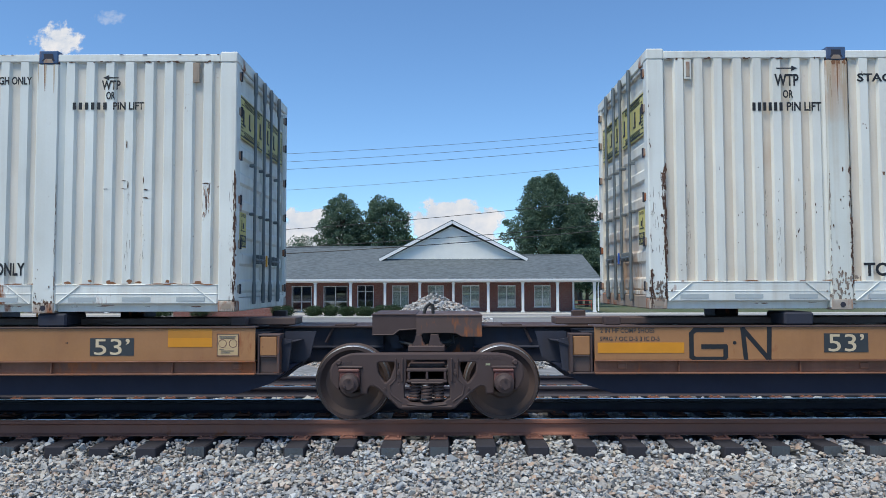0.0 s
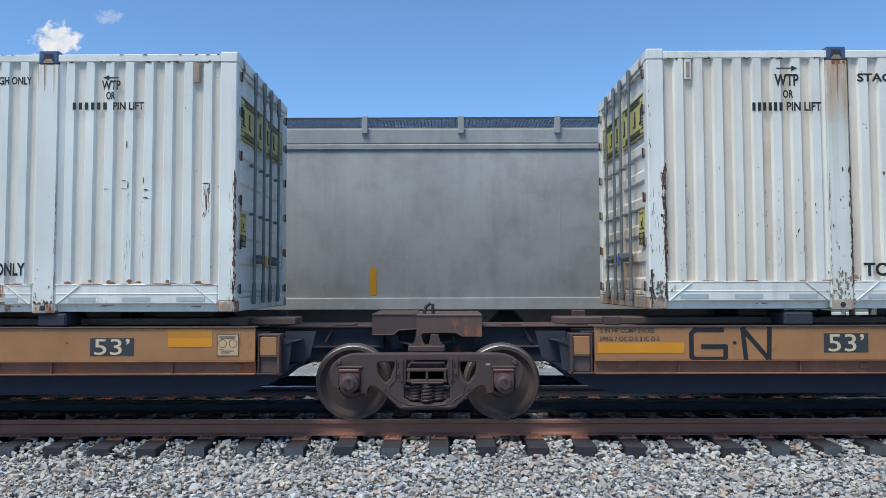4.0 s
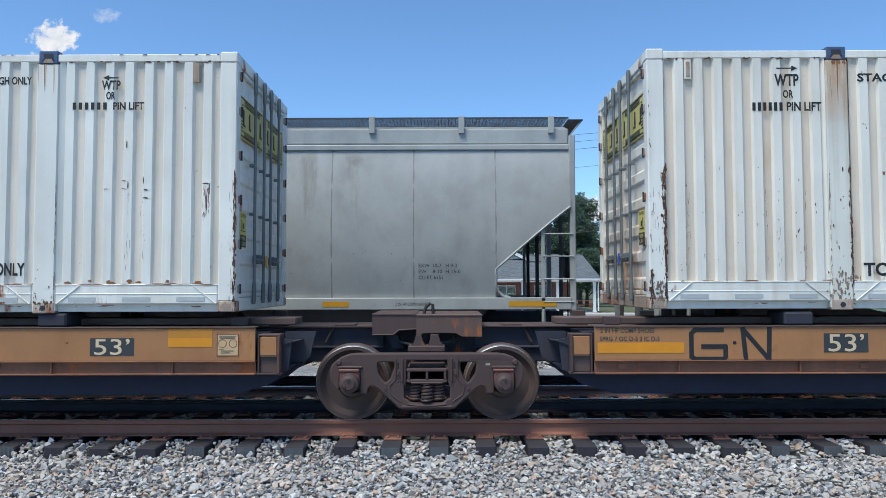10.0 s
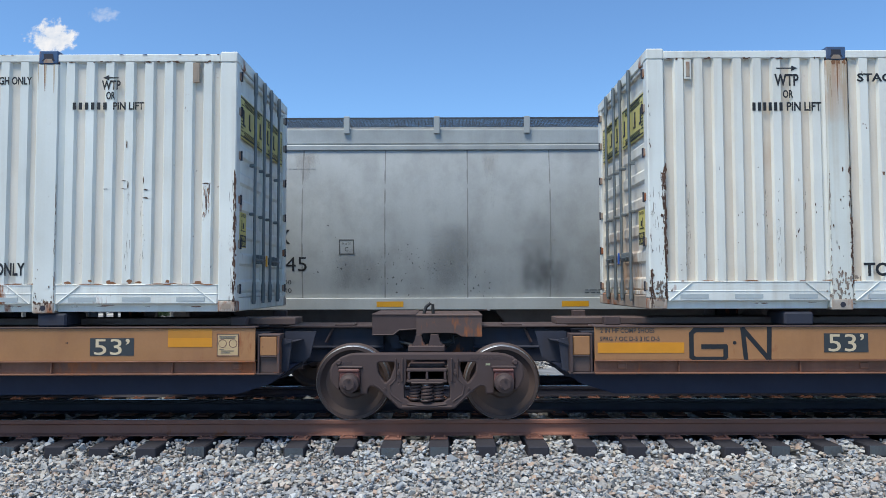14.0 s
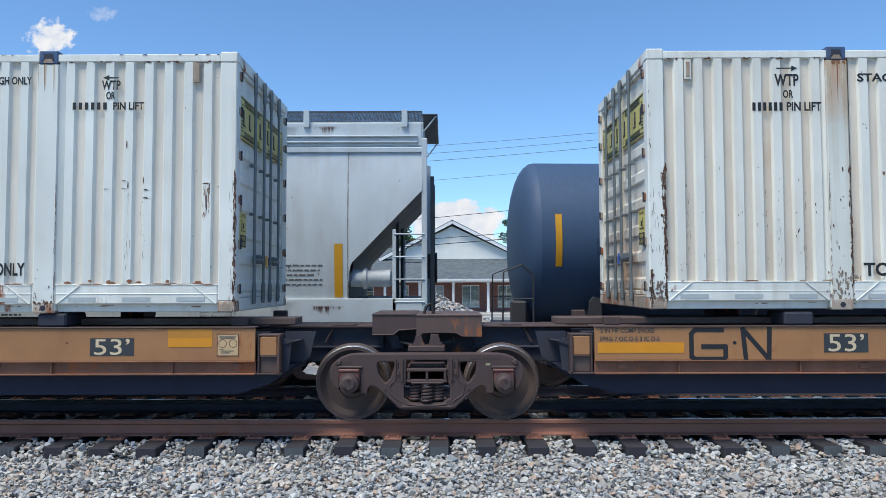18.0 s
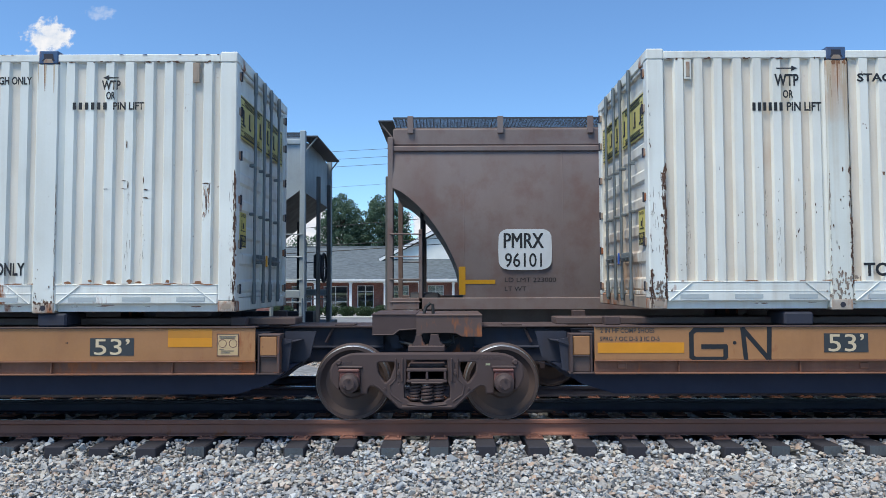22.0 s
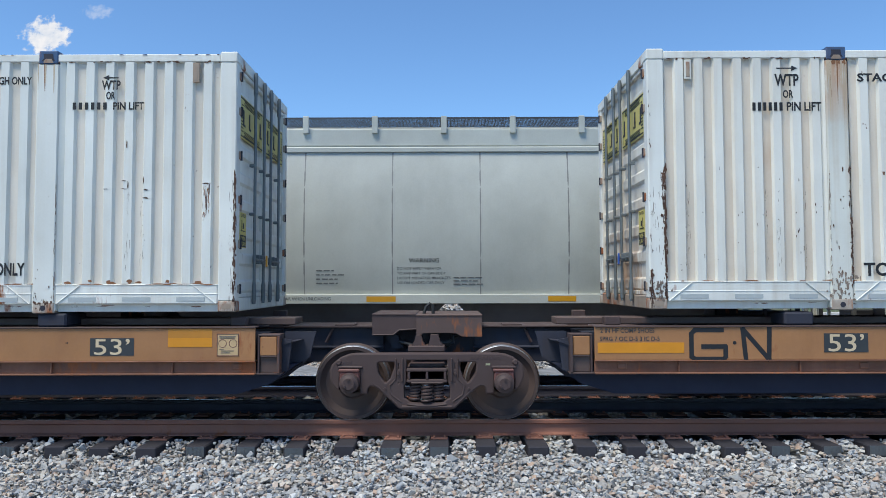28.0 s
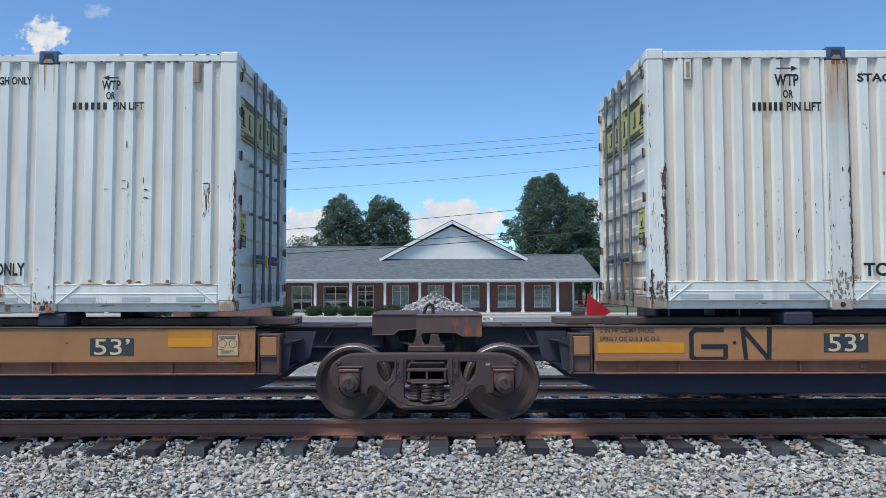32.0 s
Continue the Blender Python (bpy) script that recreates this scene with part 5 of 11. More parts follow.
    part("gutter", Shape().prism([(-2.67, 2.5), (-2.68, 2.63), (-2.55, 2.63), (-2.55, 2.46), (-2.62, 2.46)], "x", x0 - 0.6, 12.15), TRIM, th, "white rain gutter")
    for x in (0.66, 12.02):
        part("downspout", Shape().tube([(x, -2.6, 2.45), (x, -2.3, 2.2), (x, -2.22, 2.1), (x, -2.22, 0.1)], 0.05, 8), TRIM, th)
    # roof: long ridge with hipped right end
    z_e, z_r, y_e, y_r = 2.6, 5.5, -2.62, 4.7
    v = [(x0 - 0.7, y_e, z_e), (12.2, y_e, z_e), (11.7, 2.6, 4.67), (x0 - 0.7, y_r, z_r), (6.5, 2.6, 4.67), (4.5, y_r, z_r), (x0 - 0.7, 12.5, z_e), (12.2, 12.5, z_e)]
    s = Shape().add(v, [(0, 1, 2, 4, 5, 3), (1, 7, 2), (2, 7, 4), (4, 7, 6, 3, 5)])
    part("roof", s, SHINGLE, th, "grey asphalt shingle roof", smooth=0)
    part("roof_end", Shape().add([(x0 - 0.7, y_e, z_e), (x0 - 0.7, y_r, z_r), (x0 - 0.7, 12.5, z_e)], [(0, 1, 2)]), SIDING, th)
    part("ridge_cap", Shape().tube([(x0 - 0.7, y_r, z_r + 0.02), (4.5, y_r, z_r + 0.02)], 0.07, 6).tube([(6.5, 2.6, 4.69), (11.7, 2.6, 4.69)], 0.06, 6), SHINGLE, th)
    # front gable
    gx0, gx1, gy, gz0, cx = -5.46, 6.88, 1.75, 4.34, 0.62
    g = None
    n = 16
    gz1 = 7.4
    for i in range(n):
        za, zb = gz0 + (gz1 - 0.3 - gz0) * i / n, gz0 + (gz1 - 0.3 - gz0) * (i + 1) / n
        fa, fb = 1 - i / n, 1 - (i + 1) / n
        xa0, xa1, xb0, xb1 = cx + (gx0 + 0.5 - cx) * fa, cx + (gx1 - 0.5 - cx) * fa, cx + (gx0 + 0.5 - cx) * fb, cx + (gx1 - 0.5 - cx) * fb
        board = Shape().add([(xa0, gy - 0.03, za), (xa1, gy - 0.03, za), (xb1, gy, zb), (xb0, gy, zb), (xa1, gy + 0.01, za), (xa0, gy + 0.01, za)], [(0, 1, 2, 3), (0, 1, 4, 5)])
        if g is None:
            g = part("gable", board, SIDING, th, "white lap-sided gable", smooth=0)
        else:
            part("siding_board", board, SIDING, g, smooth=0)
    for a, b in (((gx0, gz0 - 0.1), (cx, gz1)), ((gx1, gz0 - 0.1), (cx, gz1))):
        d = Vector((b[0] - a[0], b[1] - a[1])).normalized()
        nn = Vector((-d.y, d.x)) * (0.12 if d.x > 0 else -0.12)
        q = [(a[0] - nn.x, a[1] - nn.y), (b[0] - nn.x, b[1] - nn.y), (b[0] + nn.x, b[1] + nn.y), (a[0] + nn.x, a[1] + nn.y)]
        part("barge_board", Shape().prism(q, "y", gy - 0.45, gy - 0.38), TRIM, g)
        top = [(a[0], gy - 0.45, a[1] + 0.14), (b[0], gy - 0.45, b[1] + 0.14), (b[0], 9.0, b[1] + 0.14), (a[0], 9.0, a[1] + 0.14)]
        part("gable_roof", Shape().add(top + [(p[0], p[1], p[2] + 0.06) for p in top], [(0, 1, 2, 3), (4, 5, 6, 7), (0, 1, 5, 4), (0, 3, 7, 4), (1, 2, 6, 5)]), SHINGLE, g)
    return th


def build_forecourt():
    s = Shape().box(-60, 60, 40, 50.5, -0.74, -0.712)
    solid("road", s, ASPHALT, "pale worn asphalt road in front of the office", "road", kind="structure")
    s = Shape().box(-60, 60, 50.5, 51.0, -0.74, -0.6, 0.03).box(-60, 60, 55.0, 57.4, -0.74, -0.64)
    solid("pavement", s, CONCRETE, "pale concrete kerb and walkway", "pavement", kind="structure")
    s = Shape().box(-60, 60, 51.0, 55.0, -0.74, -0.66)
    solid("parking_lot", s, plain("grey_parking_asphalt", (0.26, 0.255, 0.25), 0.9, vary=0.2, size=2), "grey asphalt parking strip", "parking", kind="structure")


def leaf_mesh(name, lumps, count, size, mat, seed):
    """A crown: thousands of small bent leaves strewn in and on lumps."""
    rng = np.random.default_rng(seed)
    lumps = np.array(lumps)
    wts = lumps[:, 3] ** 2
    pick = rng.choice(len(lumps), count, p=wts / wts.sum())
    d = rng.normal(size=(count, 3))
    d /= np.linalg.norm(d, axis=1)[:, None]
    r = rng.uniform(0.55, 1.04, count) ** 0.6 * (1 + 0.14 * rng.normal(size=count))
    c = lumps[pick, :3] + d * (r * lumps[pick, 3])[:, None] * np.array((1, 1, 0.85))
    u = rng.normal(size=(count, 3))
    u -= d * (u * d).sum(1)[:, None] * 0.4
    u /= np.linalg.norm(u, axis=1)[:, None]
    w = np.cross(u, rng.normal(size=(count, 3)))
    w /= np.linalg.norm(w, axis=1)[:, None]
    sz = size * rng.uniform(0.6, 1.4, count)[:, None]
    v = np.stack([c - u * sz, c + w * sz * 0.55, c + u * sz, c - w * sz * 0.55], 1)
    f = np.arange(count * 4).reshape(-1, 4)
    me = bpy.data.meshes.new(name)
    me.from_pydata(v.reshape(-1, 3).tolist(), [], f.tolist())
    me.materials.append(mat)
    return me


def leaf_material(name, a, b):
    m, nt, bs = material(name)
    rnd = nt.nodes.new("ShaderNodeNewGeometry").outputs["Random Per Island"]
    tc = nt.nodes.new("ShaderNodeTexCoord").outputs["Object"]
    c = mix(nt, rnd, a, b)
    c = mix(nt, times(nt, ramp(nt, noise_at(nt, tc, (1, 1, 1), 0.6, 3), 0.35, 0.65), 0.5), c, tuple(x * 0.6 for x in a))
    nt.links.new(c, bs.inputs["Base Color"])
    bs.inputs["Roughness"].default_value = 0.55
    tr = nt.nodes.new("ShaderNodeBsdfTranslucent")
    nt.links.new(c, tr.inputs[0])
    ms = nt.nodes.new("ShaderNodeMixShader")
    ms.inputs[0].default_value = 0.4
    nt.links.new(bs.outputs[0], ms.inputs[1])
    nt.links.new(tr.outputs[0], ms.inputs[2])
    nt.links.new(ms.outputs[0], nt.nodes["Material Output"].inputs[0])
    return m


LEAF = leaf_material("dark_green_leaves", (0.078, 0.14, 0.095), (0.155, 0.23, 0.15))
LEAF_LIGHT = leaf_material("yellow_green_leaves", (0.08, 0.13, 0.03), (0.17, 0.22, 0.05))
SHRUB = leaf_material("clipped_shrub_leaves", (0.035, 0.07, 0.028), (0.075, 0.115, 0.045))
BARK = plain("grey_bark", (0.09, 0.07, 0.055), 0.9, vary=0.3, size=8, bump=0.6)


def tree(x, y, height, width, seed, label, mat=LEAF, leaves=9000, base=-0.74, taper=0.3):
    rng = random.Random(seed)
    th = thing("tree", label, "tree", "trees behind the office", pose(x, y, base))
    tip = (rng.uniform(-0.4, 0.4), rng.uniform(-0.3, 0.3), height * 0.8)
    part("trunk", Shape().tube([(0, 0, 0), (0.1, 0, height * 0.3), tip], width * 0.045, 10, r2=width * 0.01), BARK, th)
    lumps = []
    n = 44
    for i in range(n):
        # lumps over a dome, the widest a little below its middle
        u = (i + 0.5) / n
        zt = -0.75 + 1.7 * u
        ring_r = math.sqrt(max(0.03, 1 - min(0.98, abs(zt)) ** (1.7 if zt > 0 else 2.4)))
        a = i * 2.4 + rng.uniform(-0.5, 0.5)
        r = width * 0.58 * ring_r * rng.uniform(0.5, 0.95) * (1 - taper * max(0.0, zt + 0.2))
        size = width * rng.uniform(0.085, 0.16)
        c = (r * math.cos(a), r * math.sin(a) * 0.8, height * (0.6 + 0.37 * zt * rng.uniform(0.88, 1.02)))
        lumps.append((*c, size))
        if i % 3 == 0:
            part("limb", Shape().tube([(0.05, 0, max(height * 0.16, c[2] - height * 0.22)), (c[0] * 0.5, c[1] * 0.5, c[2] - size * 0.7), c], width * 0.012, 6, r2=width * 0.004), BARK, th)
    for i in range(70):
        # twig ends that break the outline
        zt, a = rng.uniform(-0.6, 1.0), rng.uniform(0, 6.28)
        r = width * 0.5 * math.sqrt(max(0.02, 1 - abs(zt) ** 2)) * rng.uniform(0.9, 1.15) * (1 - taper * max(0.0, zt + 0.2))
        lumps.append((r * math.cos(a), r * math.sin(a) * 0.8, height * (0.6 + 0.4 * zt * rng.uniform(0.92, 1.04)), width * rng.uniform(0.035, 0.075)))
    lumps.append((0, 0, height * 0.9, width * 0.11 * (1 - taper * 0.5)))
    lumps.append((0, 0, height * 0.62, width * 0.34 * (1 - taper * 0.4)))
    lumps.append((0, 0, height * 0.45, width * 0.3))
    part("crown", leaf_mesh("crown", lumps, int(leaves * 3.0), 0.108, mat, seed), None, th, "crown of dark green leaves with gaps")
    return th


def shrub(x, y, w, h, seed, base=-0.7):
    th = thing("shrub", "low clipped evergreen shrub against the office porch", "shrub", "porch shrubs", pose(x, y, base))
    rng = random.Random(seed)
    reach = max(0.14, w / 2 - 0.32 * h)
    lumps = [(rng.uniform(-1, 1) * reach, rng.uniform(-0.3, 0.3), h * rng.uniform(0.4, 0.6), h * rng.uniform(0.42, 0.5)) for _ in range(14)]
    part("stem", Shape().tube([(0, 0, 0), (0, 0, h * 0.5)], 0.05, 6), BARK, th)
    part("foliage", leaf_mesh("foliage", lumps, 4500, 0.04, SHRUB, seed), None, th)


def build_far():
    build_building()
    build_forecourt()
    tree(-12.0, 86, 12.6, 6.3, 11, "dark green leafy tree behind the office roof", leaves=9000, taper=0.2)
    tree(-7.2, 87, 12.8, 6.4, 12, "dark green leafy tree beside another of equal height", leaves=9000, taper=0.15)
    tree(-5.0, 92, 9.0, 4.6, 13, "small yellowish tree beside taller dark trees", LEAF_LIGHT, 4000)
    tree(11.2, 82, 14.6, 8.6, 14, "tall dark green tree standing behind the office", leaves=16000, taper=0.35)
    tree(15.4, 84, 12.6, 6.0, 18, "dark green tree merging with a taller one", leaves=8000)
    tree(19.5, 110, 12.5, 9.0, 15, "pale green tree further off", LEAF_LIGHT, 7000)
    tree(14.6, 76, 6.0, 5.0, 16, "low dark tree at the end of the porch", leaves=5000)
    for i in range(9):
        tree(-46 + i * 3.7 + (i % 3), 120 + 9 * (i % 2), 9.0 + (i * 7 % 3), 8.0, 40 + i, "distant tree in a line of woods", leaves=2500)
        tree(26 + i * 5.0, 125 + 9 * (i % 2), 10.0 + (i * 5 % 4), 8.5, 60 + i, "distant tree in a line of woods", leaves=2500)
    for x, w, h, sd in ((-11.4, 1.5, 0.88, 1), (-9.25, 1.15, 0.85, 2), (-8.05, 1.15, 0.84, 3), (-6.83, 1.15, 0.8, 4), (-5.6, 1.15, 0.8, 5), (-3.85, 2.1, 0.92, 6), (-17.0, 1.8, 0.8, 7), (-20, 1.8, 0.8, 8)):
        shrub(x, 51.7, w, h, sd)
    solid("planter_wall", Shape().box(-19.0, -12.05, 51.5, 51.8, -0.74, -0.05, 0.02), BRICK, "low red brick planter wall before the office", "wall", kind="structure")
    solid("utility_box", Shape().box(2.12, 2.66, 41.0, 41.4, -0.73, -0.3, 0.03), TRIM, "small white utility box beside the road", "utility box")
    rack = thing("bike_rack", "red tubular steel rack on the grass beyond the office", "bike rack", "", pose(13.1, 70, -0.74))
    red = plain("red_rack_paint", (0.42, 0.05, 0.03), 0.5)
    part("rail", Shape().tube([(-0.8, 0, 0), (-0.8, 0, 0.75), (0.8, 0, 0.75), (0.8, 0, 0)], 0.04, 8), red, rack)
    part("rail", Shape().tube([(-0.8, 0, 0.4), (0.8, 0, 0.4)], 0.03, 8), red, rack)
    # ballast heap beyond the tracks
    rng = np.random.default_rng(9)
    spots = []
    for _ in range(15000):
        a, q = rng.uniform(0, 6.283), rng.uniform(0, 1) ** 0.5
        r = 3.9 * q
        z = 1.95 * (1 - q) ** 0.92 * (1 + 0.05 * math.sin(3 * a)) - 0.02 * (q > 0.9)
        spots.append((r * math.cos(a), r * math.sin(a), max(0.0, z + rng.uniform(-0.06, 0.03))))
    ob = new("gravel_heap", stones(spots, 0.048, rng))
    ob.matrix_world = pose(-0.3, 22.5, -0.73)
    tagged(ob, "conical heap of pale grey crushed stone beyond the tracks", "gravel heap", kind="stuff")
    core = Shape().lathe([(0.0, 3.8), (0.9, 2.0), (1.5, 0.85), (1.85, 0.1)], (0, 0, 0), "z", 24)
    solid("gravel_core", core, BALLAST_BED, "packed core of the stone heap", "gravel heap", kind="stuff", at=pose(-0.3, 22.5, -0.73))
    # overhead wires
    wire_mat = plain("black_wire", (0.02, 0.02, 0.022), 0.6)
    # height over the place of the camera, slope and radius
    for mid, slope, r in ((8.120, 0.0658, 0.008), (7.767, 0.0694, 0.008), (7.414, 0.0694, 0.009), (6.506, 0.0777, 0.007), (4.761, 0.0895, 0.014), (3.781, 0.0694, 0.016), (3.507, 0.0713, 0.021)):
        pts = [(x, 34.0, mid + slope * (x + 0.1) + 0.0016 * (x * x - 40)) for x in np.linspace(-70, 70, 57)]
        s = Shape().tube(pts, r, 6)
        solid("overhead_wire", s, wire_mat, "thin black utility wire crossing above the road", "wire", "overhead wires")
    for x in (-70.0, 70.0):
        zt = 8.1 + 0.0658 * x + 8.5
        solid("utility_pole", Shape().tube([(x, 34.0, -0.74), (x, 34.0, zt)], 0.16, 10, r2=0.1), BARK, "tall wooden utility pole carrying wires", "pole", "utility poles")


def cloud(name, x, z, w, h, seed, y=2400.0, soft=0.35, thin=1.0):
    """A far cumulus as a backdrop sheet whose edge breaks up."""
    m, nt, b = material("cloud_vapour")
    tc = nt.nodes.new("ShaderNodeTexCoord").outputs["Object"]
    sep = nt.nodes.new("ShaderNodeSeparateXYZ")
    nt.links.new(tc, sep.inputs[0])
    ux = times(nt, sep.outputs[0], 2.0 / w)
    uz = times(nt, sep.outputs[2], 2.0 / h)
    rad = times(nt, times(nt, ux, ux), times(nt, uz, uz), "ADD")
    n1 = noise_at(nt, tc, (1, 1, 1.2), 4.5 / max(w, h), 8, 0.6, loc=(seed, 0, seed))
    dens = times(nt, times(nt, times(nt, n1, 3.4), 0.65, "SUBTRACT"), rad, "SUBTRACT")
    al = ramp(nt, dens, 0.18, 0.18 + soft * 1.6)
    n2 = noise_at(nt, tc, (1, 1, 1.3), 4.0 / max(w, h), 5, 0.55, loc=(seed + 0.3, 0, seed - 0.4))
    col = mix(nt, ramp(nt, n2, 0.35, 0.65), (0.7, 0.78, 0.9), (0.98, 0.98, 1.0))
    em = nt.nodes.new("ShaderNodeEmission")
    em.inputs[1].default_value = 0.64
    nt.links.new(col, em.inputs[0])
    tr = nt.nodes.new("ShaderNodeBsdfTransparent")
    ms = nt.nodes.new("ShaderNodeMixShader")
    nt.links.new(times(nt, al, thin), ms.inputs[0])
    nt.links.new(tr.outputs[0], ms.inputs[1])
    nt.links.new(em.outputs[0], ms.inputs[2])
    nt.links.new(ms.outputs[0], nt.nodes["Material Output"].inputs[0])
    s = Shape().add([(-w * 0.8, 0, -h * 0.8), (w * 0.8, 0, -h * 0.8), (w * 0.8, 0, h * 0.8), (-w * 0.8, 0, h * 0.8)], [(0, 1, 2, 3)])
    ob = solid(name, s, m, "white cumulus cloud in a blue sky", "cloud", "clouds", "structure", smooth=0, at=pose(x, y, z))
    ob.visible_shadow = False
    return ob


build_far()
# drifting cloud: start and end places
drift_cloud = cloud("cloud", -1280, 810, 175, 138, 1.3)
wisp_cloud = cloud("cloud", -1111, 891, 111, 55, 4.1, soft=1.2, thin=0.3)
for x, z, w, h, seed in ((-446, 179, 277, 166, 2.2), (24, 197, 350, 184, 3.7), (485, 245, 129, 92, 5.5)):
    cloud("cloud", x, z, w, h, seed, soft=0.14)


# ---- parts shared by the cars of the far train ----
TRAIN, AXLES = [], []
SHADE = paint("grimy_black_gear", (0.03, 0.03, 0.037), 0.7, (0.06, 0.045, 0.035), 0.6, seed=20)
TAPE_AMBER = plain("amber_reflective_tape", (0.62, 0.3, 0.012), 0.4, vary=0.12)
WHITE_LETTER = plain("white_letter_paint", (0.72, 0.73, 0.74), 0.5, vary=0.06)
GRATE = plain("dark_steel_grating", (0.06, 0.068, 0.08), 0.6, 0.3)


def merged_wheelset():
    r = 0.457
    s = Shape().tube([(0, -0.95, 0), (0, 0.95, 0)], 0.085, 10)
    for side in (-1, 1):
        prof = [(0.0, 0.13), (0.04, 0.2), (0.055, 0.34), (0.0, 0.405), (0.0, 0.45), (0.095, 0.46), (0.108, 0.484), (0.137, 0.47), (0.1, 0.37), (0.09, 0.2), (0.14, 0.13)]
        s.lathe([(side * (0.81 - a), q) for a, q in prof], (0, 0, 0), n=28, cap=False)
    return s.mesh("wheelset", WHEEL_FACE)


WHEELSET = merged_wheelset()
SIDE_FRAME = [o for o in truck.children if o.name.startswith("side_frame")][0].data


def far_truck(car, x, s_mid, axles=(-0.889, 0.889)):
    """A truck under a moving car: bolster with side frames and rolling wheelsets."""
    half = max(axles)
    bol = part("truck", Shape().box(-0.2, 0.2, -0.95, 0.95, 0.45, 0.68, 0.02).lathe([(0.68, 0.3), (0.9, 0.3)], (0, 0, 0), "z", 16), SHADE, car, "dark cast steel truck")
    bol.location = (x, 0, 0)
    for side in (-1, 1):
        fr = part("side_frame", SIDE_FRAME, None, bol)
        fr.location = (0, -1.075 if side < 0 else 0.945, 0)
        if half > 1:
            fr.scale = (half / 0.95, 1, 1)
    for a in axles:
        w = part("wheelset", WHEELSET, None, car, "rolling steel wheelset")
        w.location = (x + a, 0, 0.457)
        AXLES.append((w, x + a, s_mid, 0.457))


def coupler(car, x, e):
    part("draft_sill", Shape().box(*sorted((x - e * 2.4, x + e * 0.1)), -0.17, 0.17, 0.72, 1.06, 0.01), SHADE, car)
    s = Shape().box(*sorted((x + e * 0.1, x + e * 0.55)), -0.065, 0.065, 0.8, 0.95, 0.02).box(*sorted((x + e * 0.5, x + e * 0.76)), -0.15, 0.12, 0.76, 1.02, 0.04)
    part("coupler", s, IRON_BROWN, car, "brown cast knuckle coupler")
    part("air_hose", Shape().tube([(x, -0.35, 0.85), (x + e * 0.2, -0.38, 0.62), (x + e * 0.45, -0.3, 0.45), (x + e * 0.7, -0.2, 0.55)], 0.022, 6), RUBBER, car, "black air hose")


def tape(car, x, z, w, h, surf, mat=None, name="reflective_tape", lift=0.004):
    n = max(1, int(h / 0.12))
    rows = [[(x + a * w, surf(z + h * i / n) - lift, z + h * i / n) for a in (0, 1)] for i in range(n + 1)]
    return part(name, Shape().grid(rows), mat or TAPE_AMBER, car, smooth=60)


def stencil(car, x, z, w, h, surf, mat=GREY_LETTER, seed=1, size=0.045):
    n = max(1, round(h / (size * 1.9)))
    rows = word_bars(x, z + h - size, [w * (1 - 0.18 * (i % 3 == 2)) for i in range(n)], size, h / n if n > 1 else size, seed)
    return bars(car, mat, 0, rows, surf=surf)


def framed_mark(car, x, z, w, h, surf, mat=GREY_LETTER, body=""):
    """A small outlined stencil box with the clearance plate's letter."""
    t = 0.016
    b = part("stencil_box", Shape().box(x, x + w, surf(z) - 0.004, surf(z) - 0.001, z, z + t).box(x, x + w, surf(z + h) - 0.004, surf(z + h) - 0.001, z + h - t, z + h)
             .box(x, x + t, surf(z + h / 2) - 0.005, surf(z + h / 2) - 0.001, z, z + h).box(x + w - t, x + w, surf(z + h / 2) - 0.005, surf(z + h / 2) - 0.001, z, z + h), mat, car)
    if body:
        lettering("PLATE", mat, b, x + w * 0.2, 0, z + h * 0.62, w * 0.6, h * 0.17, surf=surf, depth=0.005)
        lettering(body, mat, b, x + w * 0.38, 0, z + h * 0.2, w * 0.24, h * 0.3, surf=surf, depth=0.005, bold=0.01)


def ladder(car, x0, x1, y, z0, z1, mat, steps=6, name="ladder", r=0.011, rail=0.028):
    ld = part(name, Shape().box(x0 - rail, x0 + rail, y - 0.012, y + 0.03, z0, z1, 0.006), mat, car, "steel ladder")
    part("ladder_rail", Shape().box(x1 - rail, x1 + rail, y - 0.012, y + 0.03, z0, z1, 0.006), mat, ld)
    for i in range(steps):
        z = z0 + (z1 - z0) * (i + 0.4) / steps
        part("rung", Shape().tube([(x0, y - 0.02, z), (x1, y - 0.02, z)], r, 6), mat, ld)
    return ld


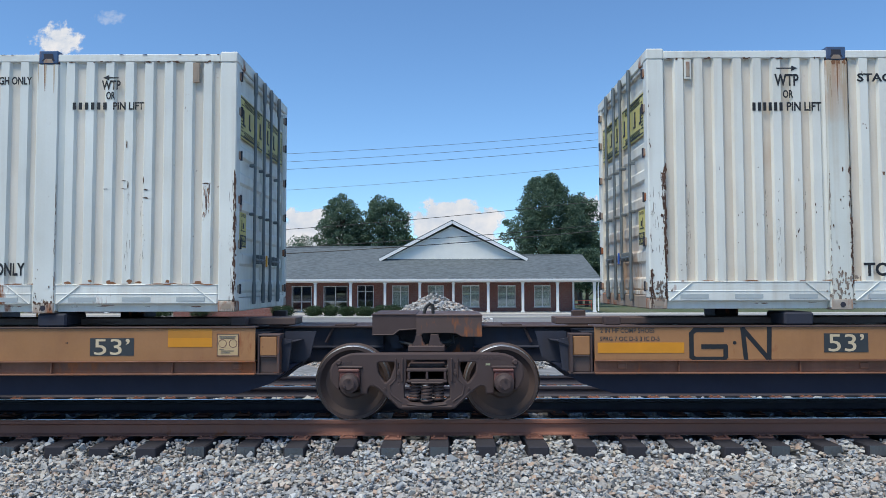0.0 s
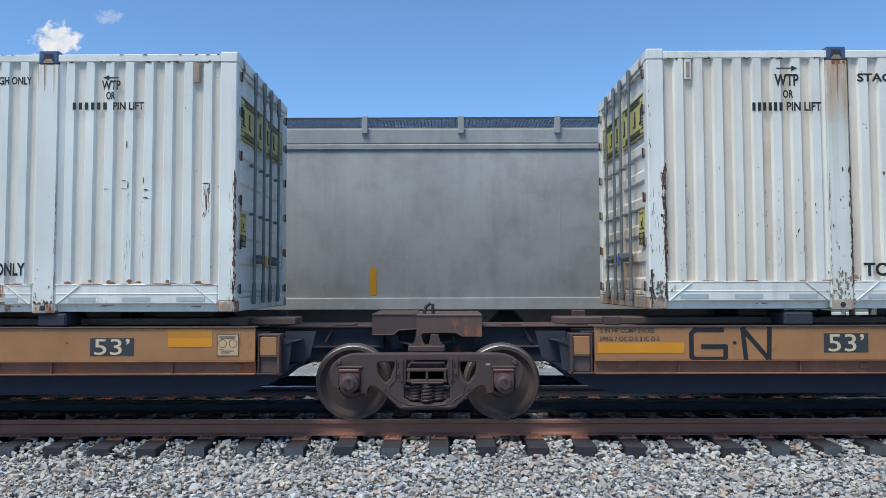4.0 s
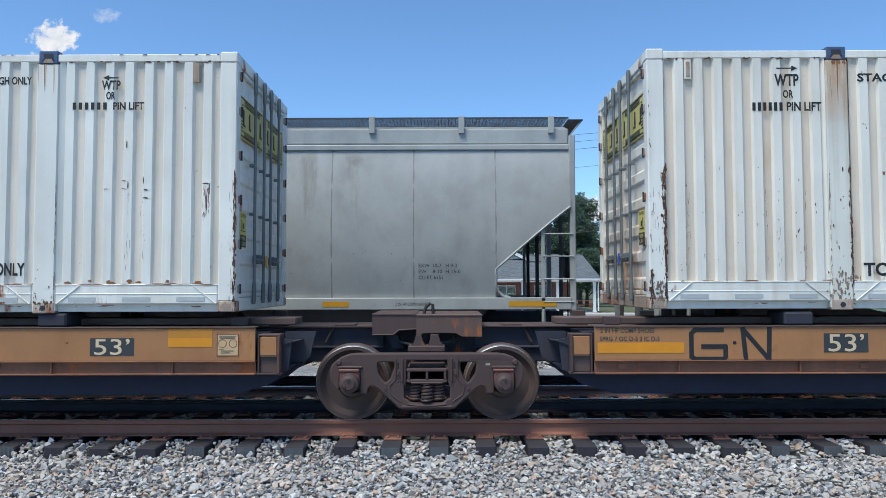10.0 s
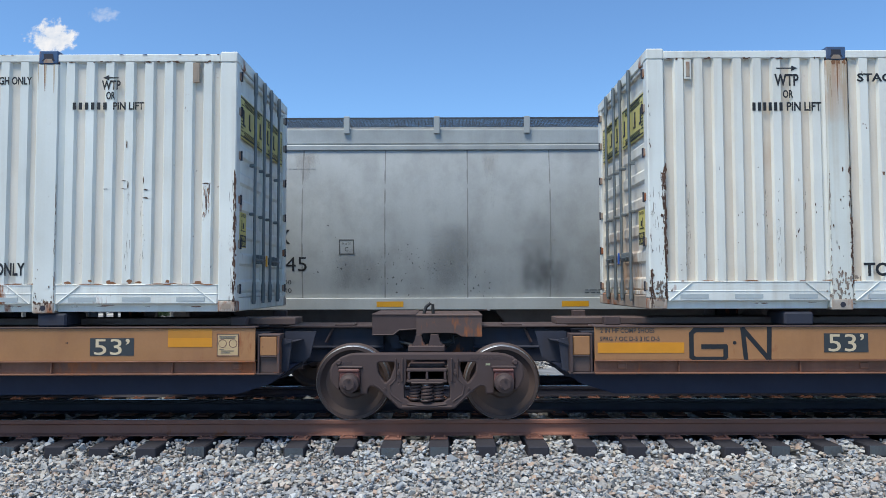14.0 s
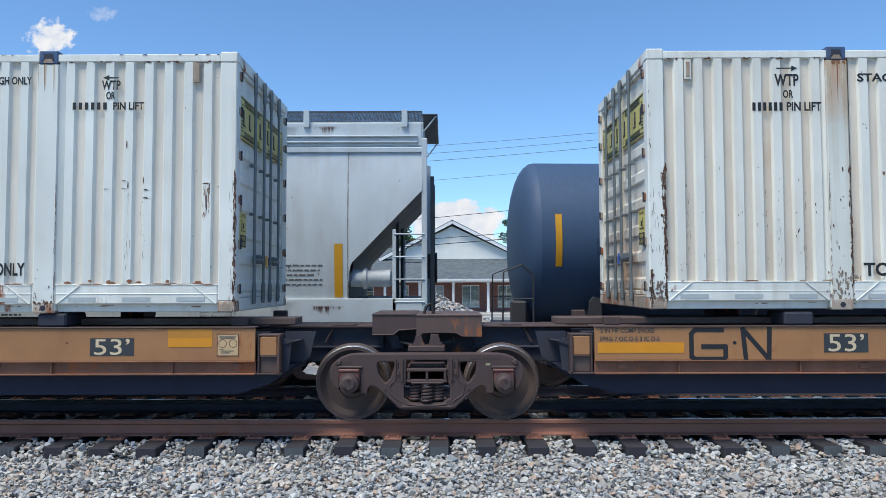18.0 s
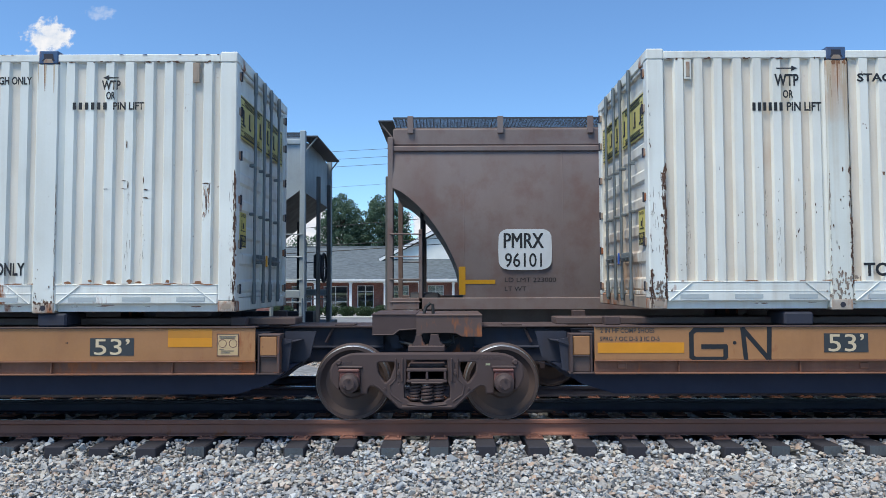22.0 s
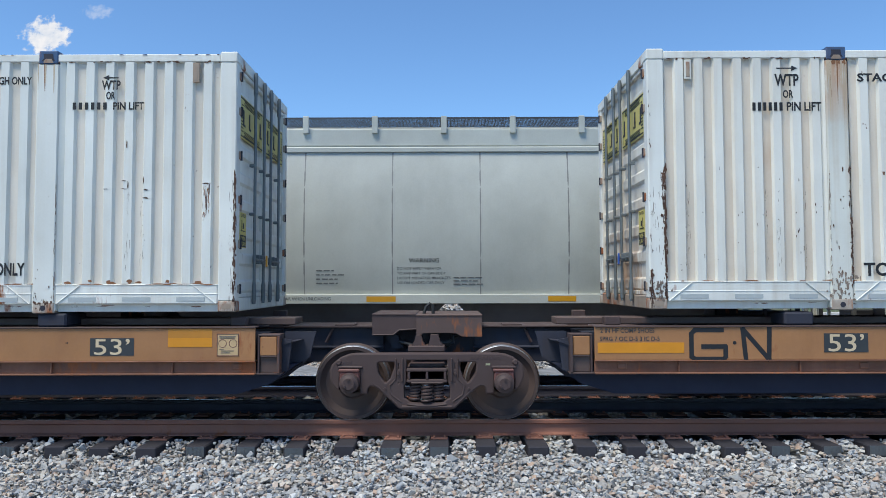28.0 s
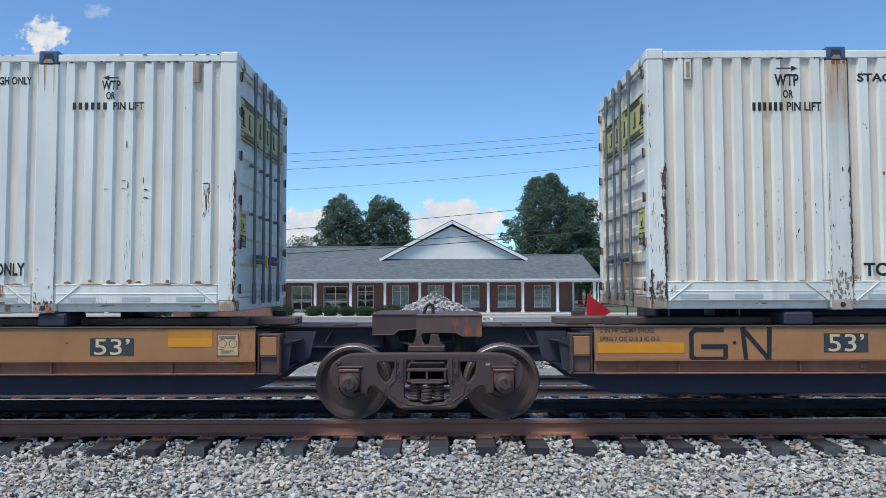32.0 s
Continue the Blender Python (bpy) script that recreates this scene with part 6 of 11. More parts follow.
# ---- covered hoppers ----
def hopper(label, ends, mat, sill_mat=None, z_sill=(1.37, 1.57), z_eave=4.08, z_top=4.73, half=1.53, slope=(3.1, 2.05, 1.28), style="bent",
           seams=1.35, ribs=0.0, bays=3, bracket=1.55, roof_mat=None, trim_mat=None, post_mat=None, rail_band=True, rib_mat=None, name="covered_hopper", bulge=0.1, gusset=False, odd_rib=99.0, odd_mat=None, dents=(), rim=False, span=0.0):
    a, b = ends
    L, mid = a - b, (a + b) / 2
    H = L / 2
    sill_mat, roof_mat, trim_mat = sill_mat or mat, roof_mat or mat, trim_mat or mat
    post_mat = post_mat or trim_mat
    car = thing(name, label, "hopper car", "cars of the far train")
    TRAIN.append((car, mid))
    z0, z_bot = z_sill[1], z_sill[0]
    ze, zl, run = slope

    def surf(z):
        return -(half - bulge * ((z - 2.75) / 1.3) ** 2)

    def bottom(x):
        d = H - abs(x)
        if d >= run - 1e-5:
            return z0
        if style == "round":
            t = d / run
            return z0 + (ze - z0) * max(0.0, 1 - t ** 1.35) ** 0.62
        if style == "diag":
            t, zm = d / run, z0 + 0.62
            if t < 0.93:
                return ze + (zm - ze) * t / 0.93
            return z0 + (zm - z0) * math.sqrt(max(0.0, 1 - ((t - 0.93) / 0.07) ** 2))
        if style == "bent":
            t = d / run
            return ze + (zl - ze) * t ** 1.05
        return ze + (zl - ze) * d / run

    # side sheets, panel by panel
    inner = H - run
    cuts = [-H, -inner]
    n = max(1, round(2 * inner / seams))
    cuts += [-inner + 2 * inner * i / n for i in range(1, n)] + [inner, H]
    for side in (-1, 1):
        for x0, x1 in zip(cuts, cuts[1:]):
            end = x0 < -inner - 1e-6 or x1 > inner + 1e-6
            bent = side < 0 and any(x0 - 2.2 * rx < cx < x1 + 2.2 * rx for cx, cz, rx, rz, dd in dents)
            k = (36 if bent else 20) if end else (40 if bent else 1)
            nz = 48 if bent else 8
            sh = Shape()
            rows = []
            for i in range(k + 1):
                x = x0 + (x1 - x0) * i / k
                if end and style == "diag":
                    u = abs((0 if x0 < 0 else 1) - i / k)
                    x = math.copysign(H - run * (1 - (1 - u) ** 2) if i not in (0, k) else (H if u == 0 else inner), x0)
                zb = min(bottom(x) if not (end and abs(abs(x) - inner) < 1e-6 and style not in ("round", "diag")) else zl, z_eave - 0.05)
                col = []
                for j in range(nz + 1):
                    z = zb + (z_eave - zb) * j / nz
                    y = side * -surf(z)
                    if bent:
                        y += sum(dd * math.exp(-((x - cx) / rx) ** 2 - ((z - cz) / rz) ** 2) for cx, cz, rx, rz, dd in dents)
                    col.append((x, y, z))
                rows.append(col)
            sh.grid(rows)
            part("side_panel", sh, mat, car, smooth=60)
            if side < 0 and not ribs:
                z_low = zl if abs(abs(x1) - inner) < 1e-6 else z0
                if x1 < H - 0.1:
                    z_low = z0
                    weld = Shape().grid([[(x1 + dx, surf(z_low + (z_eave - z_low) * j / 6) - dy, z_low + (z_eave - z_low) * j / 6) for j in range(7)] for dx, dy in ((-0.012, 0.0005), (-0.005, 0.003), (0.005, 0.003), (0.012, 0.0005))])
                    part("panel_seam", weld, mat if mat in (BROWN_CAR, OLD_GREY) else SEAM, car, smooth=60)
    # slope sheets and the walls beneath the ends
    for e in (-1, 1):
        rows = []
        for i in range(13):
            x = e * (H - run * i / 12)
            zb = bottom(x) if i < 12 or style in ("round", "diag") else zl
            rows.append([(x, surf(zb), zb + 0.002), (x, -surf(zb), zb + 0.002)])
        if style not in ("round", "diag"):
            rows.append([(e * inner, surf(z0), z0 - 0.2), (e * inner, -surf(z0), z0 - 0.2)])
        # the underside's shade is put into this darker, grimy grey
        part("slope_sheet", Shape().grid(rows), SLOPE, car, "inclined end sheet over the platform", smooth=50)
        if rim:
            edge = [(e * (H - run * i / 12), bottom(H - run * i / 12) if i < 12 else zl) for i in range(13)]
            edge += [(e * (inner + 0.01), zl - 0.12), (e * (inner + 0.0), z0 + 0.22), (e * (inner + 0.04), z0 + 0.1), (e * (inner + 0.12), z0 + 0.03), (e * (inner + 0.24), z0)]
            part("edge_rim", Shape().tube([(x, surf(max(z, z0)) + 0.012, z) for x, z in edge], 0.024, 6), trim_mat, car, "rolled rim along the end cut")
        part("end_sheet", Shape().grid([[(e * H, surf(z), z) for z in (ze, z_eave)], [(e * H, -surf(z), z) for z in (ze, z_eave)]]), mat, car)
    # roof
    eh = -surf(z_eave)
    arch = [(-eh, z_eave + 0.09), (-eh + 0.1, z_eave + 0.14), (-0.95, z_top - 0.16), (-0.5, z_top - 0.1), (0.5, z_top - 0.1), (0.95, z_top - 0.16), (eh - 0.1, z_eave + 0.14), (eh, z_eave + 0.09)]
    part("roof", Shape().grid([[(x, y, z) for y, z in arch] for x in (-H, 0, H)]), roof_mat, car, "arched roof", smooth=50)
    for e in (-1, 1):
        part("roof_end", Shape().add([(e * H, y, z) for y, z in arch] + [(e * H, eh, z_eave), (e * H, -eh, z_eave)], [tuple(range(10))]), roof_mat, car)
    for side in (-1, 1):
        y0, y1 = sorted((side * (eh + 0.035), side * (eh - 0.06)))
        part("eave_rail", Shape().box(-H, H, y0, y1, z_eave, z_eave + 0.09, 0.012), trim_mat, car, "raised rail along the eave")
        if rail_band:
            y0, y1 = sorted((side * (eh - 0.02), side * (eh - 0.1)))
            part("eave_lip", Shape().box(-H, H, y0 , y1, z_eave + 0.11, max(z_eave + 0.16, z_top - 0.27), 0.02), trim_mat, car)
        y0, y1 = sorted((side * 1.5, side * 1.34))
        part("side_sill", Shape().box(-H, H, y0, y1, z_bot, z0, 0.01), sill_mat, car, "side sill along the bottom edge")
    # running boards
    zb = z_top - 0.085
    for side in (-1, 1):
        board = Shape()
        for i in range(19):
            y = side * (eh - 0.8 + 0.0434 * i)
            board.box(-H, H, y - 0.007, y + 0.007, zb - 0.005, zb)
        for i in range(int(2 * H / 0.06)):
            x = -H + 0.03 + i * 0.06
            y0, y1 = sorted((side * (eh - 0.8), side * (eh - 0.01)))
            board.box(x - 0.006, x + 0.006, y0, y1, zb - 0.009, zb - 0.005)
        part("running_board", board, GRATE, car, "dark steel grating walkway on the roof", smooth=0)
        y0, y1 = sorted((side * (eh - 0.01), side * (eh + 0.005)))
        if side < 0:
            part("board_edge", Shape().box(-H, H, y0, y1, zb - 0.025, zb + 0.004), GRATE, car)
        nb = max(2, round(2 * (H - 0.4) / bracket))
        for i in range(nb + 1):
            reach = span or H - 0.3
            x = reach * (2 * i / nb - 1)
            y0, y1 = sorted((side * (eh - 0.02), side * (eh + 0.03)))
            part("board_bracket", Shape().box(x - 0.05, x + 0.05, y0, y1, max(z_eave + 0.09, z_top - 0.36), z_top - 0.065, 0.006), post_mat, car)
    hatch = Shape().box(-H + 0.8, H - 0.8, -0.34, 0.34, z_top - 0.2, z_top - 0.03, 0.01)
    # dark grey paints in the shade that the walkways throw
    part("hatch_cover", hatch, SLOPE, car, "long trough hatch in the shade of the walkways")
    # ends: posts, ladders, platforms, roof steps
    for e in (-1, 1):
        for side in (-1, 1):
            y0, y1 = sorted((side * 1.49, side * 1.39))
            part("corner_post", Shape().box(*sorted((e * (H - 0.01), e * (H + 0.085))), y0, y1, 0.95, z_eave + 0.24, 0.01), post_mat, car, "upright end post")
            y0, y1 = sorted((side * 1.44, side * 1.4))
            # dark grey carries the shade between the car ends
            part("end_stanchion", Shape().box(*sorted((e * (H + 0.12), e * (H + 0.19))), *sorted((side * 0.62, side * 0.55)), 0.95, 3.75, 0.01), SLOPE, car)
            xin = H - 0.47
            yl = side * 1.5
            lx0, lx1 = sorted((e * xin, e * (H + 0.04)))
            ld = part("ladder", Shape().box(e * xin - 0.03, e * xin + 0.03, *sorted((yl, yl - side * 0.04)), 1.0, 2.72, 0.006), post_mat, car, "steel ladder at the car's end")
            for i in range(5):
                z = 1.12 + 0.38 * i
                part("rung", Shape().tube([(lx0, yl, z), (lx1, yl, z)], 0.013, 6), post_mat, ld)
            part("step_stirrup", Shape().tube([(lx0, yl, z_bot), (lx0, yl, 0.92), (lx1, yl, 0.92), (lx1, yl, z_bot)], 0.015, 6), post_mat, ld)
        part("bolster_web", Shape().prism([(e * (inner - 0.1), z0), (e * (inner + 0.15), z0), (e * (H - 1.3), 1.05), (e * (H - 2.6), 1.05)], "y", -0.5, 0.5), SHADE, car)
        for yy in (-0.7, 0.75):
            part("end_strut", Shape().box(*sorted((e * (H - 0.5), e * (H - 0.44))), yy, yy + 0.06, 1.0, min(ze + 0.1, bottom(H - 0.47) + 0.05), 0.008), SHADE, car)
        part("end_platform", Shape().box(*sorted((e * (H - 1.5), e * (H + 0.22))), -1.38, 1.38, 1.0, 1.08, 0.01), SHADE, car)
        part("roof_step", Shape().box(*sorted((e * H, e * (H + 0.26))), -1.3, 1.3, z_top - 0.13, z_top - 0.1, 0.006), GRATE, car, "grated roof step beyond the end")
        for side in (-1.25, 1.25):
            part("step_brace", Shape().tube([(e * (H + 0.24), side, z_top - 0.12), (e * (H + 0.02), side, z_top - 0.4)], 0.014, 6), trim_mat, car)
        coupler(car, e * (H + 0.0), e)
        far_truck(car, e * (H - 1.85), mid)
    # brake gear on the trailing end
    part("brake_cylinder", Shape().lathe([(-0.5, 0.12), (-0.48, 0.15), (0.0, 0.15), (0.05, 0.1)], (H - 0.62, -0.8, 1.75) if gusset else (-H + 0.75, -0.55, 1.5), "x", 16), SHADE, car, "black brake cylinder")
    part("brake_gear_box", Shape().box(H + 0.06, H + 0.2, -0.55, -0.2, 1.9, 2.35, 0.03), SHADE, car, "black hand brake gear box")
    part("brake_chain", Shape().tube([(H + 0.12, -0.4, 1.9 - 0.1 * i) for i in range(8)], 0.014, 5), SHADE, car)
    part("air_reservoir", Shape().lathe([(-0.55, 0.1), (-0.5, 0.2), (0.3, 0.2), (0.35, 0.1)], (-H + 0.9, -0.4, 1.35), "x", 16), SHADE, car)
    part("brake_wheel", Shape().lathe([(0.0, 0.27), (0.02, 0.285), (0.04, 0.27)], (H + 0.2, -0.35, 2.1), "x", 20, False).tube([(H + 0.22, -0.35, 1.83), (H + 0.22, -0.35, 2.37)], 0.012, 6).tube([(H + 0.22, -0.62, 2.1), (H + 0.22, -0.08, 2.1)], 0.012, 6), SHADE, car)
    # centre sill and hopper bays
    part("centre_sill", Shape().box(-H, H, -0.2, 0.2, 0.75, 1.3, 0.01), SHADE, car)
    wbay = 2 * inner / bays
    for i in range(bays):
        xa, xb = -inner + wbay * i + 0.02, -inner + wbay * (i + 1) - 0.02
        xm = (xa + xb) / 2
        v = [(xa, -1.3, z_bot + 0.1), (xb, -1.3, z_bot + 0.1), (xb, 1.3, z_bot + 0.1), (xa, 1.3, z_bot + 0.1), (xm - wbay * 0.33, -0.8, 0.62), (xm + wbay * 0.33, -0.8, 0.62), (xm + wbay * 0.33, 0.8, 0.62), (xm - wbay * 0.33, 0.8, 0.62)]
        part("discharge_bay", Shape().add(v, [(0, 1, 5, 4), (1, 2, 6, 5), (2, 3, 7, 6), (3, 0, 4, 7), (4, 5, 6, 7)]), BAY_GREY, car, "grimy discharge hopper")
    # outside ribs
    if ribs:
        if isinstance(ribs, float):
            ribs = [-inner + ribs * (i + 0.5) for i in range(int(2 * inner / ribs))]
        for x in ribs:
            rib = Shape().box(x - 0.06, x + 0.06, surf(2.75) - 0.07, surf(2.75) + 0.1, z_bot, z_eave + 0.02, 0.02)
            part("side_rib", rib, odd_mat if abs(x - odd_rib) < 0.3 else (rib_mat or mat), car, "upright outside rib")
    if gusset:
        for e in (-1, 1):
            g = [(e * (H - 1.2), 1.86), (e * (H - 1.12), 1.8), (e * (H - 0.9), 2.2), (e * (H - 0.76), 2.42), (e * (H - 0.78), 2.47), (e * (H - 1.16), 2.47)]
            part("gusset_plate", Shape().prism(g, "y", surf(2.1) - 0.03, surf(2.1)), trim_mat, car, "riveted gusset plate")
            g = [(e * (H - 0.12), 3.08), (e * (H - 0.36), 3.08), (e * (H - 0.36), 3.16), (e * (H - 0.24), 3.3), (e * (H - 0.12), 3.34)]
            part("gusset_plate", Shape().prism(g, "y", surf(3.2) - 0.03, surf(3.2)), trim_mat, car, "riveted gusset plate")
    return car, surf


def sill_surf(z):
    return -1.5


def words(car, surf, items, mat=BLACK_LETTER, bold=0.006):
    for body, x, z, w, h in items:
        ob = lettering(body, mat, car, x, 0, z, w, h, surf=surf, bold=0.0 if "M" in body else bold)
        if "M" in body and h > 0.15:
            lettering(body, mat, ob, x + 0.014, 0, z, w, h, surf=surf, depth=0.0035, name="stroke")


def tapes(car, surf, items, mat=None):
    for x, z, w, h in items:
        tape(car, x, z, w, h, surf, mat)


GREY_A = paint("pale_grey_car_paint", (0.375, 0.39, 0.38), 0.5, (0.16, 0.15, 0.14), 0.5, blotch=0.3, streak=2.2, seed=21)
GREY_B = paint("dusty_grey_car_paint", (0.39, 0.4, 0.39), 0.5, (0.16, 0.155, 0.145), 0.45, blotch=0.34, streak=2.2, seed=22)
GREY_D = paint("light_dusty_car_paint", (0.44, 0.455, 0.44), 0.5, (0.17, 0.165, 0.155), 0.45, blotch=0.25, streak=2.2, seed=48)
GREY_C = paint("warm_grey_car_paint", (0.48, 0.49, 0.445), 0.5, (0.27, 0.265, 0.235), 0.3, blotch=0.18, streak=2.5, seed=23)
GREY_RIB = paint("streaked_grey_ribbed_paint", (0.46, 0.485, 0.5), 0.55, (0.15, 0.14, 0.13), 0.7, blotch=0.25, spots=0.12, streak=6, seed=24)
GREY_BLUE = paint("faded_blue_grey_paint", (0.335, 0.38, 0.4), 0.55, (0.14, 0.13, 0.13), 0.45, rust=0.0, blotch=0.2, streak=5, seed=25)
WHITE_SPOT = paint("pitted_white_car_paint", (0.465, 0.505, 0.525), 0.55, (0.27, 0.24, 0.2), 0.55, blotch=0.12, spots=0.2, streak=3, seed=26)
WHITE_SCUFF = paint("scuffed_white_car_paint", (0.51, 0.555, 0.585), 0.5, (0.28, 0.25, 0.22), 0.55, blotch=0.12, spots=0.2, rust=0.0, streak=4, seed=27)
RUST_CAR = paint("grey_paint_with_rust_sheets", (0.46, 0.465, 0.45), 0.6, (0.22, 0.16, 0.12), 0.3, rust=0.86, rust_band=(2.3, 3.1), streak=5, seed=28, rust_col=(0.25, 0.12, 0.07))
RUST_ROOF = paint("rusted_eave_paint", (0.4, 0.38, 0.36), 0.6, (0.2, 0.12, 0.08), 0.5, rust=0.6, streak=1, seed=29, rust_col=(0.25, 0.12, 0.07))
BROWN_CAR = paint("brown_weathered_paint", (0.2, 0.155, 0.143), 0.6, (0.15, 0.075, 0.058), 0.8, blotch=0.7, rust=0.0, streak=1.6, seed=30)
PALE_GREEN = paint("pale_greenish_grey_paint", (0.48, 0.51, 0.465), 0.5, (0.28, 0.28, 0.25), 0.25, blotch=0.15, streak=4, seed=31)
OLD_GREY = paint("old_grey_paint", (0.33, 0.33, 0.32), 0.6, (0.15, 0.13, 0.12), 0.5, blotch=0.4, streak=4, seed=32)
PANEL_WHITE = plain("white_patch_paint", (0.62, 0.64, 0.65), 0.55, vary=0.1)
PALE_PATCH = paint("pale_patch_paint", (0.46, 0.49, 0.52), 0.55, (0.2, 0.19, 0.18), 0.4, blotch=0.2, seed=36)
SEAM = plain("seam_dirt_and_shadow", (0.25, 0.25, 0.24), 0.7, vary=0.3, size=3)
BAY_GREY = paint("grimy_bay_paint", (0.12, 0.115, 0.12), 0.65, (0.06, 0.05, 0.045), 0.7, blotch=0.4, streak=4, seed=47, spec=0.3)
# grime and painted-in shade in one dark grey
SLOPE = paint("grimy_shaded_grey", (0.12, 0.12, 0.12), 0.7, (0.05, 0.045, 0.04), 0.7, blotch=0.4, seed=37)
PALE_SCAR = plain("rubbed_grey_scar", (0.26, 0.26, 0.25), 0.7, vary=0.4, size=9)
PATCH_GREY = plain("grey_patch_paint", (0.25, 0.27, 0.28), 0.6, vary=0.15)
BLACK_BOX = plain("black_stencil_panel", (0.02, 0.02, 0.022), 0.6)
RED_MARK = plain("red_stencil_paint", (0.35, 0.04, 0.03), 0.6)
TEAL = plain("teal_spray_paint", (0.02, 0.2, 0.26), 0.5, vary=0.3, size=4)
VIOLET, vnt, vb = material("violet_spray_paint")
vtc = vnt.nodes.new("ShaderNodeTexCoord").outputs["Object"]
vfade = times(vnt, band(vnt, vtc, 1.42, 2.1), times(vnt, times(vnt, noise_at(vnt, vtc, (3, 3, 1.2), 1.5, 5), 0.5, "SUBTRACT"), 0.9), "ADD")
vnt.links.new(mix(vnt, ramp(vnt, vfade, 0.15, 0.6), (0.075, 0.08, 0.24), (0.27, 0.29, 0.6)), vb.inputs["Base Color"])
vb.inputs["Roughness"].default_value = 0.5
VIOLET_DEEP = plain("deep_violet_spray_paint", (0.11, 0.1, 0.36), 0.5, vary=0.3, size=2)
MINT = plain("mint_spray_paint", (0.38, 0.6, 0.53), 0.55, vary=0.2, size=3)
GREEN_DOT = plain("green_spray_paint", (0.02, 0.2, 0.11), 0.5, vary=0.2)
CREAM_SPRAY = plain("cream_spray_paint", (0.5, 0.48, 0.28), 0.6, vary=0.2)
SPLAT = plain("dark_rust_blister", (0.022, 0.015, 0.014), 0.8)
RUST_SPLAT = plain("orange_brown_rust", (0.13, 0.05, 0.02), 0.85, vary=0.4)
OUTLINE = plain("blue_black_spray_paint", (0.012, 0.02, 0.03), 0.5, vary=0.2)


def stain_paint(name, col, grain=(13, 1.0), lo=0.42, hi=0.75, hang=0.3, strength=1.0, rough=0.8):
    """Stain that fades out softly at its sides; hang > 0 makes it run down from its top edge."""
    m, nt, b = material(name)
    tc = nt.nodes.new("ShaderNodeTexCoord")
    gx, gz = (band(nt, tc.outputs["Generated"], 0.0, 1.0, k) for k in (0, 2))
    n = noise_at(nt, tc.outputs["Object"], (grain[0], grain[0], grain[1]), 1.0, 5, 0.65)
    wide = noise_at(nt, tc.outputs["Object"], (2.3, 2.3, 0.9), 1.0, 3, 0.55)
    fine = noise_at(nt, tc.outputs["Object"], (38, 38, 22), 1.0, 4, 0.65)
    side = times(nt, times(nt, gx, times(nt, 1.0, gx, "SUBTRACT")), 4.0)
    rise = times(nt, times(nt, gz, times(nt, 1.0, gz, "SUBTRACT")), 4.0)
    if hang:
        shape = times(nt, times(nt, times(nt, gz, 0.75, "SUBTRACT"), hang), times(nt, times(nt, side, 0.8, "SUBTRACT"), 0.22), "ADD")
        edge = times(nt, side, times(nt, gz, 0.5, "POWER"))
    else:
        shape = times(nt, times(nt, times(nt, side, rise), 0.6, "SUBTRACT"), 0.3)
        edge = times(nt, side, rise)
    v = times(nt, times(nt, times(nt, times(nt, n, 0.5), times(nt, fine, 0.15), "ADD"), times(nt, wide, 0.35), "ADD"), shape, "ADD")
    alpha = times(nt, times(nt, ramp(nt, v, lo, hi), times(nt, times(nt, times(nt, edge, 2.0), times(nt, times(nt, 1.0, gz, "SUBTRACT"), 9.0), "MINIMUM"), 1.0, "MINIMUM")), strength)
    nt.links.new(mix(nt, fine, tuple(x * 0.6 for x in col), tuple(x * 1.5 for x in col)), b.inputs["Base Color"])
    nt.links.new(alpha, b.inputs["Alpha"])
    b.inputs["Roughness"].default_value = rough
    b.inputs["Specular IOR Level"].default_value = 0.2
    return m


RUN_STAIN = stain_paint("red_brown_rust_runs", (0.085, 0.036, 0.025), (24, 1.1), 0.47, 0.6)
PALE_RUN = stain_paint("pale_brown_water_runs", (0.27, 0.22, 0.17), (12, 0.5), 0.4, 0.85, 0.3, 0.55)
GREY_RUN = stain_paint("dark_grey_runs", (0.12, 0.12, 0.12), (9, 0.6), 0.4, 0.8, 0.3, 0.55)
RUST_BLOT = stain_paint("soft_rust_smudge", (0.13, 0.055, 0.028), (9, 5), 0.47, 0.72, 0.0, 0.6)
PRIMER_BLOT = stain_paint("red_primer_patch", (0.16, 0.05, 0.04), (7, 5), 0.47, 0.52, 0.0)
GREY_BLOT = stain_paint("soft_grey_smudge", (0.15, 0.155, 0.16), (3.5, 2.0), 0.36, 0.85, 0.0, 0.42)


def stain(car, sf, x0, x1, z0, z1, mat, lift=0.002, name="stain", label=""):
    part(name, Shape().grid([[(x, sf(z0 + (z1 - z0) * j / 6) - lift, z0 + (z1 - z0) * j / 6) for j in range(7)] for x in (x0, x1)]), mat, car, label, smooth=60)


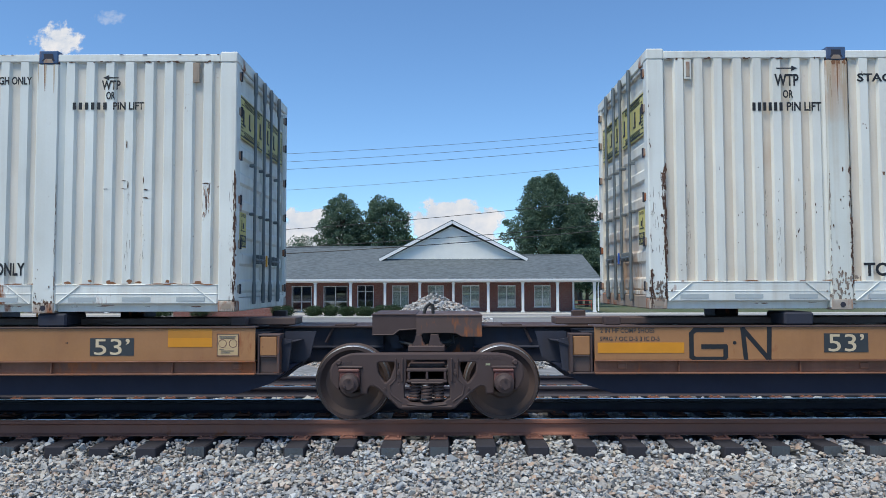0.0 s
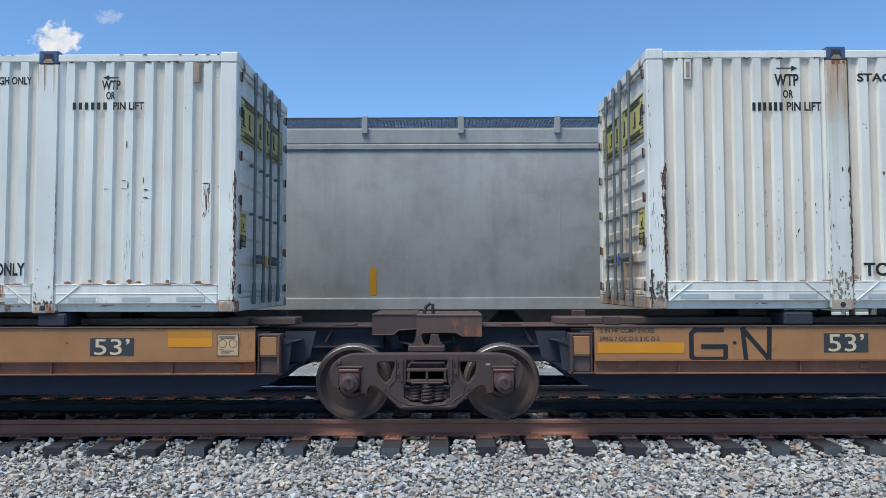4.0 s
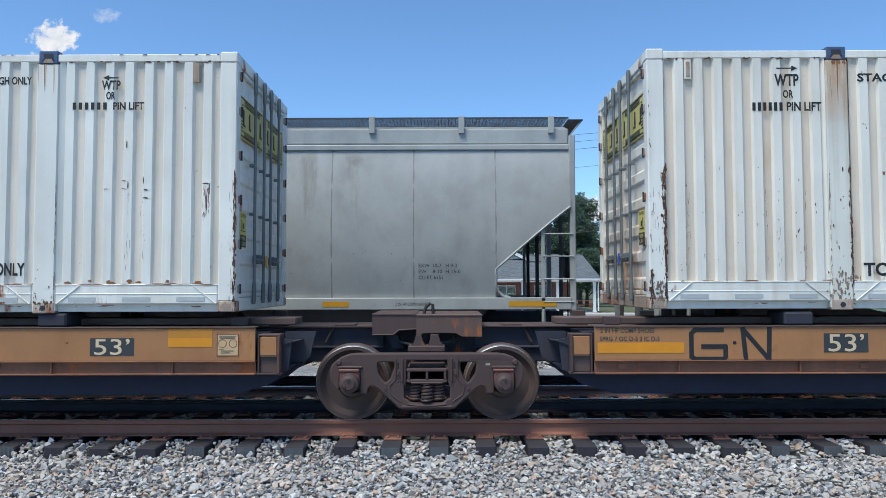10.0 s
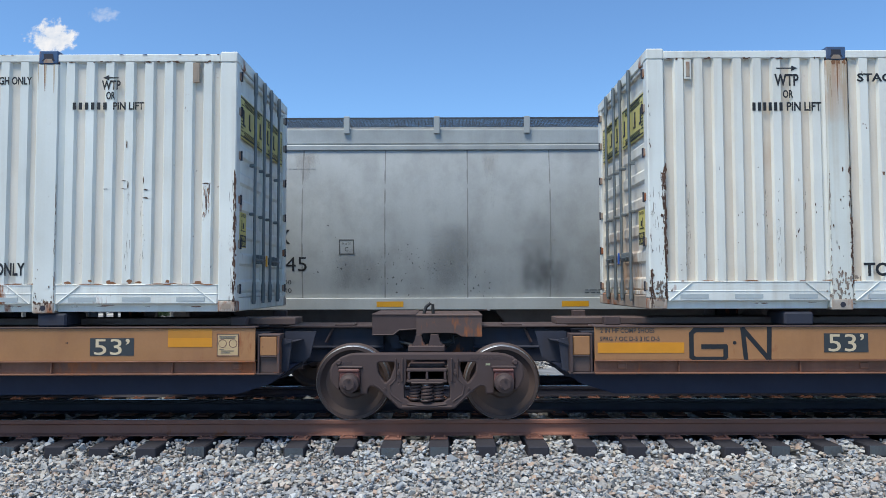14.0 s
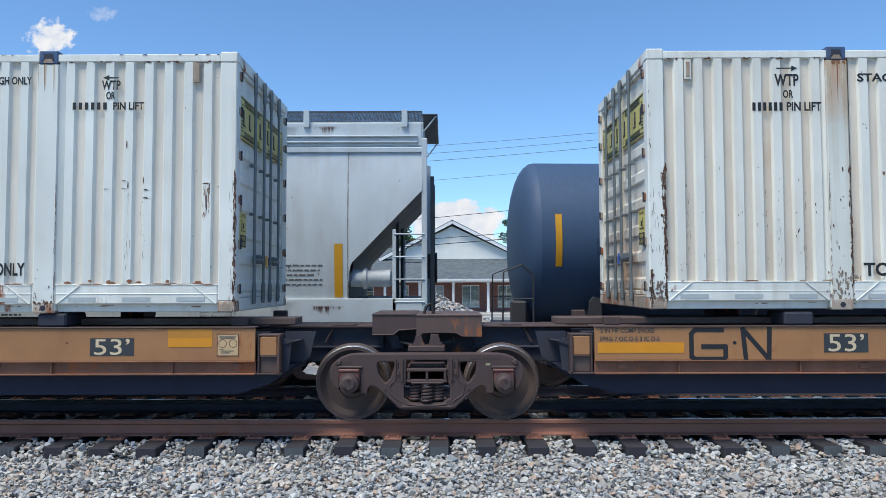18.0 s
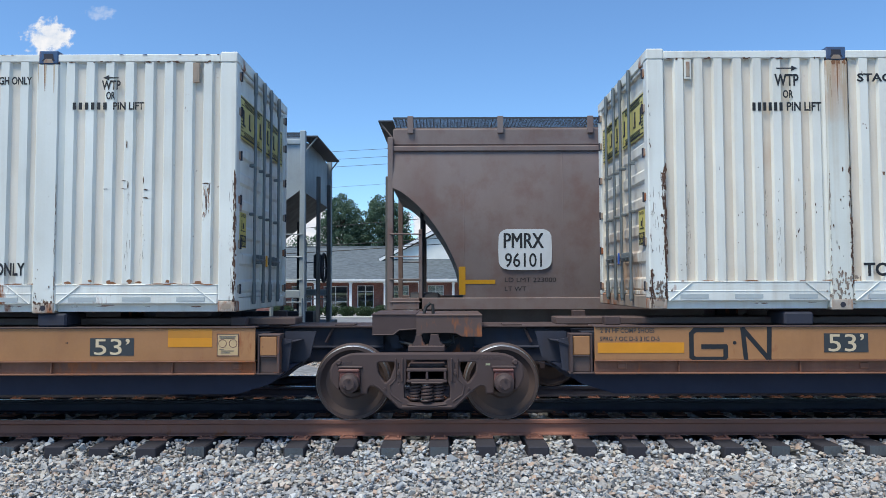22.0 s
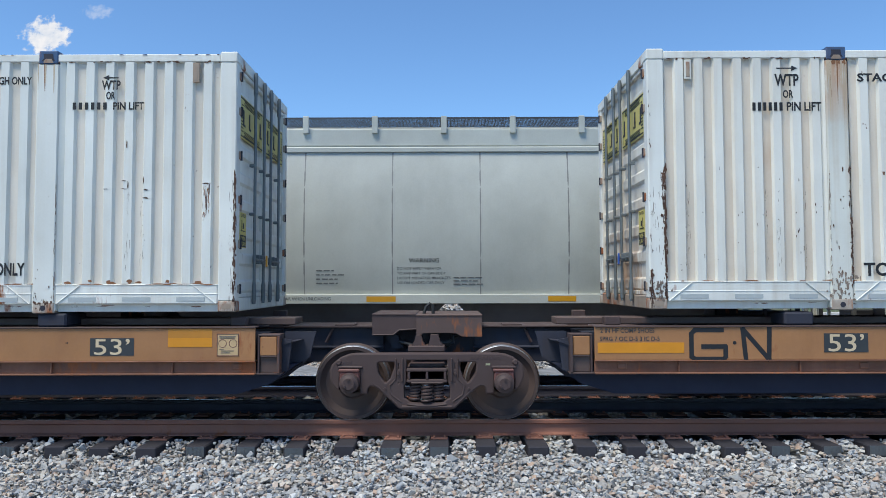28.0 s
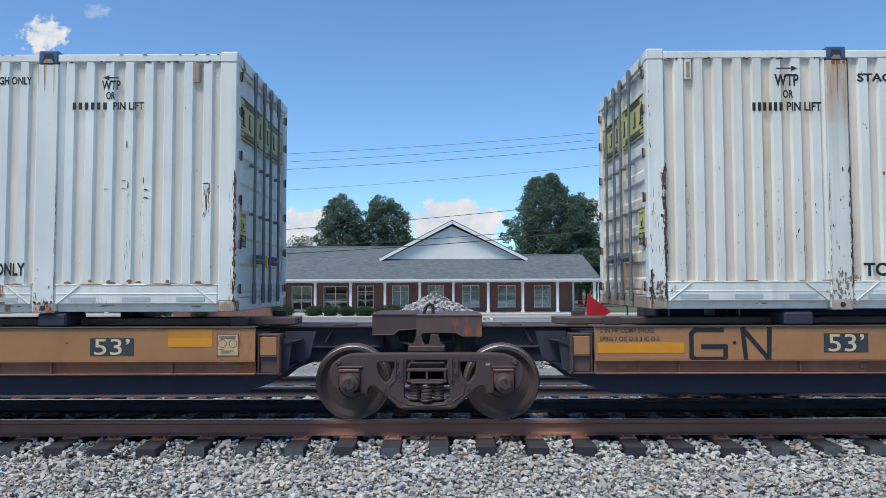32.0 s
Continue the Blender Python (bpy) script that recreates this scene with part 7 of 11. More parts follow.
def blisters(car, sf, spots, seed, mat):
    """Burst blisters of dark rust: ragged lobes run together, with thin drips below."""
    rng = random.Random(seed)
    for x, z, w, h, n in spots:
        s = Shape()
        for i in range(n):
            r = 0.012 + 0.07 * rng.random() ** 2.3
            cx, cz = x + rng.gauss(0, w / 1.5), z + rng.gauss(0, h / 1.5)
            if cz - r < 1.62:
                cz = 1.64 + r
            p1, p2, st = rng.uniform(0, 6.3), rng.uniform(0, 6.3), rng.uniform(0.8, 1.35)
            lift = 0.006 + 0.0002 * i
            ring = []
            for k in range(22):
                a = k * math.tau / 22
                q = r * (1 + 0.2 * math.sin(2 * a + p1) + 0.14 * math.sin(5 * a + p2) + rng.uniform(-0.1, 0.1))
                ring.append((cx + q * math.cos(a), cz + q * st * math.sin(a)))
            s.add([(cx, sf(cz) - lift, cz)] + [(a, sf(b) - lift, b) for a, b in ring], [(0, k + 1, (k + 1) % 22 + 1) for k in range(22)])
            for _ in range(rng.choice((0, 1, 1, 2))):
                ln, dx, q = rng.uniform(0.04, 0.22), rng.uniform(-0.7, 0.7) * r, rng.uniform(0.003, 0.007)
                zl = max(1.6, cz - r * 0.5 - ln)
                s.add([(cx + dx - q, sf(cz) - lift, cz), (cx + dx + q, sf(cz) - lift, cz), (cx + dx + q * 0.3, sf(zl) - lift, zl), (cx + dx - q * 0.3, sf(zl) - lift, zl)], [(0, 1, 2, 3)])
        part("rust_blister", s, mat, car, "burst dark rust blisters with drips", smooth=0)
        stain(car, sf, x - w * 0.9 - 0.06, x + w * 0.9 + 0.06, 1.59, z + h * 0.1, RUN_STAIN, 0.0035, "rust_run")


def scrawl(car, sf, strokes, mat, seed, w=0.012, blobs=0.35, name="scrape", label="dark rusty scrape mark"):
    """Scratched strokes that rust has eaten wider in places."""
    rng = random.Random(seed)
    for k, pts in enumerate(strokes):
        s, lift = Shape(), 0.006 + 0.0005 * k
        for (xa, za), (xb, zb) in zip(pts, pts[1:]):
            n = max(2, int(math.dist((xa, za), (xb, zb)) / 0.035))
            prev = None
            for i in range(n + 1):
                u = i / n
                x, z = xa + (xb - xa) * u + rng.gauss(0, 0.003), za + (zb - za) * u + rng.gauss(0, 0.003)
                d = math.dist((xa, za), (xb, zb)) or 1.0
                nx, nz = -(zb - za) / d, (xb - xa) / d
                q = w * rng.uniform(0.15, 0.6)
                cur = ((x + nx * q, z + nz * q), (x - nx * q, z - nz * q))
                if prev and rng.random() < 0.9:
                    s.add([(a, sf(b) - lift, b) for a, b in (prev[0], cur[0], cur[1], prev[1])], [(0, 1, 2, 3)])
                if rng.random() < blobs:
                    r = w * rng.uniform(0.5, 1.5)
                    cx, cz = x + rng.gauss(0, w), z + rng.gauss(0, w)
                    s.add([(cx + r * rng.uniform(0.6, 1.3) * math.cos(j * 0.785), sf(cz) - lift - 0.0003, cz + r * rng.uniform(0.6, 1.5) * math.sin(j * 0.785)) for j in range(8)], [tuple(range(8))])
                prev = cur
        part(name, s, mat, car, label, smooth=0)


def splats(car, sf, n, x0, x1, z0, z1, seed, mat, drips=True, big=0.085):
    """Chips and blisters of rust with short runs below them, in clusters."""
    rng = random.Random(seed)
    hubs = [rng.uniform(x0, x1) for _ in range(max(3, n // 14))]
    for i in range(n):
        x = rng.choice(hubs) + rng.gauss(0, 0.28)
        if not x0 < x < x1:
            continue
        z = z0 + (z1 - z0) * rng.betavariate(2, 2.4)
        r = 0.012 + (big - 0.012) * rng.random() ** 1.8
        ring = [(x + r * rng.uniform(0.6, 1.25) * math.cos(t * 0.52), z + r * rng.uniform(0.6, 1.25) * math.sin(t * 0.52)) for t in range(12)]
        lift = 0.005 + 0.00015 * (i % 30)
        s = Shape().add([(x, sf(z) - lift, z)] + [(a, sf(b) - lift, b) for a, b in ring], [(0, k + 1, (k + 1) % 12 + 1) for k in range(12)])
        if drips:
            ln = rng.uniform(0.06, 0.3)
            w = r * 0.18
            s.add([(x - w, sf(z) - 0.005, z), (x + w, sf(z) - 0.005, z), (x + w * 0.4, sf(z - ln) - 0.005, z - ln), (x - w * 0.4, sf(z - ln) - 0.005, z - ln)], [(0, 1, 2, 3)])
        part("rust_spot", s, mat, car, "dark rust blister", smooth=0)


def specks(car, sf, n, x0, x1, z0, z1, seed, mat, big=0.02, hubs=9):
    """A rash of tiny chips, gathered round some spots."""
    rng = random.Random(seed)
    at = [(rng.uniform(x0, x1), rng.uniform(z0, z1), rng.uniform(0.12, 0.6), rng.uniform(0.1, 0.3)) for _ in range(hubs)]
    s = Shape()
    for i in range(n):
        hx, hz, sx, sz = rng.choice(at)
        x, z = rng.gauss(hx, sx), rng.gauss(hz, sz)
        if not (x0 < x < x1 and z0 - 0.1 < z < z1 + 0.5):
            continue
        r = 0.004 + big * rng.random() ** 2.5
        y = -0.0045 - 0.00005 * (i % 60)
        s.add([(x + r * rng.uniform(0.5, 1.3) * math.cos(k * 1.047), sf(z) + y, z + r * rng.uniform(0.5, 1.5) * math.sin(k * 1.047)) for k in range(6)], [tuple(range(6))])
    part("chipped_specks", s, mat, car, "rash of small dark rust chips", smooth=0)["kind"] = "stuff"


# ribs stand closer towards both ends of a car
RIBS = [e * x for e in (-1, 1) for x in (0.48, 1.42, 2.37, 3.2, 4.03, 4.87, 5.71, 6.45, 7.19)]
BAYS = [(a + 0.065, b - 0.065) for a, b in zip(sorted(RIBS), sorted(RIBS)[1:])]


def build_hoppers():
    # first car behind the engines
    car, sf = hopper("old grey covered hopper with teal spray paint near its end", (-48.75, -65.75), OLD_GREY, style="round", slope=(3.45, 1.7, 1.25), z_top=4.72)
    tapes(car, sf, [(7.02, 1.62, 0.11, 0.69), (0.1, 1.62, 0.11, 0.45), (-7.1, 1.62, 0.11, 0.69)])
    stencil(car, 6.3, 1.76, 0.6, 0.27, sf)
    for i, (x, z, w, h) in enumerate(((5.3, 1.42, 1.9, 0.3), (5.5, 1.7, 0.6, 0.3), (6.2, 1.66, 0.4, 0.12))):
        part("spray_patch", Shape().prism(oval(x + w / 2, z + h / 2, w / 2, h / 2, 20, 3), "y", -1.506 - 0.002 * i, -1.5), (TEAL, TEAL, RED_MARK)[i], car, "teal spray-painted patch")
    # pitted white car
    car, sf = hopper("white covered hopper pitted with dark rust spots", (-67.75, -85.1), WHITE_SPOT, sill_mat=paint("grimy_white_sill_paint", (0.36, 0.355, 0.33), 0.6, (0.14, 0.1, 0.07), 0.9, blotch=0.45, streak=4, seed=46), z_sill=(1.16, 1.57), style="diag", slope=(3.45, 1.7, 1.32), seams=1.85, bracket=1.8, z_top=4.7)
    part("white_panel", Shape().grid([[(x, sf(z) - 0.003, z) for z in (2.07, 2.4, 2.76)] for x in (-7.12, -5.97)]), PANEL_WHITE, car)
    words(car, lambda z: sf(z) - 0.003, [("MCEX", -6.99, 2.45, 0.93, 0.255), ("350885", -7.1, 2.09, 1.11, 0.236)])
    words(car, sf, [("LD LMT", -7.05, 1.9, 0.42, 0.075), ("LT WT    65500", -7.05, 1.75, 1.0, 0.075)], GREY_LETTER, 0.0)
    bars(car, GREY_LETTER, 0, [(-6.45 + 0.075 * i, 1.9, 0.05, 0.07) for i in range(6)], surf=sf)
    tapes(car, sf, [(-7.26, 1.64, 0.11, 0.94), (-3.94, 1.62, 0.11, 0.47), (-1.5, 1.62, 0.11, 0.47), (1.6, 1.62, 0.11, 0.47), (7.1, 1.64, 0.11, 0.94)])
    stencil(car, -1.3, 1.69, 0.98, 0.29, sf, seed=3)
    framed_mark(car, -4.19, 2.27, 0.27, 0.29, sf, body="C")
    spots = [(-6.48, 2.0, 0.16, 0.1, 6), (-6.23, 1.84, 0.2, 0.12, 6), (-5.95, 2.05, 0.16, 0.16, 8), (-5.8, 2.3, 0.08, 0.07, 3), (-5.72, 2.07, 0.14, 0.1, 5), (-5.2, 2.1, 0.26, 0.26, 17), (-4.9, 2.1, 0.2, 0.14, 10), (-4.65, 2.1, 0.2, 0.14, 9), (-4.25, 2.05, 0.3, 0.2, 5), (-3.9, 1.95, 0.1, 0.16, 4), (-3.5, 2.05, 0.26, 0.16, 11), (-3.15, 2.05, 0.26, 0.16, 11), (-2.8, 2.1, 0.2, 0.12, 8)]
    rng = random.Random(3)
    x = -2.3
    while x < 7.0:
        big = rng.random() < 0.5
        spots.append((x, rng.uniform(1.88, 2.15), 0.26 if big else 0.16, 0.2 if big else 0.12, rng.randint(9, 15) if big else rng.randint(3, 6)))
        x += rng.uniform(0.28, 0.75)
    blisters(car, sf, spots, 3, SPLAT)
    specks(car, sf, 620, -6.6, 7.3, 1.66, 2.2, 74, SPLAT, 0.018, 30)
    for i in range(15):
        x = -7.3 + i * 1.02
        stain(car, sf, x, x + 1.0, 1.58, 1.9 + 0.3 * rng.random(), PALE_RUN, 0.0016 + 0.0001 * (i % 2), "water_run", "pale dirty water run")
        stain(car, sf, x + 0.1, x + 0.4, 3.2 - 0.6 * rng.random(), 4.07, PALE_RUN, 0.0016, "water_run", "pale dirty water run")
        stain(car, sill_surf, x, x + 0.5 + 0.5 * rng.random(), 1.16, 1.57, RUN_STAIN if i % 3 == 1 else GREY_RUN, 0.0025, "rust_run", "rusty run on the sill")
    hook = [(-5.05 + 0.03 * i, 1.35 + 0.08 * math.sin(i * 0.33) * math.cos(i * 0.11) + 0.03 * math.sin(i * 0.71)) for i in range(94)]
    part("scribble", ribbon(hook, 0.012, -1.504), plain("pale_green_spray_paint", (0.14, 0.24, 0.2), 0.6), car, "pale green scribbled tag")
    # ribbed grey car
    grimy = paint("sooty_streaked_paint", (0.2, 0.215, 0.23), 0.6, (0.08, 0.08, 0.08), 0.7, blotch=0.3, streak=9, seed=38)
    car, sf = hopper("streaked grey covered hopper with upright outside ribs", (-86.62, -104.03), GREY_RIB, style="straight", slope=(3.5, 2.36, 1.36), ribs=RIBS, bracket=1.1, span=8.0, post_mat=GREY_RIB, z_sill=(1.53, 1.65), z_eave=4.1, z_top=4.55, bulge=0.0, half=1.46, trim_mat=grimy, rib_mat=paint("grey_rib_paint", (0.33, 0.355, 0.375), 0.55, (0.14, 0.13, 0.13), 0.7, streak=8, seed=39))
    rs = lambda z: -1.46
    words(car, rs, [("MW", -5.46, 2.91, 0.4, 0.32), ("CX", -4.6, 2.91, 0.33, 0.32), ("462", -5.51, 2.435, 0.49, 0.29), ("303", -4.68, 2.435, 0.49, 0.29)], PLATE_DARK, 0.02)
    tapes(car, lambda z: -1.535, [(-7.22, 1.62, 0.13, 0.92), (-4.06, 1.62, 0.13, 0.44), (-0.46, 1.58, 0.13, 0.45), (2.39, 1.58, 0.11, 0.45), (4.92, 1.58, 0.11, 0.45), (7.22, 1.58, 0.13, 0.94)])
    tape(car, 4.31, 1.82, 0.49, 0.31, rs, BLACK_BOX, "black_panel")
    stencil(car, 5.17, 1.67, 0.4, 0.33, rs)
    words(car, rs, [("202000", -6.23, 1.95, 0.36, 0.085), ("60200", -6.18, 1.78, 0.3, 0.085)], GREY_LETTER, 0.0)
    stencil(car, -5.42, 1.78, 0.4, 0.06, rs, GREY_LETTER, 4, 0.08)
    part("ink_blot", Shape().prism(oval(-6.04, 2.12, 0.18, 0.06, 16, 3), "y", -1.463, -1.46), BLACK_BOX, car)
    tag = []
    for i in range(26):
        tag.append((-2.93 + 0.062 * i, 1.8 + 0.1 * math.sin(i * 2.3) + 0.04 * math.sin(i * 5.1)))
    part("scribble", ribbon(tag, 0.012, -1.468), PALE_PATCH, car, "pale scribbled tag")
    splats(car, rs, 40, -7.2, 7.2, 1.6, 2.2, 13, PALE_PATCH, False, 0.04)
    splats(car, rs, 30, -7.2, 7.2, 1.7, 3.2, 14, SPLAT, True, 0.035)
    for x, z, w, h in ((-5.65, 2.2, 0.71, 1.1), (-4.81, 2.2, 0.71, 1.1), (-3.97, 2.0, 0.7, 0.55), (-6.39, 2.0, 0.62, 0.55)):
        tape(car, x, z, w, h, rs, PALE_PATCH if w > 0.5 else PATCH_GREY, "paint_patch", 0.0015)
    for x, w in ((-3.14, 0.71), (-2.31, 0.83), (-1.36, 0.82)):
        tape(car, x, 1.72, w, 2.36, rs, grimy, "sooty_panel", 0.003)
    rng = random.Random(45)
    for x0, x1 in BAYS:
        stain(car, rs, x0, x1, 2.8 + 0.6 * rng.random(), 4.2, GREY_RUN, 0.0042, "grey_run", "sooty runs below the eave")
        stain(car, rs, x0, x1, 1.6, 2.1, PALE_RUN, 0.0042, "grey_run", "dirty foot of the panel")
        for x in (x0 - 0.01, x1 - 0.05):
            # narrow dark strip up each side of a rib
            stain(car, rs, x, x + 0.06, 1.7, 4.15, GREY_RUN, 0.0038, "grey_run", "dark grey edge beside a rib")
    specks(car, rs, 500, -7.2, 7.2, 1.7, 2.2, 75, SPLAT, 0.014, 20)
    specks(car, rs, 260, -7.2, 7.2, 1.7, 2.1, 76, PALE_PATCH, 0.016, 12)
    for x0, x1, z0, z1 in ((7.5, 7.85, 3.4, 3.9), (7.98, 8.32, 3.58, 3.98), (5.1, 5.3, 2.3, 2.62)):
        stain(car, rs, x0, x1, z0, z1, PRIMER_BLOT, 0.003 if x0 > 6 else 0.078, "primer_patch", "bare patch of red primer")
    for i in range(17):
        stain(car, lambda z: -1.5, -7.8 + i * 0.92, -7.2 + i * 0.92, 4.1, 4.19, RUN_STAIN if i % 3 == 0 else GREY_RUN, 0.002, "grey_run", "sooty run on the eave rail")
    # sprayed, rust-sheeted car
    car, sf = hopper("grey covered hopper sheeted with rust above large violet graffiti", (-121.5, -138.97), RUST_CAR, style="round", slope=(3.45, 1.7, 1.25), seams=1.62, bracket=1.6, trim_mat=RUST_ROOF, roof_mat=RUST_ROOF, post_mat=GREY_A)
    spray(car, sf)
    words(car, sf, [("HKRX", -7.39, 2.635, 0.87, 0.27), ("500184", -7.34, 2.2, 1.07, 0.236)], PLATE_DARK, 0.008)
    stencil(car, -7.34, 1.85, 0.94, 0.27, sf, PLATE_DARK)
    words(car, sf, [("EXW  10-8   H    9-8", 6.58, 2.23, 0.72, 0.06), ("EW     8-6   H  15-0", 6.58, 2.12, 0.72, 0.06), ("CU FT  5161", 6.58, 2.02, 0.43, 0.06), ("2 INCH TREAD COND. SHOES", 6.74, 1.66, 0.7, 0.05)], PLATE_DARK, 0.004)
    tapes(car, lambda z: sf(z) - 0.026, [(7.47, 1.67, 0.14, 0.96), (4.42, 1.67, 0.11, 0.49), (1.42, 1.67, 0.11, 0.49), (-1.49, 1.67, 0.11, 0.49), (-4.5, 1.67, 0.13, 0.49), (-7.55, 1.67, 0.13, 0.92)])
    framed_mark(car, -5.95, 2.5, 0.27, 0.27, sf, body="C")
    # three long dusty cars
    for ends, number, zs, xs, mt in (((-140.46, -160.96), "635680", (2.617, 2.127), -8.78, GREY_A), ((-162.44, -182.95), "635652", (2.6, 2.2), -8.83, GREY_D), ((-184.38, -204.99), "635145", (2.47, 2.02), -8.7, GREY_B)):
        car, sf = hopper("long dusty grey covered hopper with black lettering", ends, mt, slope=(3.1, 2.05, 1.26), seams=1.352, bays=4, z_top=4.73, bulge=0.15, rim=True,
                         dents=((7.4, 1.5, 1.5, 0.8, 0.11), (8.3, 2.35, 0.4, 0.32, 0.09), (8.05, 2.5, 0.14, 0.3, -0.05), (8.6, 2.6, 0.2, 0.12, 0.035), (7.8, 2.3, 0.1, 0.22, 0.03), (8.25, 2.2, 0.1, 0.1, -0.03), (8.75, 2.25, 0.12, 0.25, -0.04), (6.4, 2.1, 0.25, 0.2, 0.03)) if number == "635145" else ())
        words(car, sf, [("CEFX", xs, zs[0], 0.85, 0.25), (number, xs, zs[1], 1.125, 0.24)], BLACK_LETTER, 0.0)
        words(car, sf, [("LD LMT 218700", xs, 1.8, 0.86, 0.075), ("LT WT   67300", xs, 1.66, 0.86, 0.075)], PLATE_DARK, 0.0)
        framed_mark(car, *((-7.03, 2.3) if number == "635145" else (-7.15, 2.54)), 0.25, 0.25, sf, body="C")
        tapes(car, sill_surf, [(-9.7, 1.42, 0.7, 0.09), (-6.4, 1.42, 0.45, 0.09), (-3.3, 1.42, 0.45, 0.09), (-0.23, 1.42, 0.44, 0.09), (2.44, 1.42, 0.44, 0.09), (6.08, 1.42, 0.44, 0.09), (9.2, 1.42, 0.8, 0.09)])
        low = 0.25 if number == "635145" else 0.0
        words(car, (lambda z: sf(z) + 0.055) if low else sf, [("EXW  10-2   H 9-3", 7.69, 2.08 - low, 0.64, 0.062), ("EW    8-10  H 15-0", 7.69, 1.98 - low, 0.7, 0.062), ("CU FT 6351", 7.69, 1.88 - low, 0.4, 0.062)], PLATE_DARK, 0.0)
        words(car, sill_surf, [("2 IN HF COMP SHOES", 7.3, 1.44, 0.55, 0.05)], PLATE_DARK, 0.0)
        stencil(car, -0.29, 1.85, 0.55, 0.24, sf, RED_MARK if number == "635680" else PLATE_DARK, 7, 0.03)
        stencil(car, -2.9, 1.62, 0.9, 0.09, sf, PLATE_DARK, 8, 0.02)
        stencil(car, -8.3, 3.72, 0.9, 0.05, sf, PATCH_GREY, 9, 0.02)
        rng = random.Random(int(number))
        for i in range(9):
            x, w = rng.uniform(-8.6, 4.2), rng.uniform(0.5, 1.3)
            # soft grey patches rising from the sill to random heights
            stain(car, sf, x, x + w, 1.6, rng.uniform(2.2, 3.3), GREY_BLOT, 0.0012 + 0.0001 * i, "side_smudge", "soft grey smudge")
        for i in range(7):
            x = rng.uniform(-8.6, 8.0)
            stain(car, sf, x, x + rng.uniform(0.2, 0.6), rng.uniform(2.4, 3.3), 4.06, PALE_RUN, 0.0022 + 0.0001 * i, "water_run", "pale dirty water run")
        if number == "635145":
            specks(car, lambda z: sf(z) + 0.045, 160, 6.2, 8.6, 1.9, 2.5, 79, SPLAT, 0.012, 7)
        specks(car, sf, 420, -7.5, 7.5, 1.65, 2.3, 77, PATCH_GREY if number == "635680" else GREY_LETTER, 0.014, 16)
    # short dark ribbed car and a pale one
    car, sf = hopper("short dark grey covered hopper with outside ribs", (-206.54, -218.44), OLD_GREY, post_mat=GREY_A, style="straight", slope=(3.38, 2.38, 1.24), ribs=0.78, z_sill=(1.53, 1.65), z_eave=4.05, z_top=4.62, bulge=0.0, half=1.46, bays=2)
    tapes(car, lambda z: -1.535, [(4.46, 1.62, 0.13, 0.98), (0.1, 1.62, 0.11, 0.45), (-4.6, 1.62, 0.13, 0.98)])
    part("scribble", ribbon([(3.1, 1.75), (3.2, 2.0), (3.32, 1.8), (3.4, 2.05), (3.5, 1.75), (3.7, 1.9), (3.8, 1.7)], 0.02, -1.462), BLACK_LETTER, car, "black scribbled tag")
    car, sf = hopper("clean pale grey-green covered hopper with black lettering", (-219.83, -237.13), PALE_GREEN, style="round", slope=(3.6, 1.7, 1.27), seams=1.55, z_top=4.74)
    words(car, sf, [("MWCX", -7.13, 2.53, 0.96, 0.25), ("300969", -7.17, 2.07, 1.02, 0.236)], BLACK_LETTER, 0.01)
    stencil(car, -7.13, 1.67, 0.87, 0.27, sf, PLATE_DARK)
    tapes(car, sf, [(-7.28, 1.69, 0.13, 0.92), (-4.7, 1.73, 0.11, 0.44), (-1.6, 1.73, 0.11, 0.44), (1.6, 1.73, 0.11, 0.44), (4.7, 1.73, 0.11, 0.44), (7.2, 1.69, 0.13, 0.92)])
    framed_mark(car, -5.59, 2.27, 0.27, 0.25, sf, body="C")
    # long scuffed white car
    car, sf = hopper("long white covered hopper scuffed and spotted with rust", (-257.17, -276.12), WHITE_SCUFF, z_sill=(1.16, 1.56), style="diag", slope=(3.38, 1.7, 1.25), seams=1.83, bracket=1.62, z_top=4.83, z_eave=4.03, bays=4)
    for x, z, w, h in ((-8.07, 2.18, 1.2, 0.76), (-8.07, 1.53, 1.69, 0.6), (-2.1, 1.56, 0.5, 0.4), (0.9, 1.6, 0.8, 0.25), (-5.9, 1.58, 0.9, 0.3)):
        tape(car, x, z, w, h, sf, PATCH_GREY, "paint_patch", 0.002)
    words(car, sf, [("AEX", -7.84, 2.62, 0.58, 0.25), ("17032", -7.95, 2.22, 0.93, 0.27)], PLATE_DARK, 0.006)
    tapes(car, lambda z: sf(z) - 0.003, [(8.0, 1.58, 0.14, 0.9), (4.2, 1.55, 0.12, 0.49), (0.74, 1.55, 0.11, 0.49), (-2.08, 1.55, 0.11, 0.49), (-4.89, 1.55, 0.11, 0.49), (-8.18, 1.58, 0.11, 0.9)])
    framed_mark(car, -6.67, 2.27, 0.29, 0.25, sf, body="C")
    tape(car, 6.57, 1.73, 0.51, 0.31, sf, BLACK_BOX, "black_panel")
    stencil(car, 7.1, 1.75, 0.7, 0.4, sf)
    U = lambda p, q: (0.94 + 0.00839 * p, 1.55 + 0.0084 * (382 - q))
    V = lambda u, v: (-5.53 + 0.00518 * u, 1.55 + 0.0053 * (618 - v))
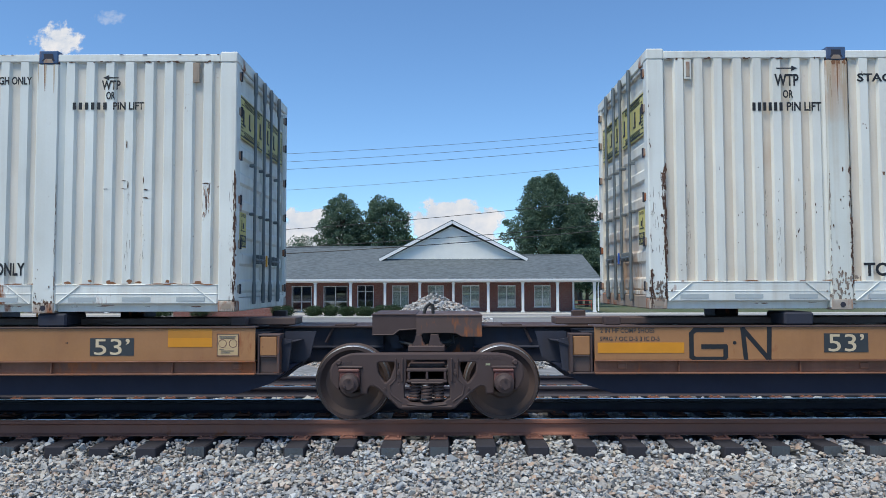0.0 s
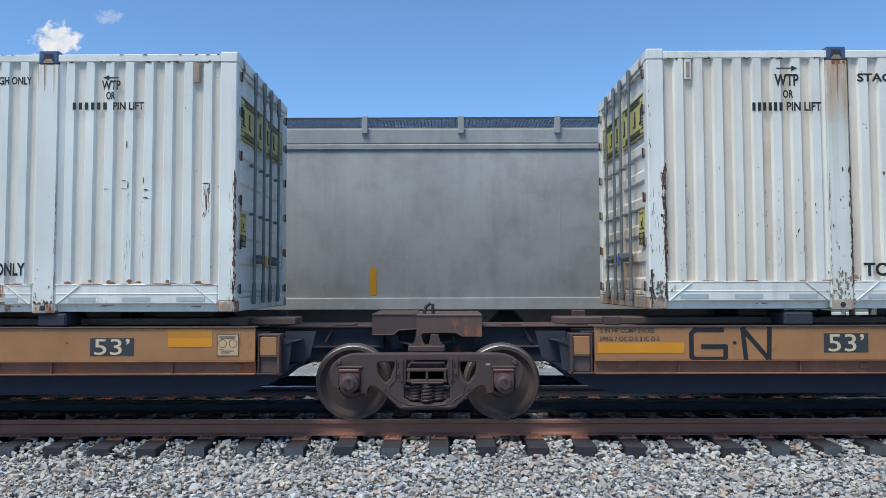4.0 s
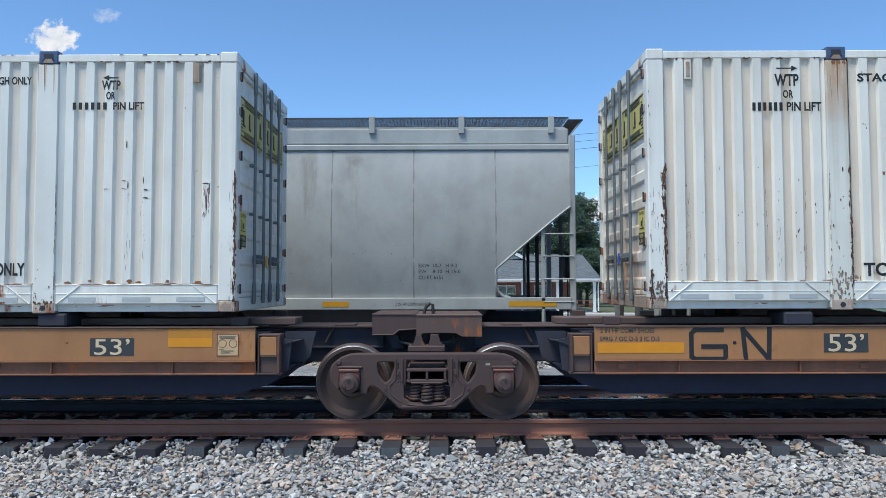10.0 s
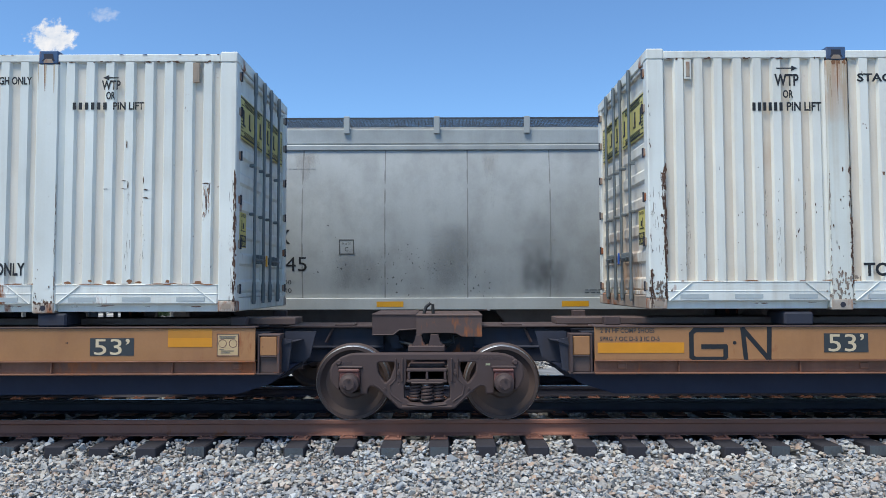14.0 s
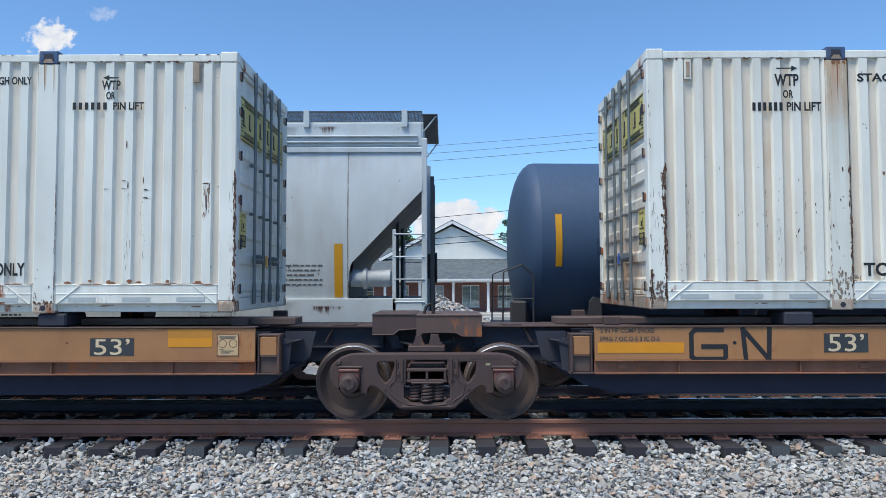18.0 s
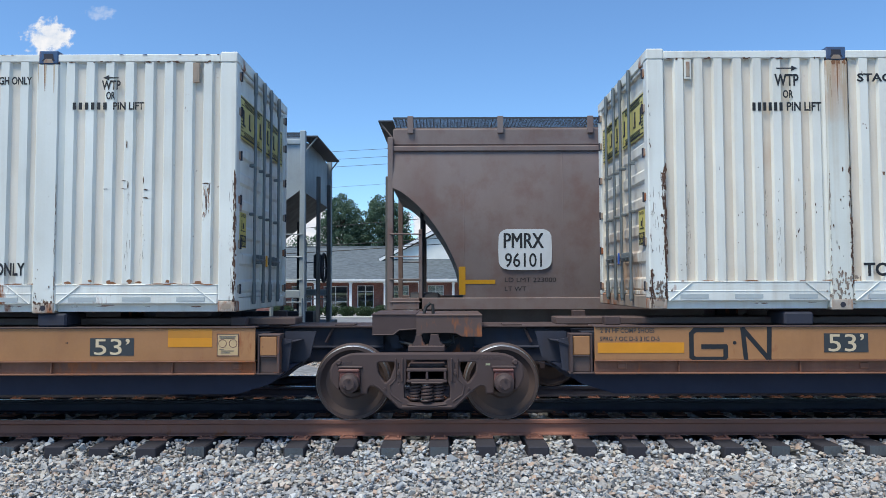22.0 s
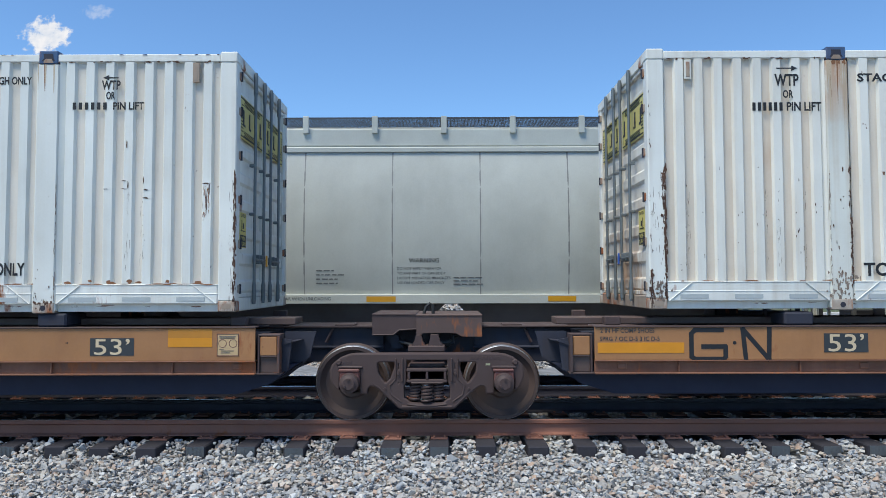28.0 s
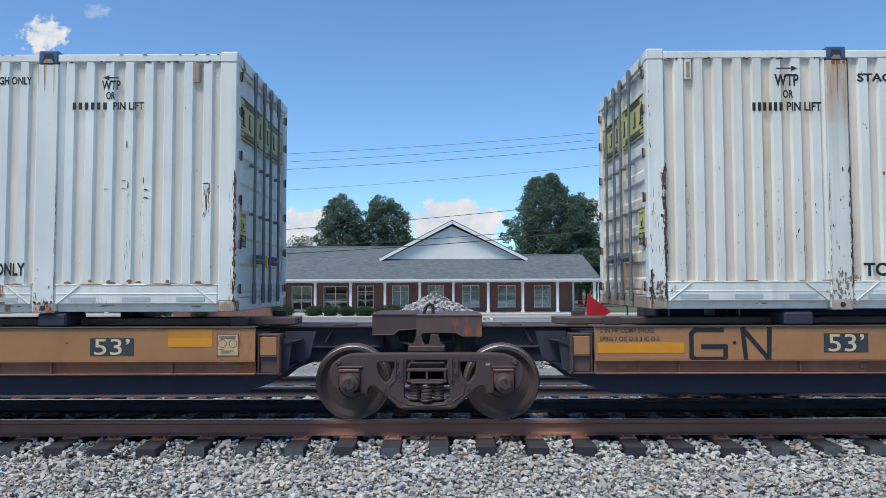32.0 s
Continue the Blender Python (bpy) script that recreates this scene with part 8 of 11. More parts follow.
    # rusted scribble on the trailing half
    rusty = [[(468, 205), (474, 250), (462, 262)], [(478, 250), (498, 292), (494, 330)], [(500, 240), (560, 246), (612, 238)], [(545, 205), (548, 250), (536, 300)], [(512, 228), (546, 205), (620, 206)], [(580, 215), (578, 300), (586, 330)],
             [(600, 205), (604, 262), (598, 320)], [(520, 280), (560, 268), (610, 284)], [(625, 250), (650, 238), (664, 262), (640, 286)], [(664, 245), (668, 300), (650, 315)], [(676, 235), (692, 240), (684, 290)], [(505, 310), (520, 348), (516, 365)], [(560, 300), (552, 340)], [(610, 290), (640, 300), (655, 285)]]
    scrawl(car, sf, [[U(*p) for p in k] for k in rusty], RUST_SPLAT, 31, 0.014, 0.4, "rusted_scribble", "orange-brown rust scribble eaten into the paint")
    for k, (p, q, w, h) in enumerate(((475, 250, 26, 50), (497, 290, 22, 50), (548, 262, 30, 100), (582, 270, 40, 120), (605, 290, 36, 80), (560, 320, 50, 60), (650, 262, 44, 60), (668, 300, 26, 60), (515, 330, 26, 50), (590, 210, 50, 24), (640, 345, 30, 40))):
        (x, z) = U(p, q)
        stain(car, sf, x - w * 0.0075, x + w * 0.0075, z - h * 0.006, z + h * 0.005, RUST_BLOT, 0.0035 + 0.0001 * k, "rust_smudge", "soft rust smudge")
    # black tag and scratches
    tag = [[(165, 302), (196, 292), (172, 308), (168, 328)], [(170, 300), (205, 318)], [(208, 318), (196, 332), (212, 345), (226, 330), (210, 318)], [(226, 342), (230, 308), (240, 336), (250, 300)], [(252, 325), (272, 318)], [(258, 340), (270, 336)], [(196, 345), (240, 348)]]
    scrawl(car, sf, [[U(*p) for p in k] for k in tag], OUTLINE, 32, 0.024, 0.1, "spray_tag", "black scrawled tag")
    dark = [[(130, 212), (126, 260), (132, 268)], [(100, 270), (130, 264), (165, 268)], [(148, 232), (158, 262)], [(92, 272), (88, 330)], [(110, 300), (122, 330), (116, 372)], [(130, 310), (140, 350)], [(289, 245), (284, 296), (300, 304)], [(270, 232), (282, 236)], [(192, 160), (184, 172)],
            [(345, 312), (312, 348), (276, 384)], [(374, 316), (390, 330)], [(418, 280), (450, 276), (462, 312), (450, 330)], [(428, 300), (440, 342), (455, 352)]]
    scrawl(car, sf, [[U(*p) for p in k] for k in dark], IRON_BROWN, 33, 0.013, 0.15)
    split = [[(410, 310), (408, 360), (414, 420), (408, 475), (412, 540)], [(380, 352), (405, 340), (425, 356)], [(398, 318), (406, 346)], [(420, 322), (410, 350)], [(428, 445), (426, 492), (414, 502)], [(628, 370), (626, 400), (630, 440)], [(604, 338), (622, 358)], [(626, 405), (646, 416)],
             [(690, 160), (686, 250), (690, 330), (692, 430), (694, 520)], [(745, 320), (742, 380), (748, 440), (750, 500)], [(905, 495), (922, 512), (938, 530), (944, 580), (940, 610)], [(867, 578), (935, 564)], [(938, 525), (960, 502), (988, 497), (994, 522)], [(646, 436), (668, 446), (682, 480)], [(590, 458), (648, 466), (650, 500)],
             [(190, 432), (208, 440), (218, 470)], [(240, 446), (254, 470), (256, 508)], [(118, 445), (122, 500)], [(86, 446), (86, 500)], [(48, 372), (78, 368), (106, 386)], [(165, 555), (210, 530), (252, 512)], [(446, 530), (452, 580), (468, 600)], [(505, 585), (560, 600), (650, 604)], [(608, 540), (604, 598)], [(640, 545), (638, 580)], [(700, 410), (708, 440), (700, 490)]]
    scrawl(car, sf, [[V(*p) for p in k] for k in split], IRON_BROWN, 34, 0.01, 0.15)
    dots = [[(415, 302), (437, 258)], [(557, 346), (574, 298)], [(698, 288), (708, 266)], [(798, 334), (814, 290)], [(152, 346), (160, 334)], [(150, 212), (156, 208)]]
    scrawl(car, sf, [[V(*p) for p in k] for k in dots], SPLAT, 35, 0.006, 0.2)
    for k, (u, v, w, h) in enumerate(((78, 382, 22, 34), (165, 404, 20, 24), (120, 465, 18, 46), (82, 525, 16, 34), (172, 500, 20, 22), (134, 482, 14, 14), (605, 560, 20, 50), (640, 560, 14, 44), (700, 440, 20, 80), (735, 552, 36, 30), (744, 375, 10, 30), (940, 580, 18, 60), (455, 560, 14, 50), (655, 465, 26, 50), (770, 480, 14, 14), (414, 500, 16, 24))):
        (x, z) = V(u, v)
        stain(car, sf, x - w * 0.0052, x + w * 0.0052, z - h * 0.0053, z + h * 0.0053, RUST_BLOT, 0.0035 + 0.0001 * k, "rust_smudge", "soft rust smudge")
    # where inside bracing shows through: rusted legs of an inverted V
    for x0, z0, x1, z1 in ((-4.0, 2.24, -4.35, 1.92), (-4.3, 1.95, -4.65, 1.58), (-3.78, 2.24, -3.45, 1.9), (-3.48, 1.93, -3.05, 1.57), (-0.3, 1.93, -0.68, 1.58), (-7.7, 2.2, -7.2, 1.6)):
        part("brace_scar", ribbon([(x0, z0), (x1, z1)], 0.035, sf(2.0) - 0.006), PALE_SCAR, car, "rubbed grey scar over an inner brace")
    for z in (2.11, 2.56):
        part("sheet_lap", Shape().box(-7.9, 0.35, sf(z) - 0.005, sf(z) + 0.004, z, z + 0.011, 0.003), WHITE_SCUFF, car)
        # thin dark strip paints the lap's shadow below its edge
        part("lap_shadow_line", Shape().box(-7.9, 0.35, sf(z) - 0.002, sf(z) + 0.004, z - 0.008, z), SEAM, car)
    specks(car, sf, 900, -7.6, 0.2, 1.65, 2.2, 71, SPLAT, 0.011, 16)
    specks(car, sf, 500, 0.8, 7.4, 1.62, 2.05, 78, SPLAT, 0.012, 10)
    specks(car, sf, 420, 4.4, 6.9, 1.65, 2.3, 72, RUST_SPLAT, 0.014, 8)
    for x, z, w, h in ((-4.32, 1.57, 0.5, 0.35), (2.3, 1.58, 0.62, 0.48), (3.76, 1.58, 0.48, 0.42)):
        tape(car, x, z, w, h, sf, PATCH_GREY, "paint_patch", 0.0022)
    part("worn_frame", ribbon([(4.3, 2.09), (4.47, 2.09), (4.47, 2.28), (4.3, 2.28), (4.3, 2.09)], 0.03, sf(2.2) - 0.006), PANEL_WHITE, car, "worn white square frame")
    words(car, sill_surf, [("NOTE THIS CAR HAS FOUR COMPARTMENTS", -3.97, 1.29, 1.3, 0.06), ("EXW 10-8 H 9-11", 5.76, 1.32, 0.52, 0.055), ("EW    9-6  H 15-0", 5.76, 1.24, 0.52, 0.055)], PLATE_DARK, 0.0)
    stencil(car, -5.5, 1.24, 0.5, 0.07, sill_surf, PLATE_DARK, 12, 0.06)
    stencil(car, 2.1, 1.22, 0.65, 0.12, sill_surf, PLATE_DARK, 13, 0.05)
    rng = random.Random(8)
    for i in range(22):
        x = -8.2 + i * 0.75
        stain(car, sill_surf, x, x + 0.3 + 0.5 * rng.random(), 1.16, 1.4 + 0.16 * rng.random(), RUN_STAIN if i % 2 else GREY_RUN, 0.0025, "rust_run", "rusty run on the sill")
        stain(car, lambda z: sf(4.03) + 0.02, x, x + 0.6, 4.16, 4.5, GREY_RUN if i % 3 else RUN_STAIN, 0.004, "grey_run", "sooty run below the roof edge")
    for z in (4.2, 4.3):
        part("eave_rail", Shape().box(-9.4, 9.4, sf(4.03) - 0.03, sf(4.03) + 0.05, z, z + 0.03, 0.008), WHITE_SCUFF, car)
    part("brake_reservoir", Shape().lathe([(-0.6, 0.06), (-0.55, 0.14), (-0.1, 0.15), (-0.08, 0.18), (-0.02, 0.18), (0.0, 0.15), (0.38, 0.15), (0.42, 0.06)], (8.55, -1.3, 1.9), "x", 18), PALE_PATCH, car, "pale grey brake reservoir")
    # brown car
    car, sf = hopper("brown weathered covered hopper with a white number patch", (-296.31, -313.74), BROWN_CAR, style="round", slope=(3.42, 1.7, 1.2), seams=1.6, z_top=4.72, z_eave=4.05)
    part("white_panel", Shape().prism(oval(-6.49, 2.38, 0.45, 0.35, 20, 5), "y", sf(2.4) - 0.006, sf(2.4) + 0.02), PANEL_WHITE, car)
    words(car, lambda z: sf(2.4) - 0.006, [("PMRX", -6.85, 2.4, 0.66, 0.25), ("96101", -6.83, 2.08, 0.62, 0.236)], BLACK_LETTER, 0.008)
    tapes(car, sf, [(x, 1.62, 0.45, 0.09) for x in (6.94, 3.23, 0.13, -2.33, -4.94)] + [(-7.55, 1.8, 0.56, 0.07), (-7.6, 1.62, 0.11, 0.47)])
    tape(car, 5.0, 1.69, 0.45, 0.29, sf, BLACK_BOX, "black_panel")
    framed_mark(car, -4.2, 2.2, 0.25, 0.25, sf, BLACK_BOX)
    words(car, sf, [("LD LMT 223000", -6.83, 1.83, 0.86, 0.075), ("LT WT", -6.83, 1.68, 0.36, 0.075)], BLACK_BOX, 0.0)
    pts = [(2.0 + 0.24 * i, 3.9 - 0.6 * (i / 24) ** 2.2) for i in range(25)]
    part("panel_border", ribbon([(4.99, 1.67), (5.48, 1.67), (5.48, 1.99), (4.99, 1.99), (4.99, 1.67)], 0.02, sf(1.85) - 0.012), PANEL_WHITE, car)
    bars(car, PANEL_WHITE, 0, [(5.06, 1.9, 0.12, 0.03), (5.06, 1.76, 0.14, 0.1), (5.28, 1.9, 0.13, 0.03), (5.28, 1.72, 0.13, 0.02)], surf=lambda z: sf(z) - 0.006)
    words(car, sf, [("EXW   10-8    9-8", 5.65, 2.0, 0.68, 0.06), ("EW     9-8   15-0", 5.65, 1.88, 0.68, 0.06)], BLACK_BOX, 0.0)
    part("chalk_line", ribbon(pts, 0.008, sf(3.6) - 0.004), PANEL_WHITE, car, "thin wavering chalk line")
    # blue-grey ribbed car
    car, sf = hopper("faded blue-grey covered hopper with outside ribs", (-315.3, -332.59), GREY_BLUE, style="straight", slope=(3.4, 2.45, 1.27), ribs=RIBS, bracket=1.1, span=8.0, odd_rib=-3.2, rib_mat=paint("pale_rib_paint", (0.38, 0.44, 0.47), 0.55, (0.2, 0.18, 0.16), 0.4, seed=34), z_eave=4.17, z_top=4.46, bulge=0.0, half=1.46, rail_band=False, z_sill=(1.57, 1.7), odd_mat=paint("rust_stained_rib", (0.45, 0.4, 0.33), 0.6, (0.2, 0.1, 0.05), 0.6, rust=0.25, seed=33))
    tape(car, -4.0, 3.42, 8.02, 0.7, rs, paint("faded_upper_band", (0.37, 0.43, 0.47), 0.55, (0.25, 0.2, 0.18), 0.4, blotch=0.2, streak=3, seed=35), "faded_band", 0.0015)
    words(car, rs, [("CR", -7.03, 2.25, 0.4, 0.29), ("DX", -6.34, 2.25, 0.44, 0.29), ("78", -7.03, 1.82, 0.36, 0.29), ("46", -6.34, 1.82, 0.44, 0.29)], PLATE_DARK, 0.006)
    tapes(car, lambda z: -1.535, [(-7.27, 1.62, 0.13, 1.09), (-4.3, 1.76, 0.13, 0.44), (-1.67, 1.76, 0.13, 0.44), (0.9, 1.76, 0.13, 0.44), (3.77, 1.76, 0.13, 0.44), (6.94, 1.91, 0.13, 0.9)])
    for x in (4.21, 5.04):
        tape(car, x, 1.82, 0.45, 0.4, rs, BLACK_BOX, "black_panel")
    for x in (-3.9, -3.1, -2.3):
        part("ink_blot", Shape().prism(oval(x + (0.2 if x < -2.5 else 0.12), 2.22, 0.22 if x < -2.5 else 0.1, 0.075, 20, 3.5), "y", -1.465, -1.46), BLACK_BOX, car)
    words(car, rs, [("LD LMT", -3.86, 2.02, 0.42, 0.09), ("LT WT", -3.84, 1.84, 0.36, 0.09), ("201 800", -3.06, 2.02, 0.45, 0.09), ("61 200", -2.98, 1.84, 0.37, 0.09), ("NEW 5-78", -2.2, 1.84, 0.5, 0.09)], PLATE_DARK, 0.0)
    words(car, rs, [("EXW 10-8 H  8-5", 5.07, 2.48, 0.54, 0.065), ("EW    9-3 H 14-3", 5.07, 2.38, 0.54, 0.065), ("CU FT  4750", 5.07, 2.28, 0.46, 0.065)], PLATE_DARK, 0.002)
    for x in (4.21, 5.04):
        part("panel_border", ribbon([(x - 0.01, 1.81), (x + 0.46, 1.81), (x + 0.46, 2.23), (x - 0.01, 2.23), (x - 0.01, 1.81)], 0.02, -1.466), PANEL_WHITE, car)
    part("maker_mark", ribbon([(6.02, 2.15), (6.02, 2.32), (6.2, 2.32), (6.2, 2.15), (6.02, 2.15)], 0.012, -1.462), PLATE_DARK, car, "square maker's mark")
    tape(car, 6.04, 1.8, 0.16, 0.12, rs, PANEL_WHITE, "paint_patch")
    rng = random.Random(44)
    for k, (x0, x1) in enumerate(BAYS + [(7.25, 8.1)]):
        heavy = k > 12 or k in (4, 5)
        stain(car, rs, x0, x1, (3.35 if heavy else 3.8) + 0.2 * rng.random(), 4.2, RUN_STAIN, 0.003, "rust_run", "rust runs below the eave")
        for x in (x0 - 0.01, x1 - 0.05):
            stain(car, rs, x, x + 0.06, (1.9 if heavy else 2.9) + rng.random(), 4.17, RUN_STAIN if heavy or rng.random() < 0.3 else GREY_RUN, 0.0035, "rust_run", "rust run beside a rib")
            # full-height dark strip along the rib's side
            stain(car, rs, x - 0.01, x + 0.07, 1.7, 4.15, GREY_RUN, 0.002, "grey_run", "dark grey edge beside a rib")
        stain(car, rs, x0, x1, 1.6, 2.15, PALE_RUN if k % 2 else GREY_RUN, 0.0025, "grey_run", "sooty foot of the panel")
    tape(car, 0.56, 1.74, 0.78, 0.5, rs, PALE_PATCH, "paint_patch", 0.0018)
    tape(car, -5.9, 1.76, 0.14, 0.12, rs, PANEL_WHITE, "paint_patch")
    # five alike
    for ends, number in (((-334.06, -351.18), "854008"), ((-352.69, -369.79), "854010"), ((-371.33, -388.43), "854016"), ((-389.75, -406.82), "854009"), ((-408.25, -425.34), "854025")):
        car, sf = hopper("clean warm grey covered hopper with large black lettering", ends, GREY_C, style="straight", slope=(2.87, 1.85, 1.12), seams=1.49, bracket=1.18, z_top=4.73, z_eave=4.04, z_sill=(1.47, 1.63), gusset=True, bulge=0.14)
        words(car, sf, [("AOKX", -6.94, 2.925, 1.2, 0.31), (number, -6.94, 2.38, 1.69, 0.33)], BLACK_LETTER, 0.004)
        words(car, sf, [("LD LMT 223400", -7.02, 2.0, 0.93, 0.075), ("LT WT   62600", -7.02, 1.82, 0.93, 0.075)], BLACK_LETTER, 0.0)
        framed_mark(car, -4.52, 2.67, 0.26, 0.27, sf, body="C")
        framed_mark(car, -5.6, 1.84, 0.24, 0.13, sf)
        for x in (1.76, -2.35):
            words(car, sf, [("WARNING", x, 2.16, 0.51, 0.075)], BLACK_LETTER, 0.005)
            words(car, sf, [("DO NOT APPLY VIBRATOR", x - 0.2, 2.04, 0.75, 0.045), ("TO ANY PART OF CAR BODY", x - 0.2, 1.96, 0.82, 0.045), ("EXCEPT VIBRATOR BRACKETS", x - 0.2, 1.88, 0.9, 0.045), ("USE ON LOADED CAR ONLY", x - 0.2, 1.8, 0.8, 0.045)], PLATE_DARK, 0.0)
            bars(car, GREY_LETTER, 0, word_bars(x + 0.75, 1.9, [0.5, 0.44, 0.5], 0.03, 0.055, 5), surf=sf)
        bars(car, GREY_LETTER, 0, word_bars(0.2, 2.02, [0.3, 0.5, 0.36, 0.36], 0.03, 0.07, 6), surf=sf)
        words(car, sf, [("EW 10-4", 6.34, 2.26, 0.24, 0.045), ("EXW 10-6", 6.34, 2.18, 0.27, 0.045), ("CU FT 5400", 6.34, 2.1, 0.36, 0.045), ("H 13-3", 6.76, 2.26, 0.2, 0.045), ("EXW H 9-0", 6.76, 2.18, 0.32, 0.045),
                         ("BRAKE CYLINDER", 6.36, 1.86, 0.34, 0.03), ("PRESSURE TAP", 6.36, 1.8, 0.29, 0.03), ("40 %", 6.82, 1.87, 0.13, 0.045), ("E/L VALVE", 6.8, 1.79, 0.28, 0.04)], PLATE_DARK, 0.0)
        words(car, sill_surf, [("VENT CAR WHEN UNLOADING", -0.55, 1.53, 1.0, 0.055)], PLATE_DARK, 0.0)
        tapes(car, sill_surf, [(x, 1.505, w, 0.09) for x, w in ((-7.42, 1.0), (-4.59, 0.45), (-1.58, 0.48), (1.05, 0.49), (4.09, 0.47), (6.49, 0.97))])
        words(car, sill_surf, [("2 INCH HF", 5.86, 1.56, 0.26, 0.04), ("COMP SHOES", 5.8, 1.495, 0.38, 0.04)], PLATE_DARK, 0.0)


def spray(car, sf):
    """Two big sprayed pieces in violet with dark and mint edges."""
    base = lambda z: sf(z) - 0.003
    low = lambda z: min(base(z), -1.503)

    def blobs(spots, mat, lift, name, label=""):
        for k, (x, z, rx, rz) in enumerate(spots):
            lift += 0.00012
            ring = oval(x, z, rx, rz, 18, 2.3)
            rows = Shape()
            v = [(x, low(z) - lift, z)] + [(a, low(b) - lift, b) for a, b in ring]
            rows.add(v, [(0, i + 1, (i + 1) % 18 + 1) for i in range(18)])
            part(name, rows, mat, car, label, smooth=0)
    def stroke(pts, w, mat, lift, name, label=""):
        """A fat sprayed stroke with round ends, laid on the side sheet."""
        fine = []
        for p, q in zip(pts, pts[1:]):
            n = max(2, int(math.dist(p, q) / 0.06))
            fine += [(p[0] + (q[0] - p[0]) * i / n, p[1] + (q[1] - p[1]) * i / n) for i in range(n)]
        fine.append(pts[-1])
        for _ in range(3):
            fine = [fine[0]] + [((p[0] + 2 * q[0] + r[0]) / 4, (p[1] + 2 * q[1] + r[1]) / 4) for p, q, r in zip(fine, fine[1:], fine[2:])] + [fine[-1]]
        left, right = [], []
        for i, p in enumerate(fine):
            q, r = fine[max(0, i - 1)], fine[min(len(fine) - 1, i + 1)]
            d = math.dist(q, r) or 1.0
            nx, nz = -(r[1] - q[1]) / d * w / 2, (r[0] - q[0]) / d * w / 2
            left.append((p[0] + nx, low(p[1] + nz) - lift, p[1] + nz))
            right.append((p[0] - nx, low(p[1] - nz) - lift, p[1] - nz))
        s = Shape().grid([left, [(p[0], low(p[1]) - lift, p[1]) for p in fine], right])
        for k, p in enumerate((fine[0], fine[-1])):
            if p[1] - w / 2 < 1.42:
                continue
            ring = oval(p[0], p[1], w / 2, w / 2, 16)
            cap = lift + 0.00012 * (k + 1)
            s.add([(a, low(b) - cap, b) for a, b in ring], [tuple(range(16))])
        part(name, s, mat, car, label, smooth=0)
    rng = random.Random(14)
    blobs([(rng.uniform(-0.1, 4.6), rng.gauss(2.6, 0.09), rng.uniform(0.1, 0.26), rng.uniform(0.08, 0.2)) for i in range(46)], MINT, 0.0, "spray_halo", "mint spray halo")

    def sheet(pts, ox, oz=2.86, k=0.00504):
        """Sketch units to metres on the car's side."""
        return [(ox + k * a, oz - k * b) for a, b in pts]
    # violet piece with blue-black edges: each letter as its strokes and their width
    piece = (([(292, 452), (215, 462), (165, 500), (170, 545), (225, 575), (262, 610), (240, 645), (150, 652)], 62),
             ([(328, 462), (345, 560), (352, 655)], 48), ([(375, 650), (420, 652)], 34),
             ([(400, 480), (408, 560), (396, 650)], 54), ([(395, 482), (480, 468)], 50), ([(470, 470), (505, 560), (575, 652)], 54), ([(430, 552), (500, 548)], 34),
             ([(520, 482), (600, 478), (690, 466)], 46), ([(545, 490), (575, 560), (620, 625)], 58), ([(600, 528), (690, 500)], 34), ([(620, 615), (735, 572)], 52),
             ([(735, 440), (705, 510), (740, 560)], 50), ([(770, 440), (820, 540), (880, 648)], 56), ([(720, 520), (850, 590)], 44),
             ([(835, 460), (875, 540), (890, 640)], 50), ([(890, 520), (940, 470), (978, 500), (985, 580), (965, 655)], 50),
             ([(1030, 480), (1030, 560), (1040, 650)], 55), ([(1035, 485), (1100, 470), (1110, 560), (1100, 650)], 50), ([(1190, 650), (1180, 540), (1150, 470)], 50), ([(1240, 470), (1250, 560), (1240, 650)], 52))
    ox = -0.593
    for k, (pts, w) in enumerate(piece):
        stroke(sheet(pts, ox - 0.02, 4.764), w * 0.0044 + 0.19, OUTLINE, 0.004 + 0.0004 * k, "spray_outline", "blue-black spray outline")
    for k, (pts, w) in enumerate(piece):
        stroke(sheet(pts, ox, 4.764), w * 0.0044, VIOLET, 0.0125 + 0.0004 * k, "spray_letter", "violet spray fill, darker at the foot")
    for k, pts in enumerate(([(775, 560), (800, 600), (870, 655)], [(780, 555), (830, 590), (900, 650)], [(770, 560), (790, 620), (850, 660)], [(250, 520), (280, 545)], [(905, 530), (925, 590), (915, 625)], [(445, 500), (455, 530)])):
        stroke(sheet(pts, ox, 4.764), 0.025 if k < 3 else 0.09, OUTLINE if k != 4 else MINT, 0.021 + 0.0004 * k, "spray_line", "sprayed inner line")
    # deep violet bubble letters with mint edges
    piece = (([(350, 462), (265, 468), (236, 520), (300, 560), (330, 605), (285, 642), (215, 622)], 72),
             ([(385, 462), (450, 458)], 60), ([(430, 470), (405, 550), (430, 640)], 74), ([(400, 560), (470, 545)], 44),
             ([(510, 465), (505, 560), (520, 640)], 78), ([(520, 465), (600, 475), (610, 530), (540, 560)], 66), ([(560, 560), (625, 645)], 70),
             ([(655, 465), (665, 580), (720, 640), (775, 580), (760, 460)], 78), ([(715, 470), (720, 560)], 60),
             ([(825, 500), (835, 570), (815, 640)], 62), ([(822, 446), (824, 450)], 62),
             ([(890, 450), (885, 560), (900, 645)], 66), ([(900, 455), (950, 560), (1000, 645)], 64), ([(985, 450), (1010, 540), (1015, 620)], 66), ([(1060, 470), (1050, 560), (1065, 640)], 70))
    ox = -6.384
    rng = random.Random(4)
